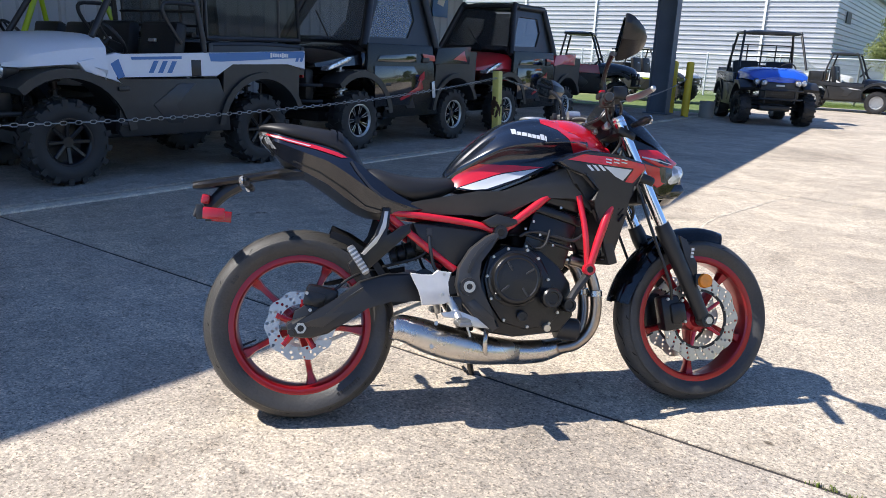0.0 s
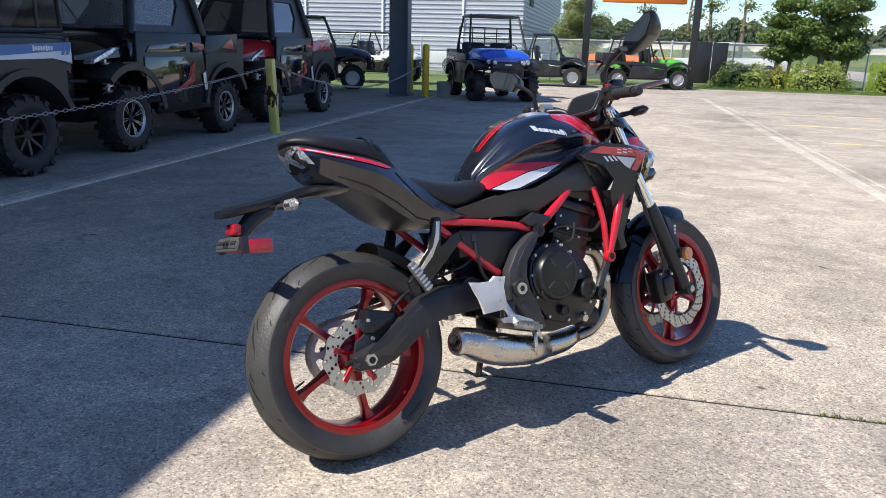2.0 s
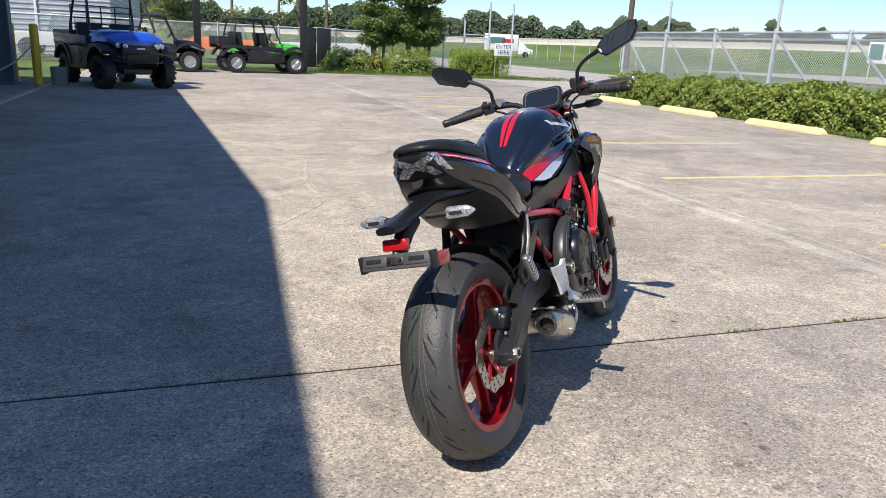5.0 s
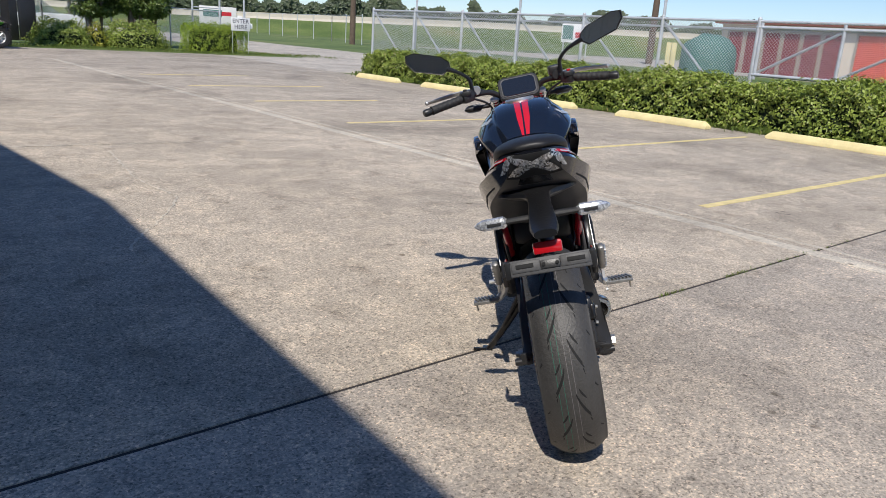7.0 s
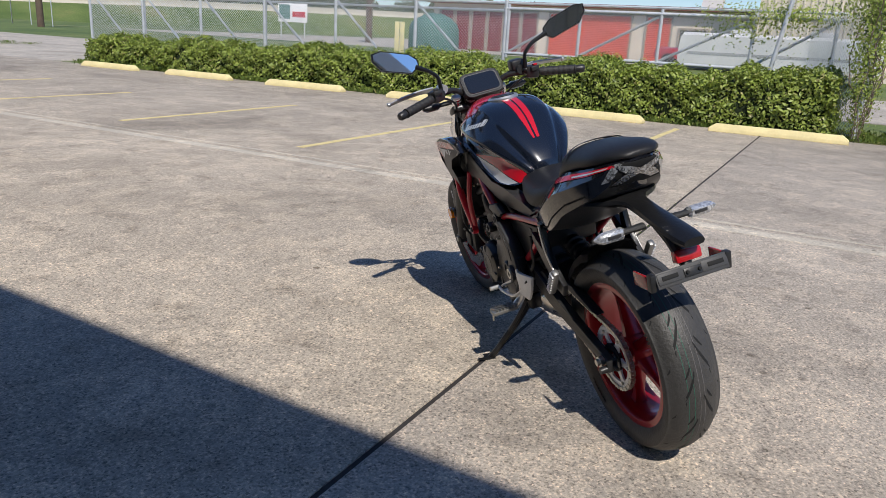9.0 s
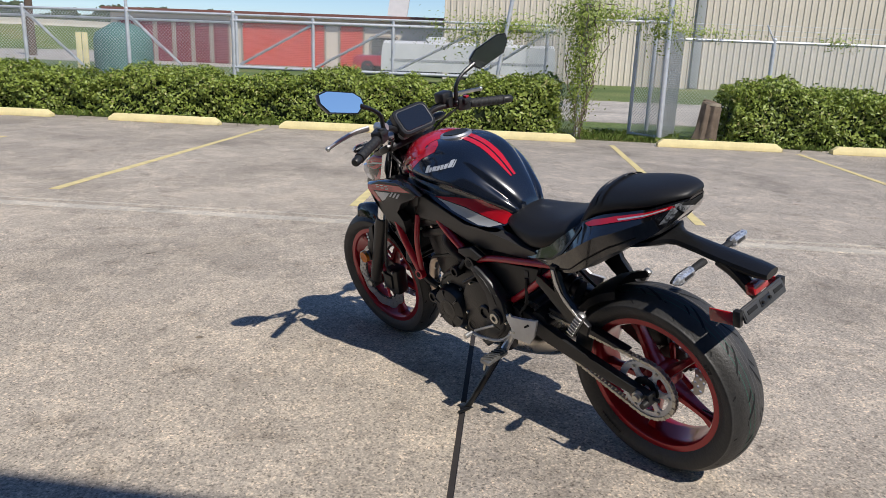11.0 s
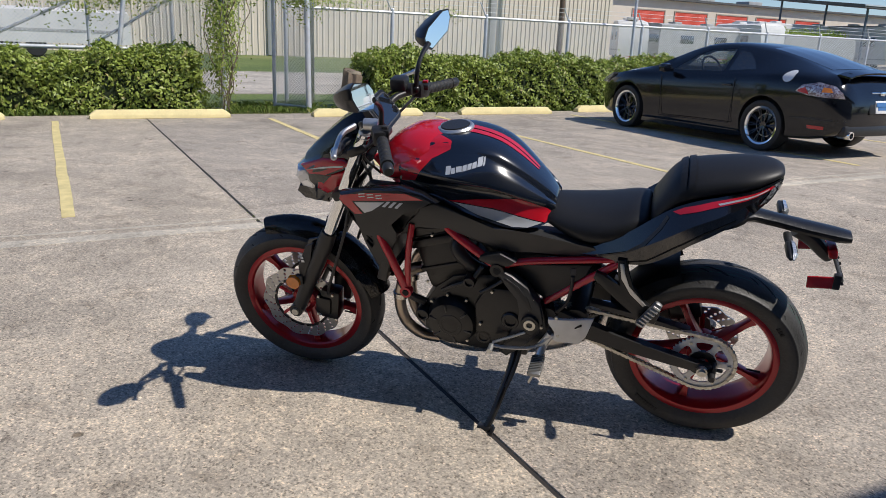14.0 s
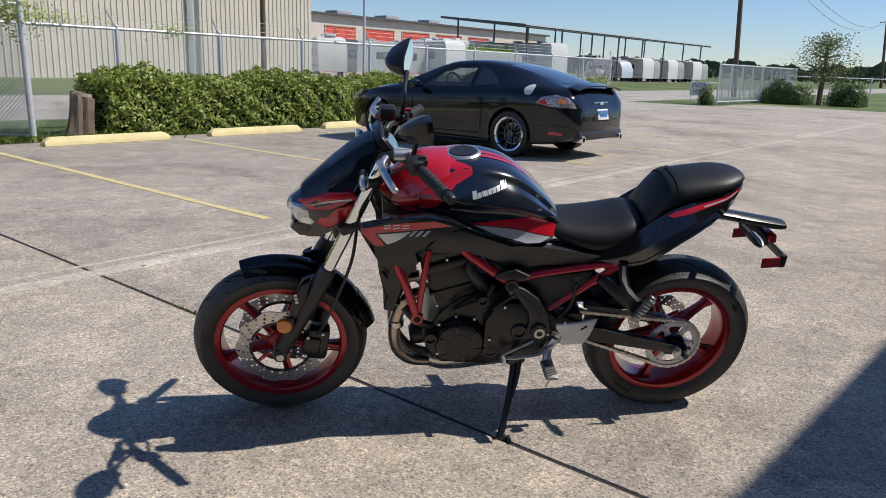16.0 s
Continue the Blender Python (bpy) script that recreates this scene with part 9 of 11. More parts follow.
    # cables
    bm = B()
    tube(bm, [m, m + Vector((0.05, -s * 0.03, -0.01)), (1.10, s * 0.08, 1.00), (1.12, s * 0.06, 0.92), (1.08, s * 0.08, 0.84)], 0.005, 8)
    bpart("control_cable", bm, MATT_BLACK, bar, steer=True)
    bm = B()
    tube(bm, [c, (1.03, s * 0.13, 1.0), (1.09, s * 0.10, 0.93), (1.05, s * 0.07, 0.86)], 0.0045, 8)
    bpart("switch_cable", bm, MATT_BLACK, bar, steer=True)


both(controls)
for s in (1, -1):
    bm = B()
    tube(bm, [(1.15, s * 0.03, 0.82), (1.19, s * 0.05, 0.76), (1.22, s * 0.065, 0.70), (1.22, s * 0.08, 0.66)], 0.006, 8)
    bpart("front_hose", bm, MATT_BLACK, None, steer=True)
bm = B()
box(bm, (1.20, 0, 0.74), (0.05, 0.10, 0.05), bev=0.01)
bpart("hose_joint", bm, MATT_BLACK, None, steer=True)


# ---- utility vehicles: x forward, y to the left, z up, origin on the ground between the axles ----
def finish_mesh(name, bm, material):
    """A mesh to be shared by several objects."""
    bmesh.ops.recalc_face_normals(bm, faces=bm.faces)
    me = bpy.data.meshes.new(name)
    bm.to_mesh(me)
    bm.free()
    me.materials.append(material)
    me.shade_smooth()
    me.set_sharp_from_angle(angle=radians(35))
    return me


def knobby(R, w, rb):
    """An off-road tyre with raised lugs."""
    bm = B()
    pts = [(rb, w * 0.40), (rb + 0.02, w * 0.46), (rb + (R - rb) * 0.5, w * 0.50), (R - 0.03, w * 0.45), (R - 0.012, w * 0.30), (R - 0.010, 0)]
    full = pts + [(r, -y) for r, y in reversed(pts[:-1])]
    lathe(bm, full, TO_Y, 40)
    me = finish_mesh("tyre", bm, RUBBER)
    bm = B()
    n = 17
    for k in range(n):
        for s, ph in ((1, 0), (-1, 0.5)):
            a = 2 * math.pi * (k + ph) / n
            q = Matrix.Rotation(-a, 4, "Y")
            m = q @ Matrix.Translation((R - 0.006, s * w * 0.20, 0)) @ Matrix.Rotation(radians(s * 24), 4, "X")
            box(bm, (0, 0, 0), (0.020, w * 0.34, 0.034), m)
            m = q @ Matrix.Translation((R - 0.030, s * w * 0.47, 0))
            box(bm, (0, 0, 0), (0.050, w * 0.10, 0.045), m)
    return me, finish_mesh("tread_lug", bm, RUBBER)


def alloy(rb, w, spokes, face, edge, bright):
    bm = B()
    lathe(bm, [(rb * 0.99, -w * 0.42), (rb * 1.03, -w * 0.43), (rb * 1.03, -w * 0.40), (rb * 0.9, -w * 0.36), (rb * 0.86, 0.0), (rb * 0.9, w * 0.30), (rb * 0.97, w * 0.38), (rb * 1.03, w * 0.40), (rb * 1.03, w * 0.43), (rb * 0.98, w * 0.43)], TO_Y, 32)
    lathe(bm, [(0, w * 0.30), (rb * 0.22, w * 0.30), (rb * 0.26, w * 0.26), (rb * 0.26, w * 0.1)], TO_Y, 20)
    lathe(bm, [(0, -w * 0.1), (rb * 0.9, -w * 0.1)], TO_Y, 24)
    me = finish_mesh("rim", bm, face)
    bm = B()
    box(bm, (0, 0, 0), (rb * 0.74, w * 0.10, rb * 0.17), Matrix.Translation((rb * 0.56, w * 0.28, 0)) @ Matrix.Rotation(radians(8), 4, "Z"), 0.006, 1)
    spoke = finish_mesh("spoke", bm, face)
    trim = None
    if bright:
        bm = B()
        lathe(bm, [(rb * 0.93, w * 0.36), (rb * 1.0, w * 0.438), (rb * 1.04, w * 0.437), (rb * 1.03, w * 0.40)], TO_Y, 32)
        for k in range(spokes):
            a = 2 * math.pi * (k + bright * 0.5 - 0.5) / spokes
            for da in (-0.13, 0.13):
                q = Matrix.Rotation(-a + da, 4, "Y")
                box(bm, (0, 0, 0), (rb * 0.5, w * 0.02, rb * 0.022), q @ Matrix.Translation((rb * 0.66, w * 0.34, 0)) @ Matrix.Rotation(radians(8), 4, "Z"))
        trim = bpy.data.meshes.new("machined_edge")
        bmesh.ops.recalc_face_normals(bm, faces=bm.faces)
        bm.to_mesh(trim)
        bm.free()
        trim.materials.append(edge)
    return me, trim, spoke, spokes


TYRE_ME = knobby(0.345, 0.25, 0.185)
TYRE_SMALL = knobby(0.325, 0.23, 0.18)
RIM_BLACK = alloy(0.187, 0.25, 8, ENGINE_BLACK, ALU, 0)
RIM_EDGE = alloy(0.187, 0.25, 7, GLOSS_BLACK, ALU, 1)
RIM_WAVY = alloy(0.187, 0.25, 6, GLOSS_BLACK, ALU_PALE, 2)
RIM_GREY = alloy(0.182, 0.23, 8, ALU, ALU, 0)


def quad_wheel(parent, x, y, R, rim, tyre, steer=0):
    s = 1 if y > 0 else -1
    m = Matrix.Translation((x, y, R)) @ Matrix.Rotation(radians(steer + (0 if s > 0 else 180)), 4, "Z")
    w = new("wheel", rim[0])
    w.parent, w.matrix_basis = parent, m
    t = new("tyre", tyre[0])
    t.parent = w
    g = tagged(new("tread_lug", tyre[1]), kind="stuff")
    g.parent = t
    for k in range(rim[3]):
        p = new("spoke", rim[2])
        p.parent, p.matrix_basis = w, Matrix.Rotation(-2 * math.pi * k / rim[3], 4, "Y")
    if rim[1]:
        e = new("machined_edge", rim[1])
        e.parent = w
    return w


def coil(bm, p0, p1, r, turns, wire):
    p0, p1 = Vector(p0), Vector(p1)
    d = (p1 - p0)
    q = d.to_track_quat("Z", "Y")
    n = turns * 10
    tube(bm, [p0 + q @ Vector((r * math.cos(2 * math.pi * k / 10), r * math.sin(2 * math.pi * k / 10), d.length * k / n)) for k in range(n + 1)], wire, 6, 1)


def arch(bm, cx, R, y0, y1, a0, a1, th=0.03, n=12):
    """A fender band over a wheel."""
    rings = []
    for k in range(n + 1):
        a = radians(a0 + (a1 - a0) * k / n)
        c, s = math.cos(a), math.sin(a)
        rings.append([Vector((cx + (R + q) * c, y, 0.345 + (R + q) * s)) for y, q in ((y0, 0), (y1, -0.01), (y1, th), (y0, th + 0.02))])
    ring_loft(bm, rings)


def utv(name, m, label, o, category="utility vehicle", group="parked utility vehicles"):
    """o: options of size, colour and build."""
    root = empty(name, m, label, category, group)
    wb, tr = o["wb"], o["track"]
    fx, rx, hw = wb / 2, -wb / 2, tr / 2 + 0.13
    main, side, low = o["main"], o["side"], o.get("low", MATT_BLACK)
    R = o.get("R", 0.345)
    tyre = TYRE_SMALL if R < 0.34 else TYRE_ME
    for x in (fx, rx):
        for y in (tr / 2, -tr / 2):
            quad_wheel(root, x, y, R, o["rim"], tyre, o.get("steer", 0) if x > 0 else 0)

    def P(nm, bm, material, parent=None, lab=""):
        return part(nm, bm, material, parent or root, lab)

    # chassis and skid plate
    bm = B()
    box(bm, (0, 0, 0.36), (wb + 0.5, 0.62, 0.12), bev=0.03)
    box(bm, (0, 0, 0.45), (wb - 2 * R - 0.16, hw * 2 - 0.16, 0.16), bev=0.03)
    P("chassis", bm, MATT_BLACK)
    for x in (fx, rx):
        for s in (1, -1):
            bm = B()
            tube(bm, [(x + 0.10, s * 0.18, 0.40), (x + 0.04, s * (tr / 2 - 0.12), 0.33)], 0.022, 8, 1)
            tube(bm, [(x - 0.12, s * 0.18, 0.40), (x - 0.02, s * (tr / 2 - 0.12), 0.33)], 0.022, 8, 1)
            tube(bm, [(x + 0.02, s * 0.18, 0.52), (x, s * (tr / 2 - 0.12), 0.43)], 0.018, 8, 1)
            P("wishbone", bm, ENGINE_BLACK)
            bm = B()
            if x > 0 and o.get("cab"):
                top, foot = (x + 0.13, s * (tr / 2 - 0.10), 1.0), (x + 0.17, s * (tr / 2 - 0.04), 0.50)
                coil(bm, foot, top, 0.050, 9, 0.012)
                cyl(bm, (x + 0.175, s * (tr / 2 - 0.035), 0.45), top, 0.024, seg=10)
            coil(bm, (x - 0.05, s * (tr / 2 - 0.17), 0.42), (x - 0.10, s * (tr / 2 - 0.26), 0.84), 0.042, 7, 0.009)
            cyl(bm, (x - 0.05, s * (tr / 2 - 0.17), 0.38), (x - 0.10, s * (tr / 2 - 0.26), 0.90), 0.022, seg=10)
            P("coil_shock", bm, o.get("coil", SATIN_GREY))
    hz = o.get("hood", 1.10)
    # nose and bonnet
    bm = B()
    nose = fx + o.get("nose", 0.50)
    ax = o.get("ax", 0.50)
    hb = hw + o.get("flank", 0.0)
    body(bm, [(ax - 0.06, [(0, hz + 0.03), (.40, hz + 0.02), (hb - 0.16, hz - 0.01), (hb - 0.08, hz - 0.08), (hb - 0.06, hz - 0.26), (hb - 0.14, hz - 0.40), (0, hz - 0.42)]), (fx - 0.12, [(0, hz + 0.02), (.36, hz + 0.01), (hb - 0.22, hz - 0.04), (hb - 0.14, hz - 0.10), (hb - 0.12, hz - 0.22), (0.34, hz - 0.34), (0, hz - 0.38)]), (fx + 0.18, [(0, hz - 0.02), (.30, hz - 0.03), (hb - 0.28, hz - 0.09), (hb - 0.18, hz - 0.15), (hb - 0.17, hz - 0.24), (0.34, hz - 0.32), (0, hz - 0.36)]),
              (nose - 0.08, [(0, hz - 0.09), (.26, hz - 0.11), (hb - 0.34, hz - 0.16), (hb - 0.26, hz - 0.20), (hb - 0.25, hz - 0.25), (0.32, hz - 0.29), (0, hz - 0.31)]), (nose, [(0, hz - 0.17), (.22, hz - 0.18), (hb - 0.40, hz - 0.20), (hb - 0.34, hz - 0.22), (hb - 0.34, hz - 0.25), (0.28, hz - 0.27), (0, hz - 0.28)])], 3)
    hood = P("bonnet", bm, main, lab=o.get("bonnet_label", ""))
    bm = B()
    box(bm, (nose - 0.05, 0, (0.56 + hz - 0.27) / 2), (0.14, 0.78, hz - 0.27 - 0.56), bev=0.04)
    gr = P("grille", bm, MATT_BLACK)
    for k in range(3):
        bm = B()
        box(bm, (nose + 0.025, 0, 0.66 + 0.05 * k), (0.015, 0.46, 0.014), bev=0.003)
        P("grille_bar", bm, SATIN_GREY, gr)
    bm = B()
    box(bm, (nose + 0.028, 0, hz - 0.34), (0.01, 0.17, 0.035), bev=0.003)
    P("front_badge", bm, SILVER_PAINT, gr)
    for s in (1, -1):
        if o.get("lamps", "round") == "round":
            for k in (0, 1):
                bm = B()
                lathe(bm, [(0.0, 0.03), (0.045, 0.025), (0.064, 0.008), (0.070, 0.0), (0.070, -0.09)], Matrix.Translation((nose + 0.05 - 0.07 * k, s * (0.34 + 0.125 * k), hz - 0.29 + 0.01 * k)) @ Matrix.Rotation(radians(90), 4, "Y"), 20)
                h = P("headlamp", bm, MATT_BLACK)
                bm = B()
                lathe(bm, [(0.0, 0.040), (0.038, 0.034), (0.056, 0.016)], Matrix.Translation((nose + 0.052 - 0.07 * k, s * (0.34 + 0.125 * k), hz - 0.29 + 0.01 * k)) @ Matrix.Rotation(radians(90), 4, "Y"), 20)
                P("lens", bm, HEAD_LENS, h)
        else:
            bm = B()
            plate(bm, [(fx + 0.40, hz - 0.24), (fx + 0.42, hz - 0.29), (fx + 0.10, hz - 0.20), (fx - 0.02, hz - 0.13), (fx + 0.10, hz - 0.13)], s * (hw - 0.26), s * (hw - 0.13), 0.008)
            P("headlamp", bm, HEAD_LENS, lab="slanted clear headlamp")
        # fenders
        bm = B()
        arch(bm, fx, R + 0.17, s * (hw - 0.30), s * (hw + 0.02), 48, 172, 0.06)
        P("front_fender", bm, low)
        # dark panel between the arch and the body
        for cx, zt2, a0, a1, nm in () if o.get("sport") else ((fx, hz - 0.27, 75, 168, "front_well"), (rx, o.get("strip", (0.84, 1.06))[1] - 0.03, 12, 160, "rear_well")):
            bm = B()
            pts = [(cx + (R + 0.16) * math.cos(radians(a0 + (a1 - a0) * k / 10)), 0.345 + (R + 0.16) * math.sin(radians(a0 + (a1 - a0) * k / 10))) for k in range(11)]
            plate(bm, pts + [(cx - 0.50, zt2), (cx + (0.12 if cx > 0 else 0.46), zt2)], s * (hw - 0.12), s * (hw - 0.012))
            P(nm, bm, low)
        bm = B()
        arch(bm, rx, R + 0.16, s * (hw - 0.30), s * (hw + 0.02), 8, 158, 0.05)
        P("rear_fender", bm, low)
        # side: sill, lower door, coloured strip
        bm = B()
        zt = o.get("door_top", 0.84)
        plate(bm, [(fx - R - 0.06, 0.42), (fx - R - 0.10, 0.60), (ax + 0.02, 0.84), (ax, zt), (rx + R + 0.22, zt), (rx + R + 0.18, 0.84), (rx + R + 0.08, 0.60), (rx + R + 0.06, 0.36), (fx - R - 0.10, 0.36)], s * (hw - 0.06), s * (hw - 0.005), 0.015)
        dr = P("lower_door", bm, o.get("door", low))
        bm = B()
        plate(bm, [(0.10, 0.46), (0.24, 0.62), (-0.02, 0.80), (-0.20, 0.80), (0.02, 0.62), (-0.06, 0.46)], s * (hw - 0.008), s * (hw + 0.004), 0.003)
        P("door_crease", bm, SATIN_GREY, dr)
        for z in (0.47, 0.76):
            bm = B()
            box(bm, (fx - R - 0.13, s * (hw + 0.004), z), (0.10, 0.02, 0.035), bev=0.004)
            P("door_hinge", bm, MATT_BLACK, dr)
        z0, z1 = o.get("strip", (0.84, 1.06))
        bm = B()
        xa = o.get("strip_to", rx - 0.62)
        xs = o.get("strip_from", fx - R - 0.10)
        if o.get("style") == "mule":
            plate(bm, [(fx - 0.10, hz - 0.20), (0.56, hz - 0.12), (0.50, z1), (xa, z1 + 0.09), (xa, z1 - 0.10), (xa + 0.24, z1 - 0.04), (rx + 0.38, z1 - 0.05), (rx + 0.56, z0), (0.60, z0), (0.52, z0 - 0.06), (0.66, hz - 0.32), (fx - 0.16, hz - 0.28)], s * (hw - 0.05), s * (hw + 0.008), 0.008)
        else:
            plate(bm, [(xs, z0), (xs - 0.06, z1), (xa, z1 + 0.04), (xa + 0.02, z0 + 0.02), (rx + R * 0.7, z0 + 0.04)], s * (hw - 0.05), s * (hw + 0.008), 0.012)
        st = P("side_strip", bm, side)
        if "decal" in o:
            bm = B()
            plate(bm, [(-0.34, z1 + 0.035), (xa + 0.02, z1 + 0.085), (xa + 0.02, z1 + 0.02), (rx + 0.50, z1 - 0.035), (-0.36, z1 - 0.035)], s * (hw + 0.008), s * (hw + 0.011))
            P("strip_band", bm, o["decal"], st)
            bm = B()
            plate(bm, [(0.44, z1 - 0.012), (-0.05, z1 + 0.004), (-0.05, z1 - 0.02), (0.43, z1 - 0.035)], s * (hw + 0.008), s * (hw + 0.011))
            P("strip_band", bm, o["decal"], st)
            bm = B()
            plate(bm, [(0.62, z0 + 0.10), (0.55, z0 + 0.14), (0.50, z0 - 0.0), (0.56, z0 - 0.02)], s * (hw + 0.008), s * (hw + 0.011))
            P("slash_mark", bm, o["decal"], st)
            bm = B()
            box(bm, (-0.20, s * (hw + 0.008), z0 + 0.075), (0.10, 0.012, 0.14), bev=0.004)
            P("door_latch", bm, MATT_BLACK, st)
            for k in range(3):
                bm = B()
                x0 = fx - R - 0.36 - 0.09 * k
                plate(bm, [(x0, z0 + 0.03), (x0 - 0.055, z0 + 0.13), (x0 - 0.10, z0 + 0.13), (x0 - 0.045, z0 + 0.03)], s * (hw + 0.0085), s * (hw + 0.012))
                P("slash_mark", bm, o["decal"], st)
                bm = B()
                x0 = xa + 0.14 - 0.06 * k
                if k < 2:
                    plate(bm, [(x0, z1 - 0.02), (x0 - 0.04, z1 + 0.07), (x0 - 0.075, z1 + 0.07), (x0 - 0.035, z1 - 0.02)], s * (hw + 0.0112), s * (hw + 0.014))
                    P("slash_mark", bm, o["decal"], st)
            for k in range(8):
                bm = B()
                box(bm, (xa + 0.46 - 0.03 * k, s * (hw + 0.0125), z1 + 0.035), (0.022, 0.003, 0.034 if k not in (0, 5) else 0.046))
                P("lettering_block", bm, SIGN_WHITE, st)
        if "accent" in o:
            bm = B()
            plate(bm, [(0.55, 0.66), (0.10, 0.72), (-0.24, 0.92), (-0.24, 0.82), (0.05, 0.685)], s * (hw - 0.004), s * (hw + 0.003), 0.001)
            P("accent_flash", bm, o["accent"], dr)
            bm = B()
            plate(bm, [(rx + 0.10, z1 - 0.14), (rx - 0.15, z1 - 0.02), (rx - 0.22, z1 - 0.16)], s * (hw + 0.004), s * (hw + 0.012), 0.002)
            P("bed_flash", bm, o["accent"], st)
    # floor, seats, wheel
    bm = B()
    box(bm, (0.0, 0, 0.56), (1.0, hw * 2 - 0.14, 0.05))
    P("floor_pan", bm, MATT_BLACK)
    rows = o.get("rows", [-0.25])
    for xr in rows:
        for y in (0.36, -0.36):
            bm = B()
            box(bm, (xr + 0.18, y, 0.74), (0.46, 0.58, 0.14), bev=0.05)
            sb = P("seat", bm, SEAT_MAT)
            bm = B()
            box(bm, (xr - 0.10, y, 1.04), (0.13, 0.56, 0.58), Matrix.Rotation(radians(-10), 4, "Y"), 0.05)
            P("backrest", bm, SEAT_MAT, sb)
            bm = B()
            box(bm, (xr - 0.02, y, 1.16), (0.03, 0.10, 0.03), Matrix.Rotation(radians(-10), 4, "Y"), 0.006)
            P("seat_mark", bm, ALU, sb)
    bm = B()
    sm = Matrix.Translation((0.38, 0.36, 1.16)) @ Matrix.Rotation(radians(-52), 4, "Y")
    rings = []
    tube(bm, [sm @ Vector((0.17 * math.cos(2 * math.pi * k / 20), 0.17 * math.sin(2 * math.pi * k / 20), 0)) for k in range(21)], 0.016, 8, 1)
    for k in range(3):
        a = 2 * math.pi * k / 3
        cyl(bm, sm @ Vector((0, 0, -0.01)), sm @ Vector((0.165 * math.cos(a), 0.165 * math.sin(a), 0)), 0.011, seg=6)
    cyl(bm, sm @ Vector((0, 0, 0)), (0.60, 0.36, 0.95), 0.02, seg=8)
    P("steering_wheel", bm, MATT_BLACK)
    # cage
    ht, cage = o.get("top", 1.95), o.get("cage", MATT_BLACK)
    yt, yb = hw - (0.27 if o.get("cab") else 0.17), hw - 0.07
    xr = rows[-1] - 0.30
    cab = o.get("cab", False)
    at = o.get("at", 0.12)
    for s in (1, -1):
        for pts in ([(ax, s * yb, hz), (at + 0.10, s * yt, ht - 0.03), (at, s * yt, ht)], [(xr - 0.02, s * yb, 0.80), (xr - 0.02, s * yb, 1.20), (xr + 0.10, s * yt, ht)], [(at, s * yt, ht), (xr + 0.10, s * yt, ht)]):
            bm = B()
            tube(bm, pts, o.get("bar", 0.026), 10, 3)
            P("cage_tube", bm, cage)
        if len(rows) > 1:
            bm = B()
            tube(bm, [(0.0, s * yb, 0.85), (-0.05, s * yt, ht)], 0.026, 10, 1)
            P("cage_tube", bm, cage)
    for x, z in ((at, ht), (xr + 0.10, ht), (xr, 1.22)):
        bm = B()
        tube(bm, [(x, yt, z), (x, -yt, z)], 0.024, 10, 1)
        P("cage_tube", bm, cage)
    if o.get("roof", True):
        bm = B()
        body(bm, [(at + 0.12, [(0, ht + 0.03), (yt * 0.6, ht + 0.03), (yt + 0.02, ht + 0.01), (yt + 0.02, ht - 0.02), (yt * 0.6, ht - 0.015), (0, ht - 0.015)]), (at - 0.12, [(0, ht + 0.07), (yt * 0.6, ht + 0.065), (yt + 0.03, ht + 0.03), (yt + 0.03, ht - 0.01), (yt * 0.6, ht), (0, ht)]), (xr + 0.04, [(0, ht + 0.06), (yt * 0.6, ht + 0.055), (yt + 0.03, ht + 0.02), (yt + 0.03, ht - 0.02), (yt * 0.6, ht - 0.01), (0, ht - 0.01)])], 3)
        P("roof", bm, o.get("roof_mat", MATT_BLACK))
    if o.get("screen"):
        bm = B()
        for s in (1,):
            vs = [bm.verts.new(p) for p in ((ax - 0.03, yb, hz + 0.06), (ax - 0.03, -yb, hz + 0.06), (at + 0.10, -yt, ht - 0.05), (at + 0.10, yt, ht - 0.05))]
            bm.faces.new(vs)
        bmesh.ops.solidify(bm, geom=bm.faces[:], thickness=0.006)
        P("windscreen", bm, o["screen"], lab="framed windscreen")
    if cab:
        for s in (1, -1):
            bm = B()
            out = [(ax + 0.01, zt - 0.02), (at + 0.11, ht - 0.03), (xr + 0.04, ht - 0.03), (xr - 0.08, 1.52), (xr - 0.08, zt - 0.02)]
            inn = [(ax - 0.14, zt + 0.07), (at - 0.02, ht - 0.15), (xr + 0.34, ht - 0.15), (xr + 0.32, 1.55), (xr + 0.52, zt + 0.08)]
            for i in range(5):
                j = (i + 1) % 5
                vs = [bm.verts.new((p[0], s * yb - s * max(0, p[1] - 1.1) * 0.26, p[1])) for p in (out[i], out[j], inn[j], inn[i])]
                bm.faces.new(vs)
            bmesh.ops.remove_doubles(bm, verts=bm.verts[:], dist=0.0005)
            bmesh.ops.recalc_face_normals(bm, faces=bm.faces)
            bmesh.ops.solidify(bm, geom=bm.faces[:], thickness=0.045)
            dd = P("cab_door", bm, MATT_BLACK, lab="closed cab door with a large window")
            bm = B()
            vs = [bm.verts.new((p[0], s * (yb - 0.02) - s * max(0, p[1] - 1.1) * 0.26, p[1])) for p in inn]
            bm.faces.new(vs)
            P("door_window", bm, o.get("pane", PANE), dd)
            bm = B()
            box(bm, (xr + 0.30, s * (hw + 0.004), 1.06), (0.14, 0.03, 0.07), bev=0.012)
            P("door_handle", bm, MATT_BLACK, dd)
            # pressed door panels with their flashes
            bm = B()
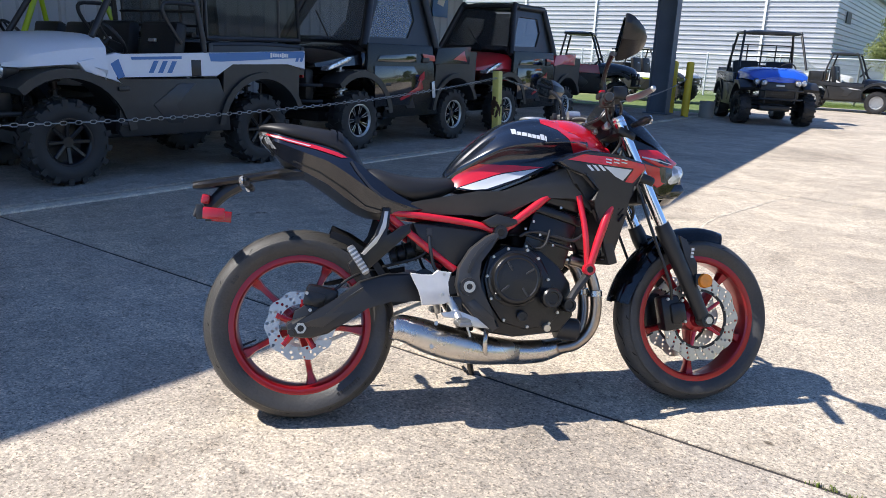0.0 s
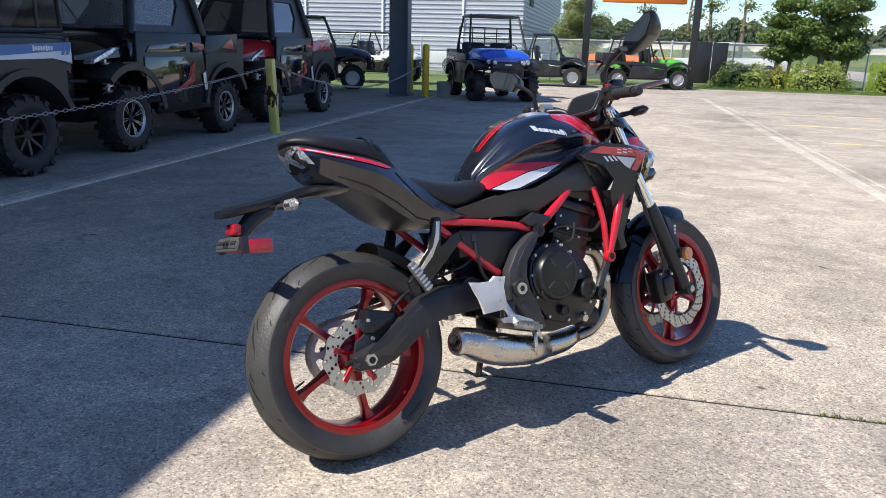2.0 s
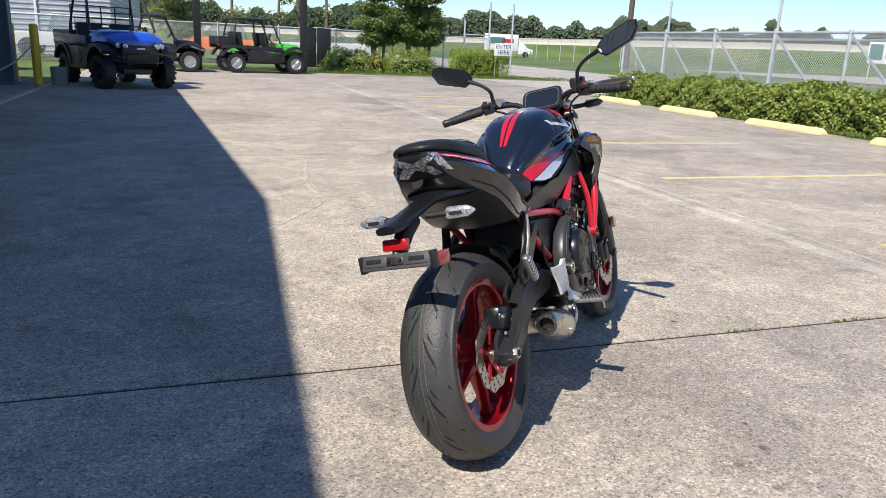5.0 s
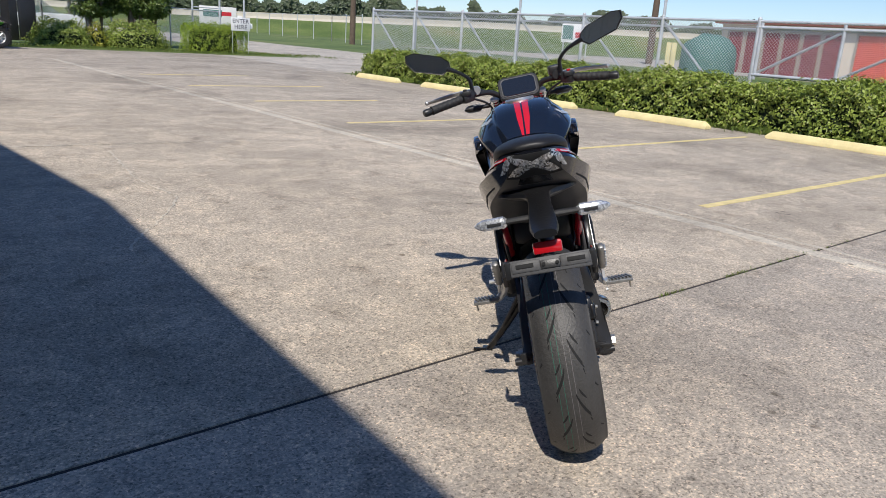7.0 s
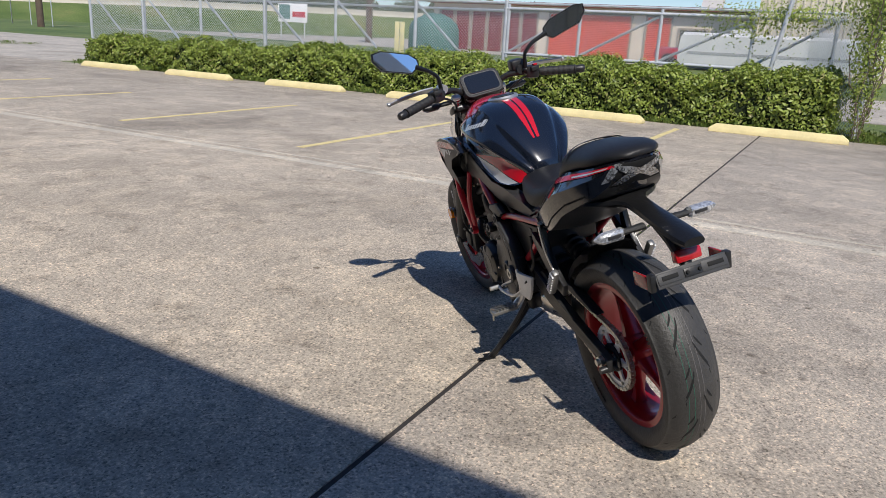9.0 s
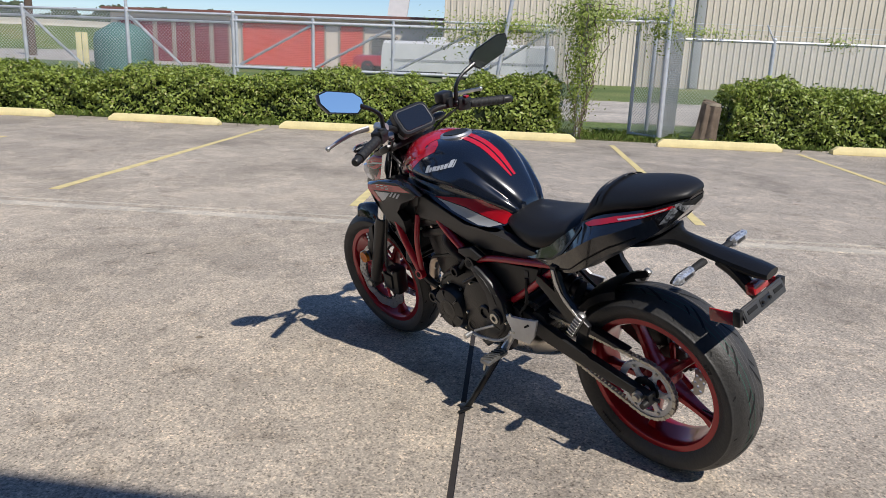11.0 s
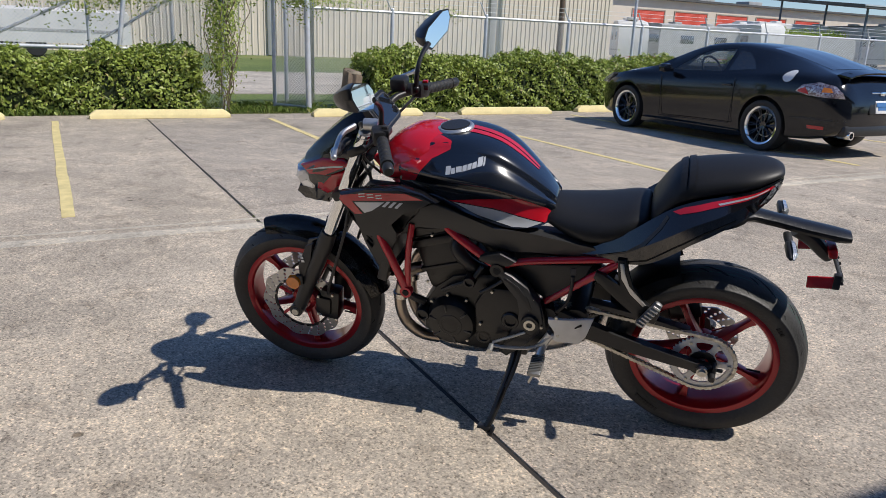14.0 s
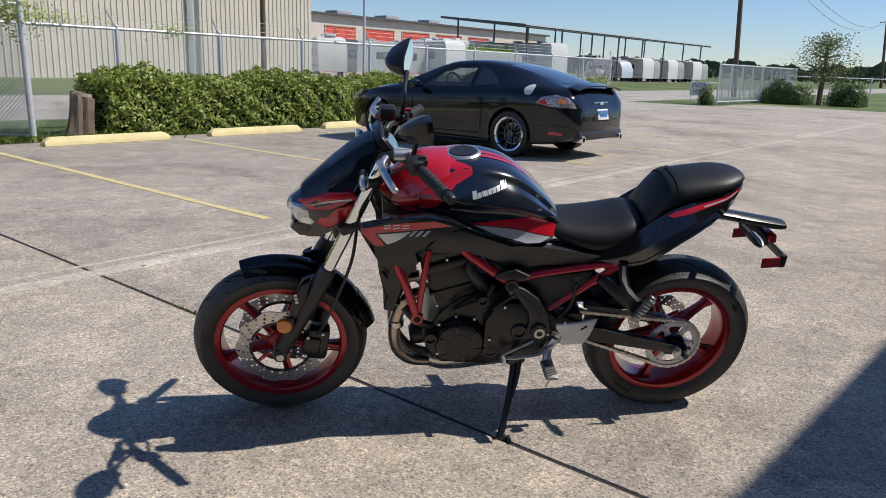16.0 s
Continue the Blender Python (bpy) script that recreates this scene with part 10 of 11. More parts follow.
            plate(bm, [(ax - 0.12, 0.50), (ax - 0.10, 0.98), (xr + 0.55, 0.98), (xr + 0.42, 0.86), (xr + 0.62, 0.50)], s * (hw - 0.008), s * (hw + 0.010), 0.006)
            pn = P("door_panel", bm, GLOSS_BLACK, dd)
            bm = B()
            plate(bm, [(xr + 0.50, 1.14), (ax - 0.20, 1.10), (ax - 0.14, 1.03), (xr + 0.50, 1.03)], s * (hw - 0.008), s * (hw + 0.008), 0.005)
            P("door_panel", bm, GLOSS_BLACK, dd)
            for flash, colour in (([(xr + 0.40, 0.84), (xr + 0.34, 0.70), (xr + 0.80, 0.56), (xr + 0.82, 0.59), (xr + 0.47, 0.72)], o["accent"]), ([(xr + 0.12, 1.12), (xr + 0.38, 1.14), (xr + 0.34, 1.06), (xr + 0.10, 1.05)], o["accent"]), ([(xr + 0.06, 0.58), (xr + 0.10, 0.80), (xr + 0.16, 0.78), (xr + 0.13, 0.58)], SILVER_PAINT)):
                bm = B()
                plate(bm, flash, s * (hw + 0.006), s * (hw + 0.014), 0.002)
                P("door_flash", bm, colour, dd)
        bm = B()
        vs = [bm.verts.new(p) for p in ((xr - 0.03, yb - 0.05, 1.1), (xr - 0.03, -yb + 0.05, 1.1), (xr + 0.06, -yt, ht - 0.06), (xr + 0.06, yt, ht - 0.06))]
        bm.faces.new(vs)
        P("rear_window", bm, o.get("rear_pane", DARK_PANE))
        bm = B()
        box(bm, (xr - 0.02, 0, 0.98), (0.06, yb * 2 - 0.02, 0.30), bev=0.01)
        P("rear_bulkhead", bm, MATT_BLACK)
        bm = B()
        tube(bm, [(ax - 0.02, 0.10, hz + 0.10), (ax - 0.14, -0.22, hz + 0.40)], 0.008, 6, 1)
        P("wiper", bm, MATT_BLACK)
    # bed
    bl = o.get("bed", 0.95)
    bx0, bx1 = xr - 0.10, xr - 0.10 - bl
    zb = 0.90
    bm = B()
    box(bm, ((bx0 + bx1) / 2, 0, zb), (bl, hw * 2 - 0.10, 0.05))
    bed = P("cargo_bed", bm, low)
    for s in (1, -1):
        bm = B()
        box(bm, ((bx0 + bx1) / 2, s * (hw - 0.10), zb + 0.13), (bl, 0.05, 0.26), bev=0.012)
        P("bed_side", bm, o.get("bedside", low), bed)
    for x in (bx0, bx1):
        bm = B()
        box(bm, (x, 0, zb + 0.13), (0.05, hw * 2 - 0.12, 0.26), bev=0.012)
        P("bed_end", bm, low, bed)
    if o.get("rack"):
        bm = B()
        for q in range(4):
            z = 1.30 + 0.13 * q
            tube(bm, [(bx0 + 0.06, hw - 0.12, z), (bx0 + 0.06, -hw + 0.12, z)], 0.013, 8, 1)
        rk = P("bed_rack", bm, cage)
        for y in (-0.62, -0.3, 0.0, 0.3, 0.62):
            bm = B()
            tube(bm, [(bx0 + 0.04, y * (hw - 0.12) / 0.62, 1.14), (bx0 + 0.04, y * (hw - 0.12) / 0.62, 1.70)], 0.015, 8, 1)
            P("rack_post", bm, cage, rk)
    if o.get("box_window"):
        for y in (hw - 0.10, -hw + 0.10):
            bm = B()
            vs = [bm.verts.new(p) for p in ((bx0 + 0.02, y, 1.22), (bx1 + 0.04, y, 1.24), (bx1 + 0.06, y, 1.62), (bx0 + 0.02, y, 1.66))]
            bm.faces.new(vs)
            bmesh.ops.solidify(bm, geom=bm.faces[:], thickness=0.006)
            P("bed_window", bm, DARK_PANE, bed, "smoked window panel above the bed")
            bm = B()
            tube(bm, [(bx0 + 0.02, y, 1.20), (bx1 + 0.02, y, 1.22), (bx1 + 0.06, y, 1.64), (bx0 + 0.02, y, 1.68), (bx0 + 0.02, y, 1.20)], 0.024, 8, 1)
            P("window_frame", bm, MATT_BLACK, bed)
            bm = B()
            tube(bm, [(bx1 + 0.30, y, 1.22), (bx1 + 0.30, y, 1.65)], 0.016, 8, 1)
            P("window_bar", bm, MATT_BLACK, bed)
            bm = B()
            tube(bm, [(bx0 - 0.02, y, 1.14), ((bx0 + bx1) / 2, y, 1.16), (bx1 + 0.02, y, 1.15)], 0.03, 8, 3)
            P("bed_rail", bm, MATT_BLACK, bed)
        # hip guard beside the seats
        for sg in (1, -1):
            bm = B()
            tube(bm, [(bx0 + 0.10, sg * (hw - 0.10), 1.48), (0.0, sg * (hw - 0.08), 1.48), (0.06, sg * (hw - 0.08), 1.42), (0.0, sg * (hw - 0.08), 1.30), (-0.12, sg * (hw - 0.08), 1.14)], 0.018, 8, 3)
            P("hip_guard", bm, MATT_BLACK)
    # bumper
    bm = B()
    for z in (0.56, 0.74):
        tube(bm, [(nose - 0.12, hw - 0.26, z), (nose + 0.09, 0.36, z), (nose + 0.12, 0, z), (nose + 0.09, -0.36, z), (nose - 0.12, -hw + 0.26, z)], 0.02, 8, 3)
    for y in (0.3, -0.3):
        tube(bm, [(nose + 0.09, y, 0.48), (nose + 0.09, y, 0.78)], 0.018, 8, 1)
    P("front_bumper", bm, cage)
    for s in (1, -1):
        bm = B()
        box(bm, (bx1 - 0.02, s * (hw - 0.14), zb - 0.02), (0.03, 0.12, 0.08), bev=0.01)
        P("tail_lamp", bm, LENS_RED)
    return root


utv("utility_vehicle", pose(-4.85, 2.47, 0.035, 0, 0, -90), "white and black utility vehicle with blue side marks under the canopy",
    dict(wb=1.97, track=1.24, main=WHITE_PAINT, side=WHITE_PAINT, rim=RIM_BLACK, decal=BLUE_DECAL, style="mule", flank=0.10, nose=0.36, hood=1.17, strip=(0.86, 1.03), rack=True, box_window=True, bed=1.16, top=1.98, strip_to=-1.54, roof=True, ax=0.72, rows=[-0.02]))
utv("utility_vehicle", pose(-5.0, 6.02, 0.035, 0, 0, -90), "black closed-cab utility vehicle with red flashes under the canopy",
    dict(wb=1.95, track=1.30, main=GLOSS_BLACK, side=GREY_BODY, door=GREY_BODY, door_top=1.24, rim=RIM_EDGE, cab=True, screen=PANE, accent=RED_BODY, lamps="slant", top=1.98, bed=0.86, bar=0.05, hood=1.20, ax=0.86, at=0.40, strip=(1.0, 1.22), strip_from=-0.45, strip_to=-1.30, coil=ALU))
utv("utility_vehicle", pose(-5.05, 9.52, 0.035, 0, 0, -90), "red and black closed-cab utility vehicle under the canopy",
    dict(wb=2.03, track=1.28, main=RED_BODY, side=RED_BODY, door=GREY_BODY, door_top=1.24, rim=RIM_WAVY, cab=True, screen=DARK_PANE, pane=DARK_PANE, accent=RED_BODY, lamps="slant", top=1.92, bed=0.86, bar=0.05, hood=1.18, ax=0.86, at=0.42, strip=(1.02, 1.2), strip_from=-0.45, strip_to=-1.28, coil=ALU))
utv("utility_vehicle", pose(-7.3, 17.6, 0.0, 0, 0, 20), "dark open utility vehicle with a red bed beyond the shed",
    dict(wb=1.9, track=1.2, sport=True, main=GREY_BODY, side=RED_BODY, rim=RIM_GREY, R=0.325, top=1.85, bed=0.7, strip_to=-1.4))
utv("utility_vehicle", pose(-2.35, 16.60, 0.0, 0, 0, -64), "black utility vehicle with a bright blue bonnet and open cage",
    dict(wb=1.98, track=1.28, main=BLUE_PAINT, side=GREY_BODY, rim=RIM_BLACK, rack=True, top=1.93, bed=1.0, hood=1.18, ax=0.58, nose=0.42, steer=8, strip_to=-1.45, bonnet_label="bright blue bonnet"))
utv("utility_vehicle", pose(-1.65, 24.4, 0.0, 0, 0, 2), "black and white two-seat sport vehicle by the fence",
    dict(wb=1.80, track=1.2, sport=True, main=GREY_BODY, side=MATT_BLACK, rim=RIM_GREY, R=0.325, top=1.68, bed=0.36, hood=0.96, nose=0.34, strip=(0.72, 0.84), accent=SIGN_WHITE, lamps="slant", strip_to=-1.2, roof=True))
utv("utility_vehicle", pose(1.6, 25.1, 0.0, 0, 0, 12), "black and lime green four-seat sport vehicle by the sign",
    dict(wb=2.05, track=1.2, sport=True, main=GREEN_PAINT, side=MATT_BLACK, rim=RIM_GREY, R=0.325, top=1.74, bed=0.40, hood=0.98, nose=0.34, strip=(0.76, 0.86), accent=GREEN_PAINT, lamps="slant", rows=[0.1, -0.75], strip_to=-1.55))
utv("utility_vehicle", pose(-7.3, 22.8, 0.0, 0, 0, -4), "white and acid green sport vehicle with tubular cage",
    dict(wb=2.1, track=1.35, sport=True, main=SIGN_WHITE, side=SIGN_WHITE, rim=RIM_GREY, R=0.345, top=1.60, bed=0.45, hood=1.0, strip=(0.70, 0.86), accent=LIME_PAINT, lamps="slant", roof=False, strip_to=-1.3))
utv("utility_vehicle", pose(-7.2, 2.8, 0.035, 0, 0, -90), "dark sport vehicle with an acid lime tubular cage behind",
    dict(wb=2.0, track=1.4, sport=True, main=GREY_BODY, side=MATT_BLACK, rim=RIM_BLACK, cage=LIME_PAINT, roof=False, top=1.68, bed=0.45, bar=0.03, strip_to=-1.2))
bm = B()
lathe(bm, [(0.0, 0.0), (0.15, 0.0), (0.165, 0.02), (0.175, 0.36), (0.18, 0.37), (0.17, 0.375)], Matrix.Translation((-3.45, 16.3, 0.0)), 24)
tagged(part("bucket", bm, RV_GREY), "grey plastic bucket beside the bollards", "bucket")


# ---- parked coupe: nose to the hedge ----
def lerp_table(x, table):
    for (a, p), (b, q) in zip(table, table[1:]):
        if x <= b:
            t = (x - a) / (b - a)
            return p + (q - p) * max(0, min(1, t))
    return table[-1][1]


def coupe(m):
    root = empty("car", m, "dusty black two-door coupe parked in a bay", "car")
    top = [(-1.0, 0.70), (-0.97, 0.78), (-0.90, 0.92), (-0.82, 1.0), (-0.6, 1.06), (-0.2, 1.185), (0.2, 1.285), (0.6, 1.345), (0.95, 1.36), (1.3, 1.335), (1.6, 1.255), (1.9, 1.13), (2.15, 1.0), (2.45, 0.945), (2.8, 0.885), (3.15, 0.79), (3.42, 0.67), (3.56, 0.54)]
    belt = [(-1.0, 0.66), (-0.9, 0.84), (-0.6, 0.95), (-0.2, 0.97), (0.4, 0.945), (1, 0.91), (2, 0.88), (2.5, 0.865), (2.9, 0.80), (3.2, 0.71), (3.45, 0.60), (3.56, 0.5)]
    wide = [(-1.0, 0.58), (-0.96, 0.68), (-0.88, 0.77), (-0.7, 0.86), (-0.4, 0.915), (0, 0.935), (0.45, 0.905), (1.2, 0.880), (2.0, 0.885), (2.576, 0.92), (3.0, 0.87), (3.3, 0.74), (3.48, 0.60), (3.56, 0.46)]
    roofw = [(-1.0, 0.52), (-0.8, 0.64), (-0.5, 0.60), (-0.1, 0.545), (0.4, 0.55), (0.9, 0.57), (1.4, 0.60), (1.9, 0.68), (2.2, 0.74), (2.7, 0.70), (3.2, 0.56), (3.56, 0.38)]
    sill = [(-1.0, 0.36), (-0.8, 0.27), (-0.5, 0.22), (0.5, 0.19), (2.2, 0.19), (3.2, 0.20), (3.56, 0.26)]

    def smooth_table(tb):
        pts = catmull([(x, 0, z) for x, z in tb], 8)
        return [(p.x, p.z) for p in pts]

    T = [smooth_table(q) for q in (top, belt, wide, roofw, sill)]
    rings = []
    for k in range(96):
        x = -1.0 + 4.56 * k / 95
        t, b, w, r, u = (lerp_table(x, q) for q in T)
        t = max(t, b + 0.012)
        H = [(0, t), (r * 0.5, t - 0.006), (r * 0.85, t - 0.022), (r * 1.0, t - 0.06 * min(1, (t - b) * 3)), (r + (w * 0.93 - r) * 0.50, b + (t - b) * 0.45), (w * 0.925, b + 0.02), (w * 0.965, b - 0.02), (w * 0.995, b - 0.10), (w, b - 0.22 if b > 0.75 else b * 0.72), (w * 0.985, 0.42), (w * 0.955, u + 0.03), (w * 0.90, u), (0, u)]
        rings.append([Vector((x, y, z)) for y, z in H] + [Vector((x, -y, z)) for y, z in reversed(H[1:-1])])
    bm = B()
    ring_loft(bm, rings)
    bod = part("body", bm, CAR_BLACK, root, "dusty black bodywork", 38)
    bpy.context.view_layer.update()
    door_glass = [(0.80, 0.965), (1.74, 0.935), (1.60, 1.035), (1.42, 1.155), (1.20, 1.235), (0.80, 1.262)]
    quarter = [(0.28, 1.02), (0.72, 0.975), (0.72, 1.245), (0.55, 1.215), (0.40, 1.12)]
    panes = []
    for s in (1, -1):
        for outline in (door_glass, quarter):
            ob = decal("side_window", outline, bod, "y", s, CAR_PANE if outline is door_glass else CAR_GLASS, bod, -0.004 if outline is door_glass else 0.002, 0.05, "tinted side window", 1.4)
            ob.visible_shadow = outline is not door_glass
    decal("rear_window", [(-0.56, -0.44), (-0.56, 0.44), (0.30, 0.46), (0.36, 0.0), (0.30, -0.46)], bod, "z", 1, CAR_GLASS, bod, 0.002, 0.06, "dark sloping rear window")
    decal("windscreen", [(1.36, -0.52), (1.30, 0.0), (1.36, 0.52), (1.98, 0.62), (2.10, 0.3), (2.13, 0.0), (2.10, -0.3), (1.98, -0.62)], bod, "z", 1, CAR_PANE, bod, 0.002, 0.06, "dark windscreen")
    # openings: wheel arches, and through the cabin between the door windows
    bm = B()
    for x in (0.0, 2.576):
        for s in (1, -1):
            cyl(bm, (x, s * 0.60, 0.335), (x, s * 1.2, 0.335), 0.368, seg=48)
    plate(bm, door_glass, -1.2, 1.2)
    cavity = B()
    plate(cavity, [(0.25, 0.82), (1.95, 0.82), (1.72, 1.04), (1.38, 1.22), (1.0, 1.29), (0.55, 1.27), (0.25, 1.17)], -0.50, 0.50)
    wide_cavity = B()
    plate(wide_cavity, [(0.30, 0.84), (2.0, 0.84), (1.80, 1.02), (1.52, 1.15), (1.2, 1.19), (0.3, 1.12)], -0.61, 0.61)
    cutters = []
    screen = B()
    plate(screen, [(1.36, 1.20), (1.72, 1.02), (1.98, 0.96), (2.25, 1.2), (1.7, 1.5), (1.42, 1.36)], -0.565, 0.565)
    for cb in (bm, cavity, wide_cavity, screen):
        bmesh.ops.recalc_face_normals(cb, faces=cb.faces)
        me = bpy.data.meshes.new("openings")
        cb.to_mesh(me)
        cb.free()
        me.materials.append(MATT_BLACK)
        cutter = new("openings", me)
        cutter.matrix_basis = m
        cut = bod.modifiers.new("openings", "BOOLEAN")
        cut.operation, cut.object, cut.solver, cut.material_mode = "DIFFERENCE", cutter, "EXACT", "TRANSFER"
        cutters.append(cutter)
    bpy.context.view_layer.update()
    shell = bpy.data.meshes.new_from_object(bod.evaluated_get(bpy.context.evaluated_depsgraph_get()))
    bod.modifiers.clear()
    bod.data = shell
    for cutter in cutters:
        bpy.data.objects.remove(cutter)
    shell.name = "body"
    shell.shade_smooth()
    shell.set_sharp_from_angle(angle=radians(38))
    # seat heads and steering wheel seen through the windows
    for y in (0.37, -0.37):
        bm = B()
        box(bm, (0.86, y, 1.02), (0.12, 0.44, 0.20), Matrix.Rotation(radians(-16), 4, "Y"), 0.05)
        box(bm, (0.83, y, 1.17), (0.08, 0.24, 0.14), Matrix.Rotation(radians(-10), 4, "Y"), 0.03)
        part("seat", bm, SEAT_MAT, root)
    bm = B()
    tube(bm, [Matrix.Translation((1.42, 0.37, 0.98)) @ Matrix.Rotation(radians(-65), 4, "Y") @ Vector((0.18 * math.cos(2 * math.pi * k / 20), 0.18 * math.sin(2 * math.pi * k / 20), 0)) for k in range(21)], 0.015, 8, 1)
    part("steering_wheel", bm, MATT_BLACK, root)
    # wheels
    for x in (0, 2.576):
        for s in (1, -1):
            bm = B()
            R, w, rb = 0.325, 0.23, 0.245
            pts = [(rb, w * 0.42), (rb + 0.015, w * 0.48), (rb + 0.045, w * 0.5), (R - 0.008, w * 0.46), (R, w * 0.36), (R, 0)]
            lathe(bm, pts + [(r, -y) for r, y in reversed(pts[:-1])], Matrix.Translation((x, s * 0.80, R)) @ TO_Y, 48)
            ty = part("tyre", bm, RUBBER, root)
            bm = B()
            q = Matrix.Translation((x, s * 0.80, R)) @ (TO_Y if s > 0 else Matrix.Rotation(radians(90), 4, "X"))
            lathe(bm, [(0, 0.04), (0.05, 0.05), (0.055, 0.03), (0.06, 0.0), (0.22, -0.02), (0.225, 0.07), (0.205, 0.075)], q, 40)
            for k in range(10):
                a = 2 * math.pi * k / 10
                for da in (-0.09, 0.09):
                    cyl(bm, q @ Vector((0.045 * math.cos(a), 0.045 * math.sin(a), 0.045)), q @ Vector((0.222 * math.cos(a + da), 0.222 * math.sin(a + da), 0.070)), 0.009, 0.008, 6)
            part("rim", bm, GLOSS_BLACK, ty)
            bm = B()
            lathe(bm, [(0.214, 0.072), (0.222, 0.088), (0.246, 0.098), (0.250, 0.09), (0.25, 0.07)], q, 48)
            part("polished_lip", bm, CHROME, ty, "polished rim lip")
            bm = B()
            lathe(bm, [(0.06, -0.01), (0.15, -0.01)], q, 32)
            part("brake_disc", bm, DISC_STEEL, ty)
    # arches
    # lamps, spoiler, plate, exhausts, mirrors, handles
    for s in (1, -1):
        tl = decal("tail_lamp", [(-0.955, 0.735), (-0.93, 0.80), (-0.86, 0.875), (-0.70, 0.915), (-0.52, 0.875), (-0.44, 0.795), (-0.60, 0.755), (-0.80, 0.74)], bod, "y", s, LENS_PALE, bod, 0.008, 0.04, "clear and red tail lamp", 1.4)
        decal("red_lens", [(-0.62, 0.765), (-0.56, 0.85), (-0.48, 0.82), (-0.47, 0.795)], bod, "y", s, LENS_RED, tl, 0.011, 0.04, reach=1.4)
        decal("amber_bulb", [(-0.86, 0.80), (-0.83, 0.85), (-0.76, 0.86), (-0.75, 0.80)], bod, "y", s, LENS_AMBER, tl, 0.011, 0.04, reach=1.4)
        decal("bumper_step", [(-0.985, 0.46), (-0.975, 0.485), (-0.60, 0.50), (-0.40, 0.48), (-0.60, 0.475)], bod, "y", s, MATT_BLACK, bod, 0.004, 0.05, reach=1.4)
        decal("side_marker", [(-0.82, 0.36), (-0.82, 0.40), (-0.64, 0.405), (-0.64, 0.365)], bod, "y", s, LENS_RED, bod, 0.004, 0.05, reach=1.4)
        bm = B()
        plate(bm, [(3.40, 0.66), (3.28, 0.74), (2.98, 0.83), (3.02, 0.77), (3.25, 0.66)], s * 0.60, s * 0.74, 0.02)
        warp(bm, lambda x, y, z: (x, y + s * (3.4 - x) * 0.33, z))
        part("headlamp", bm, HEAD_LENS, root)
        bm = B()
        lathe(bm, [(0.035, 0.0), (0.05, 0.0), (0.05, 0.16), (0.036, 0.16), (0.036, 0.0)], Matrix.Translation((-1.04, s * 0.56, 0.31)) @ Matrix.Rotation(radians(90), 4, "Y"), 20)
        part("exhaust_tip", bm, CHROME, root)
        bm = B()
        box(bm, (1.72, s * 0.98, 0.96), (0.12, 0.18, 0.12), bev=0.04)
        cyl(bm, (1.72, s * 0.84, 0.93), (1.72, s * 0.94, 0.95), 0.03, seg=8)
        part("wing_mirror", bm, CAR_BLACK, root)
        bm = B()
        box(bm, (0.62, s * 0.905, 0.80), (0.16, 0.03, 0.035), bev=0.012)
        part("door_handle", bm, CAR_BLACK, root)
        for x0, z0, x1, z1 in ((0.52, 0.30, 0.50, 0.88), (1.85, 0.28, 1.88, 0.84), (0.52, 0.30, 1.85, 0.27)):
            bm = B()
            wv = lambda x: lerp_table(x, wide) * 1.0015
            cyl(bm, (x0, s * wv(x0), z0), (x1, s * wv(x1), z1), 0.004, seg=6)
            part("door_gap", bm, GROOVE, root)
        bm = B()
        plate(bm, [(0.1, 0.17), (0.45, 0.14), (2.2, 0.14), (2.2, 0.22), (0.4, 0.22)], s * 0.84, s * 0.90, 0.012)
        part("side_skirt", bm, CAR_BLACK, root)
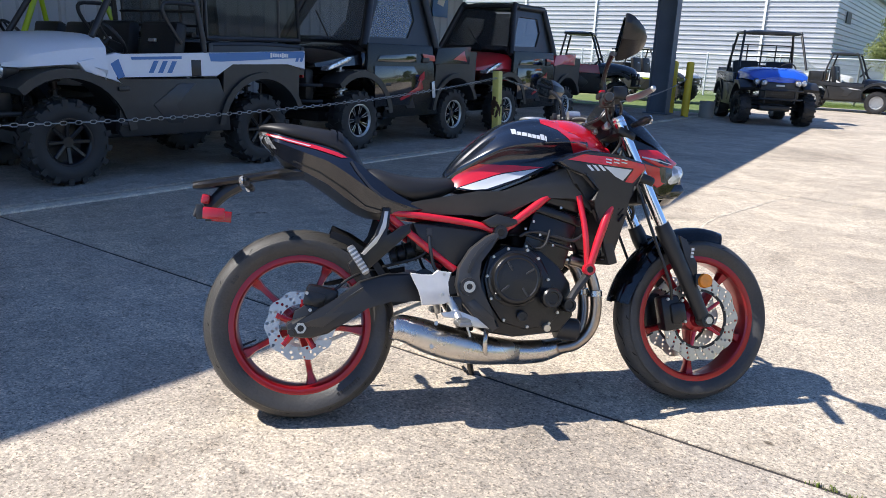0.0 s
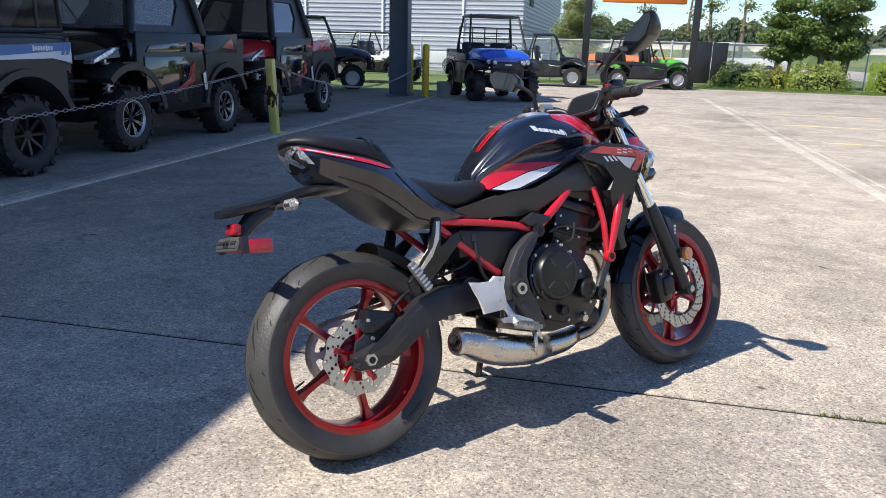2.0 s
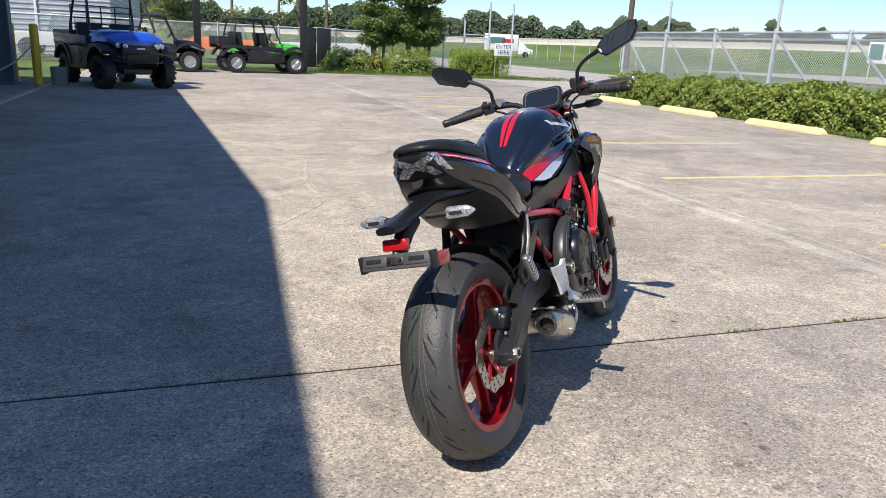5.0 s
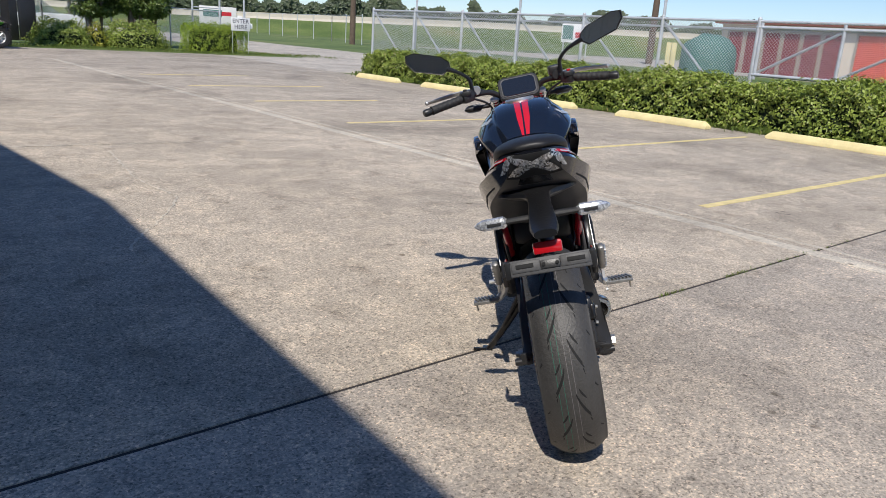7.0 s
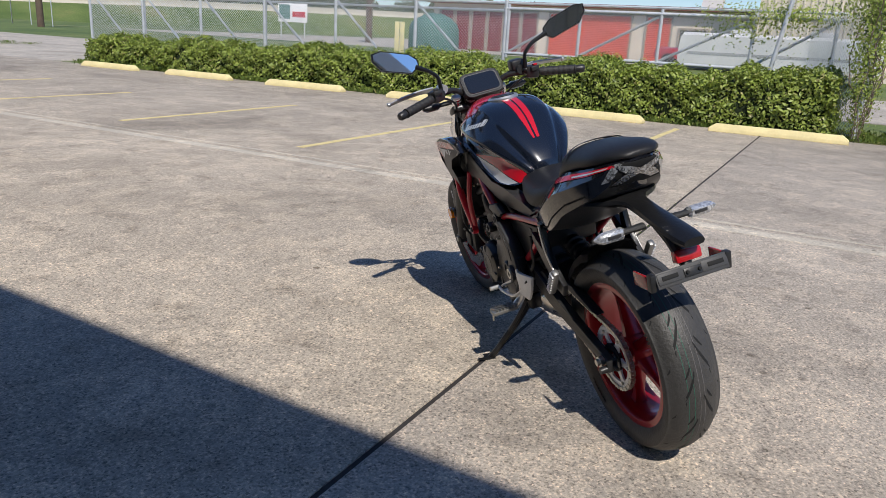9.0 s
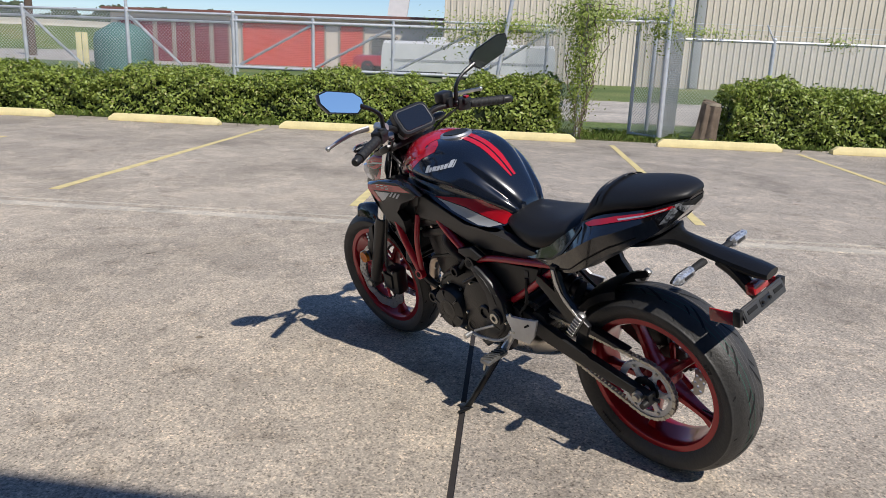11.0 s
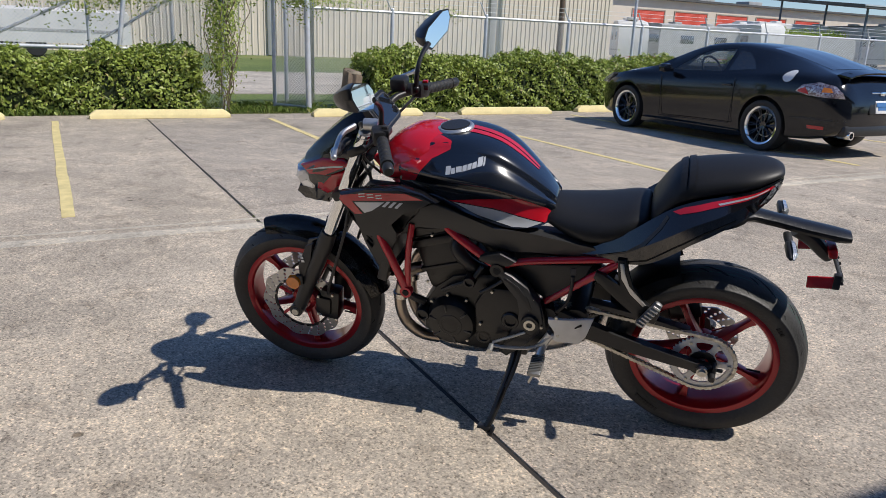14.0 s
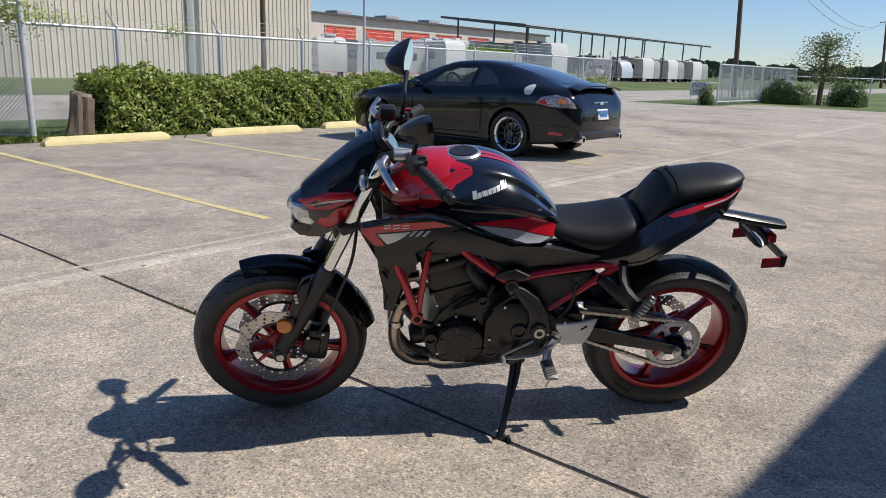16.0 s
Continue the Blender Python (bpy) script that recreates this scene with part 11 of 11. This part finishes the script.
    decal("fuel_flap", [(-0.30 + 0.075 * math.cos(2 * math.pi * k / 28), 0.965 + 0.072 * math.sin(2 * math.pi * k / 28)) for k in range(28)], bod, "y", 1, ALU_PALE, bod, 0.008, 0.03, "round silver fuel flap", 1.4)
    bm = B()
    rings = []
    for k in range(13):
        y = -0.63 + 1.26 * k / 12
        z = 1.045 - 0.06 * (abs(y) / 0.63) ** 3
        rings.append([Vector((x, y, z + dz)) for x, dz in ((-0.95, 0.0), (-0.78, 0.03), (-0.76, 0.012), (-0.93, -0.022))])
    ring_loft(bm, rings)
    for y in (-0.5, 0.5):
        box(bm, (-0.82, y, 1.0), (0.10, 0.05, 0.07), bev=0.01)
    part("rear_spoiler", bm, CAR_BLACK, root)
    bm = B()
    box(bm, (-0.992, 0.0, 0.64), (0.03, 0.52, 0.18), Matrix.Rotation(radians(12), 4, "Y"), 0.02)
    part("plate_recess", bm, MATT_BLACK, root)
    bm = B()
    box(bm, (-1.008, 0.0, 0.645), (0.01, 0.31, 0.155), Matrix.Rotation(radians(12), 4, "Y"), 0.006)
    pl = part("number_plate", bm, SIGN_WHITE, root, "pale blue and white number plate")
    bm = B()
    box(bm, (-1.014, 0.0, 0.675), (0.004, 0.29, 0.05), Matrix.Rotation(radians(12), 4, "Y"))
    part("plate_band", bm, BLUE_DECAL, pl)
    bm = B()
    box(bm, (-1.017, 0.0, 0.63), (0.004, 0.22, 0.045), Matrix.Rotation(radians(12), 4, "Y"))
    part("plate_bar", bm, BLUE_DECAL, pl)
    bm = B()
    box(bm, (-0.93, 0, 0.36), (0.16, 1.30, 0.14), bev=0.04)
    part("rear_valance", bm, MATT_BLACK, root)
    bm = B()
    cyl(bm, (-0.955, -0.2, 0.81), (-0.955, 0.2, 0.81), 0.012, seg=8)
    box(bm, (-0.97, 0.0, 0.80), (0.02, 0.09, 0.05), bev=0.008)
    part("boot_badge", bm, CHROME, root)
    return root


coupe(pose(4.99, -7.16, 0.0, 0, 0, 0))
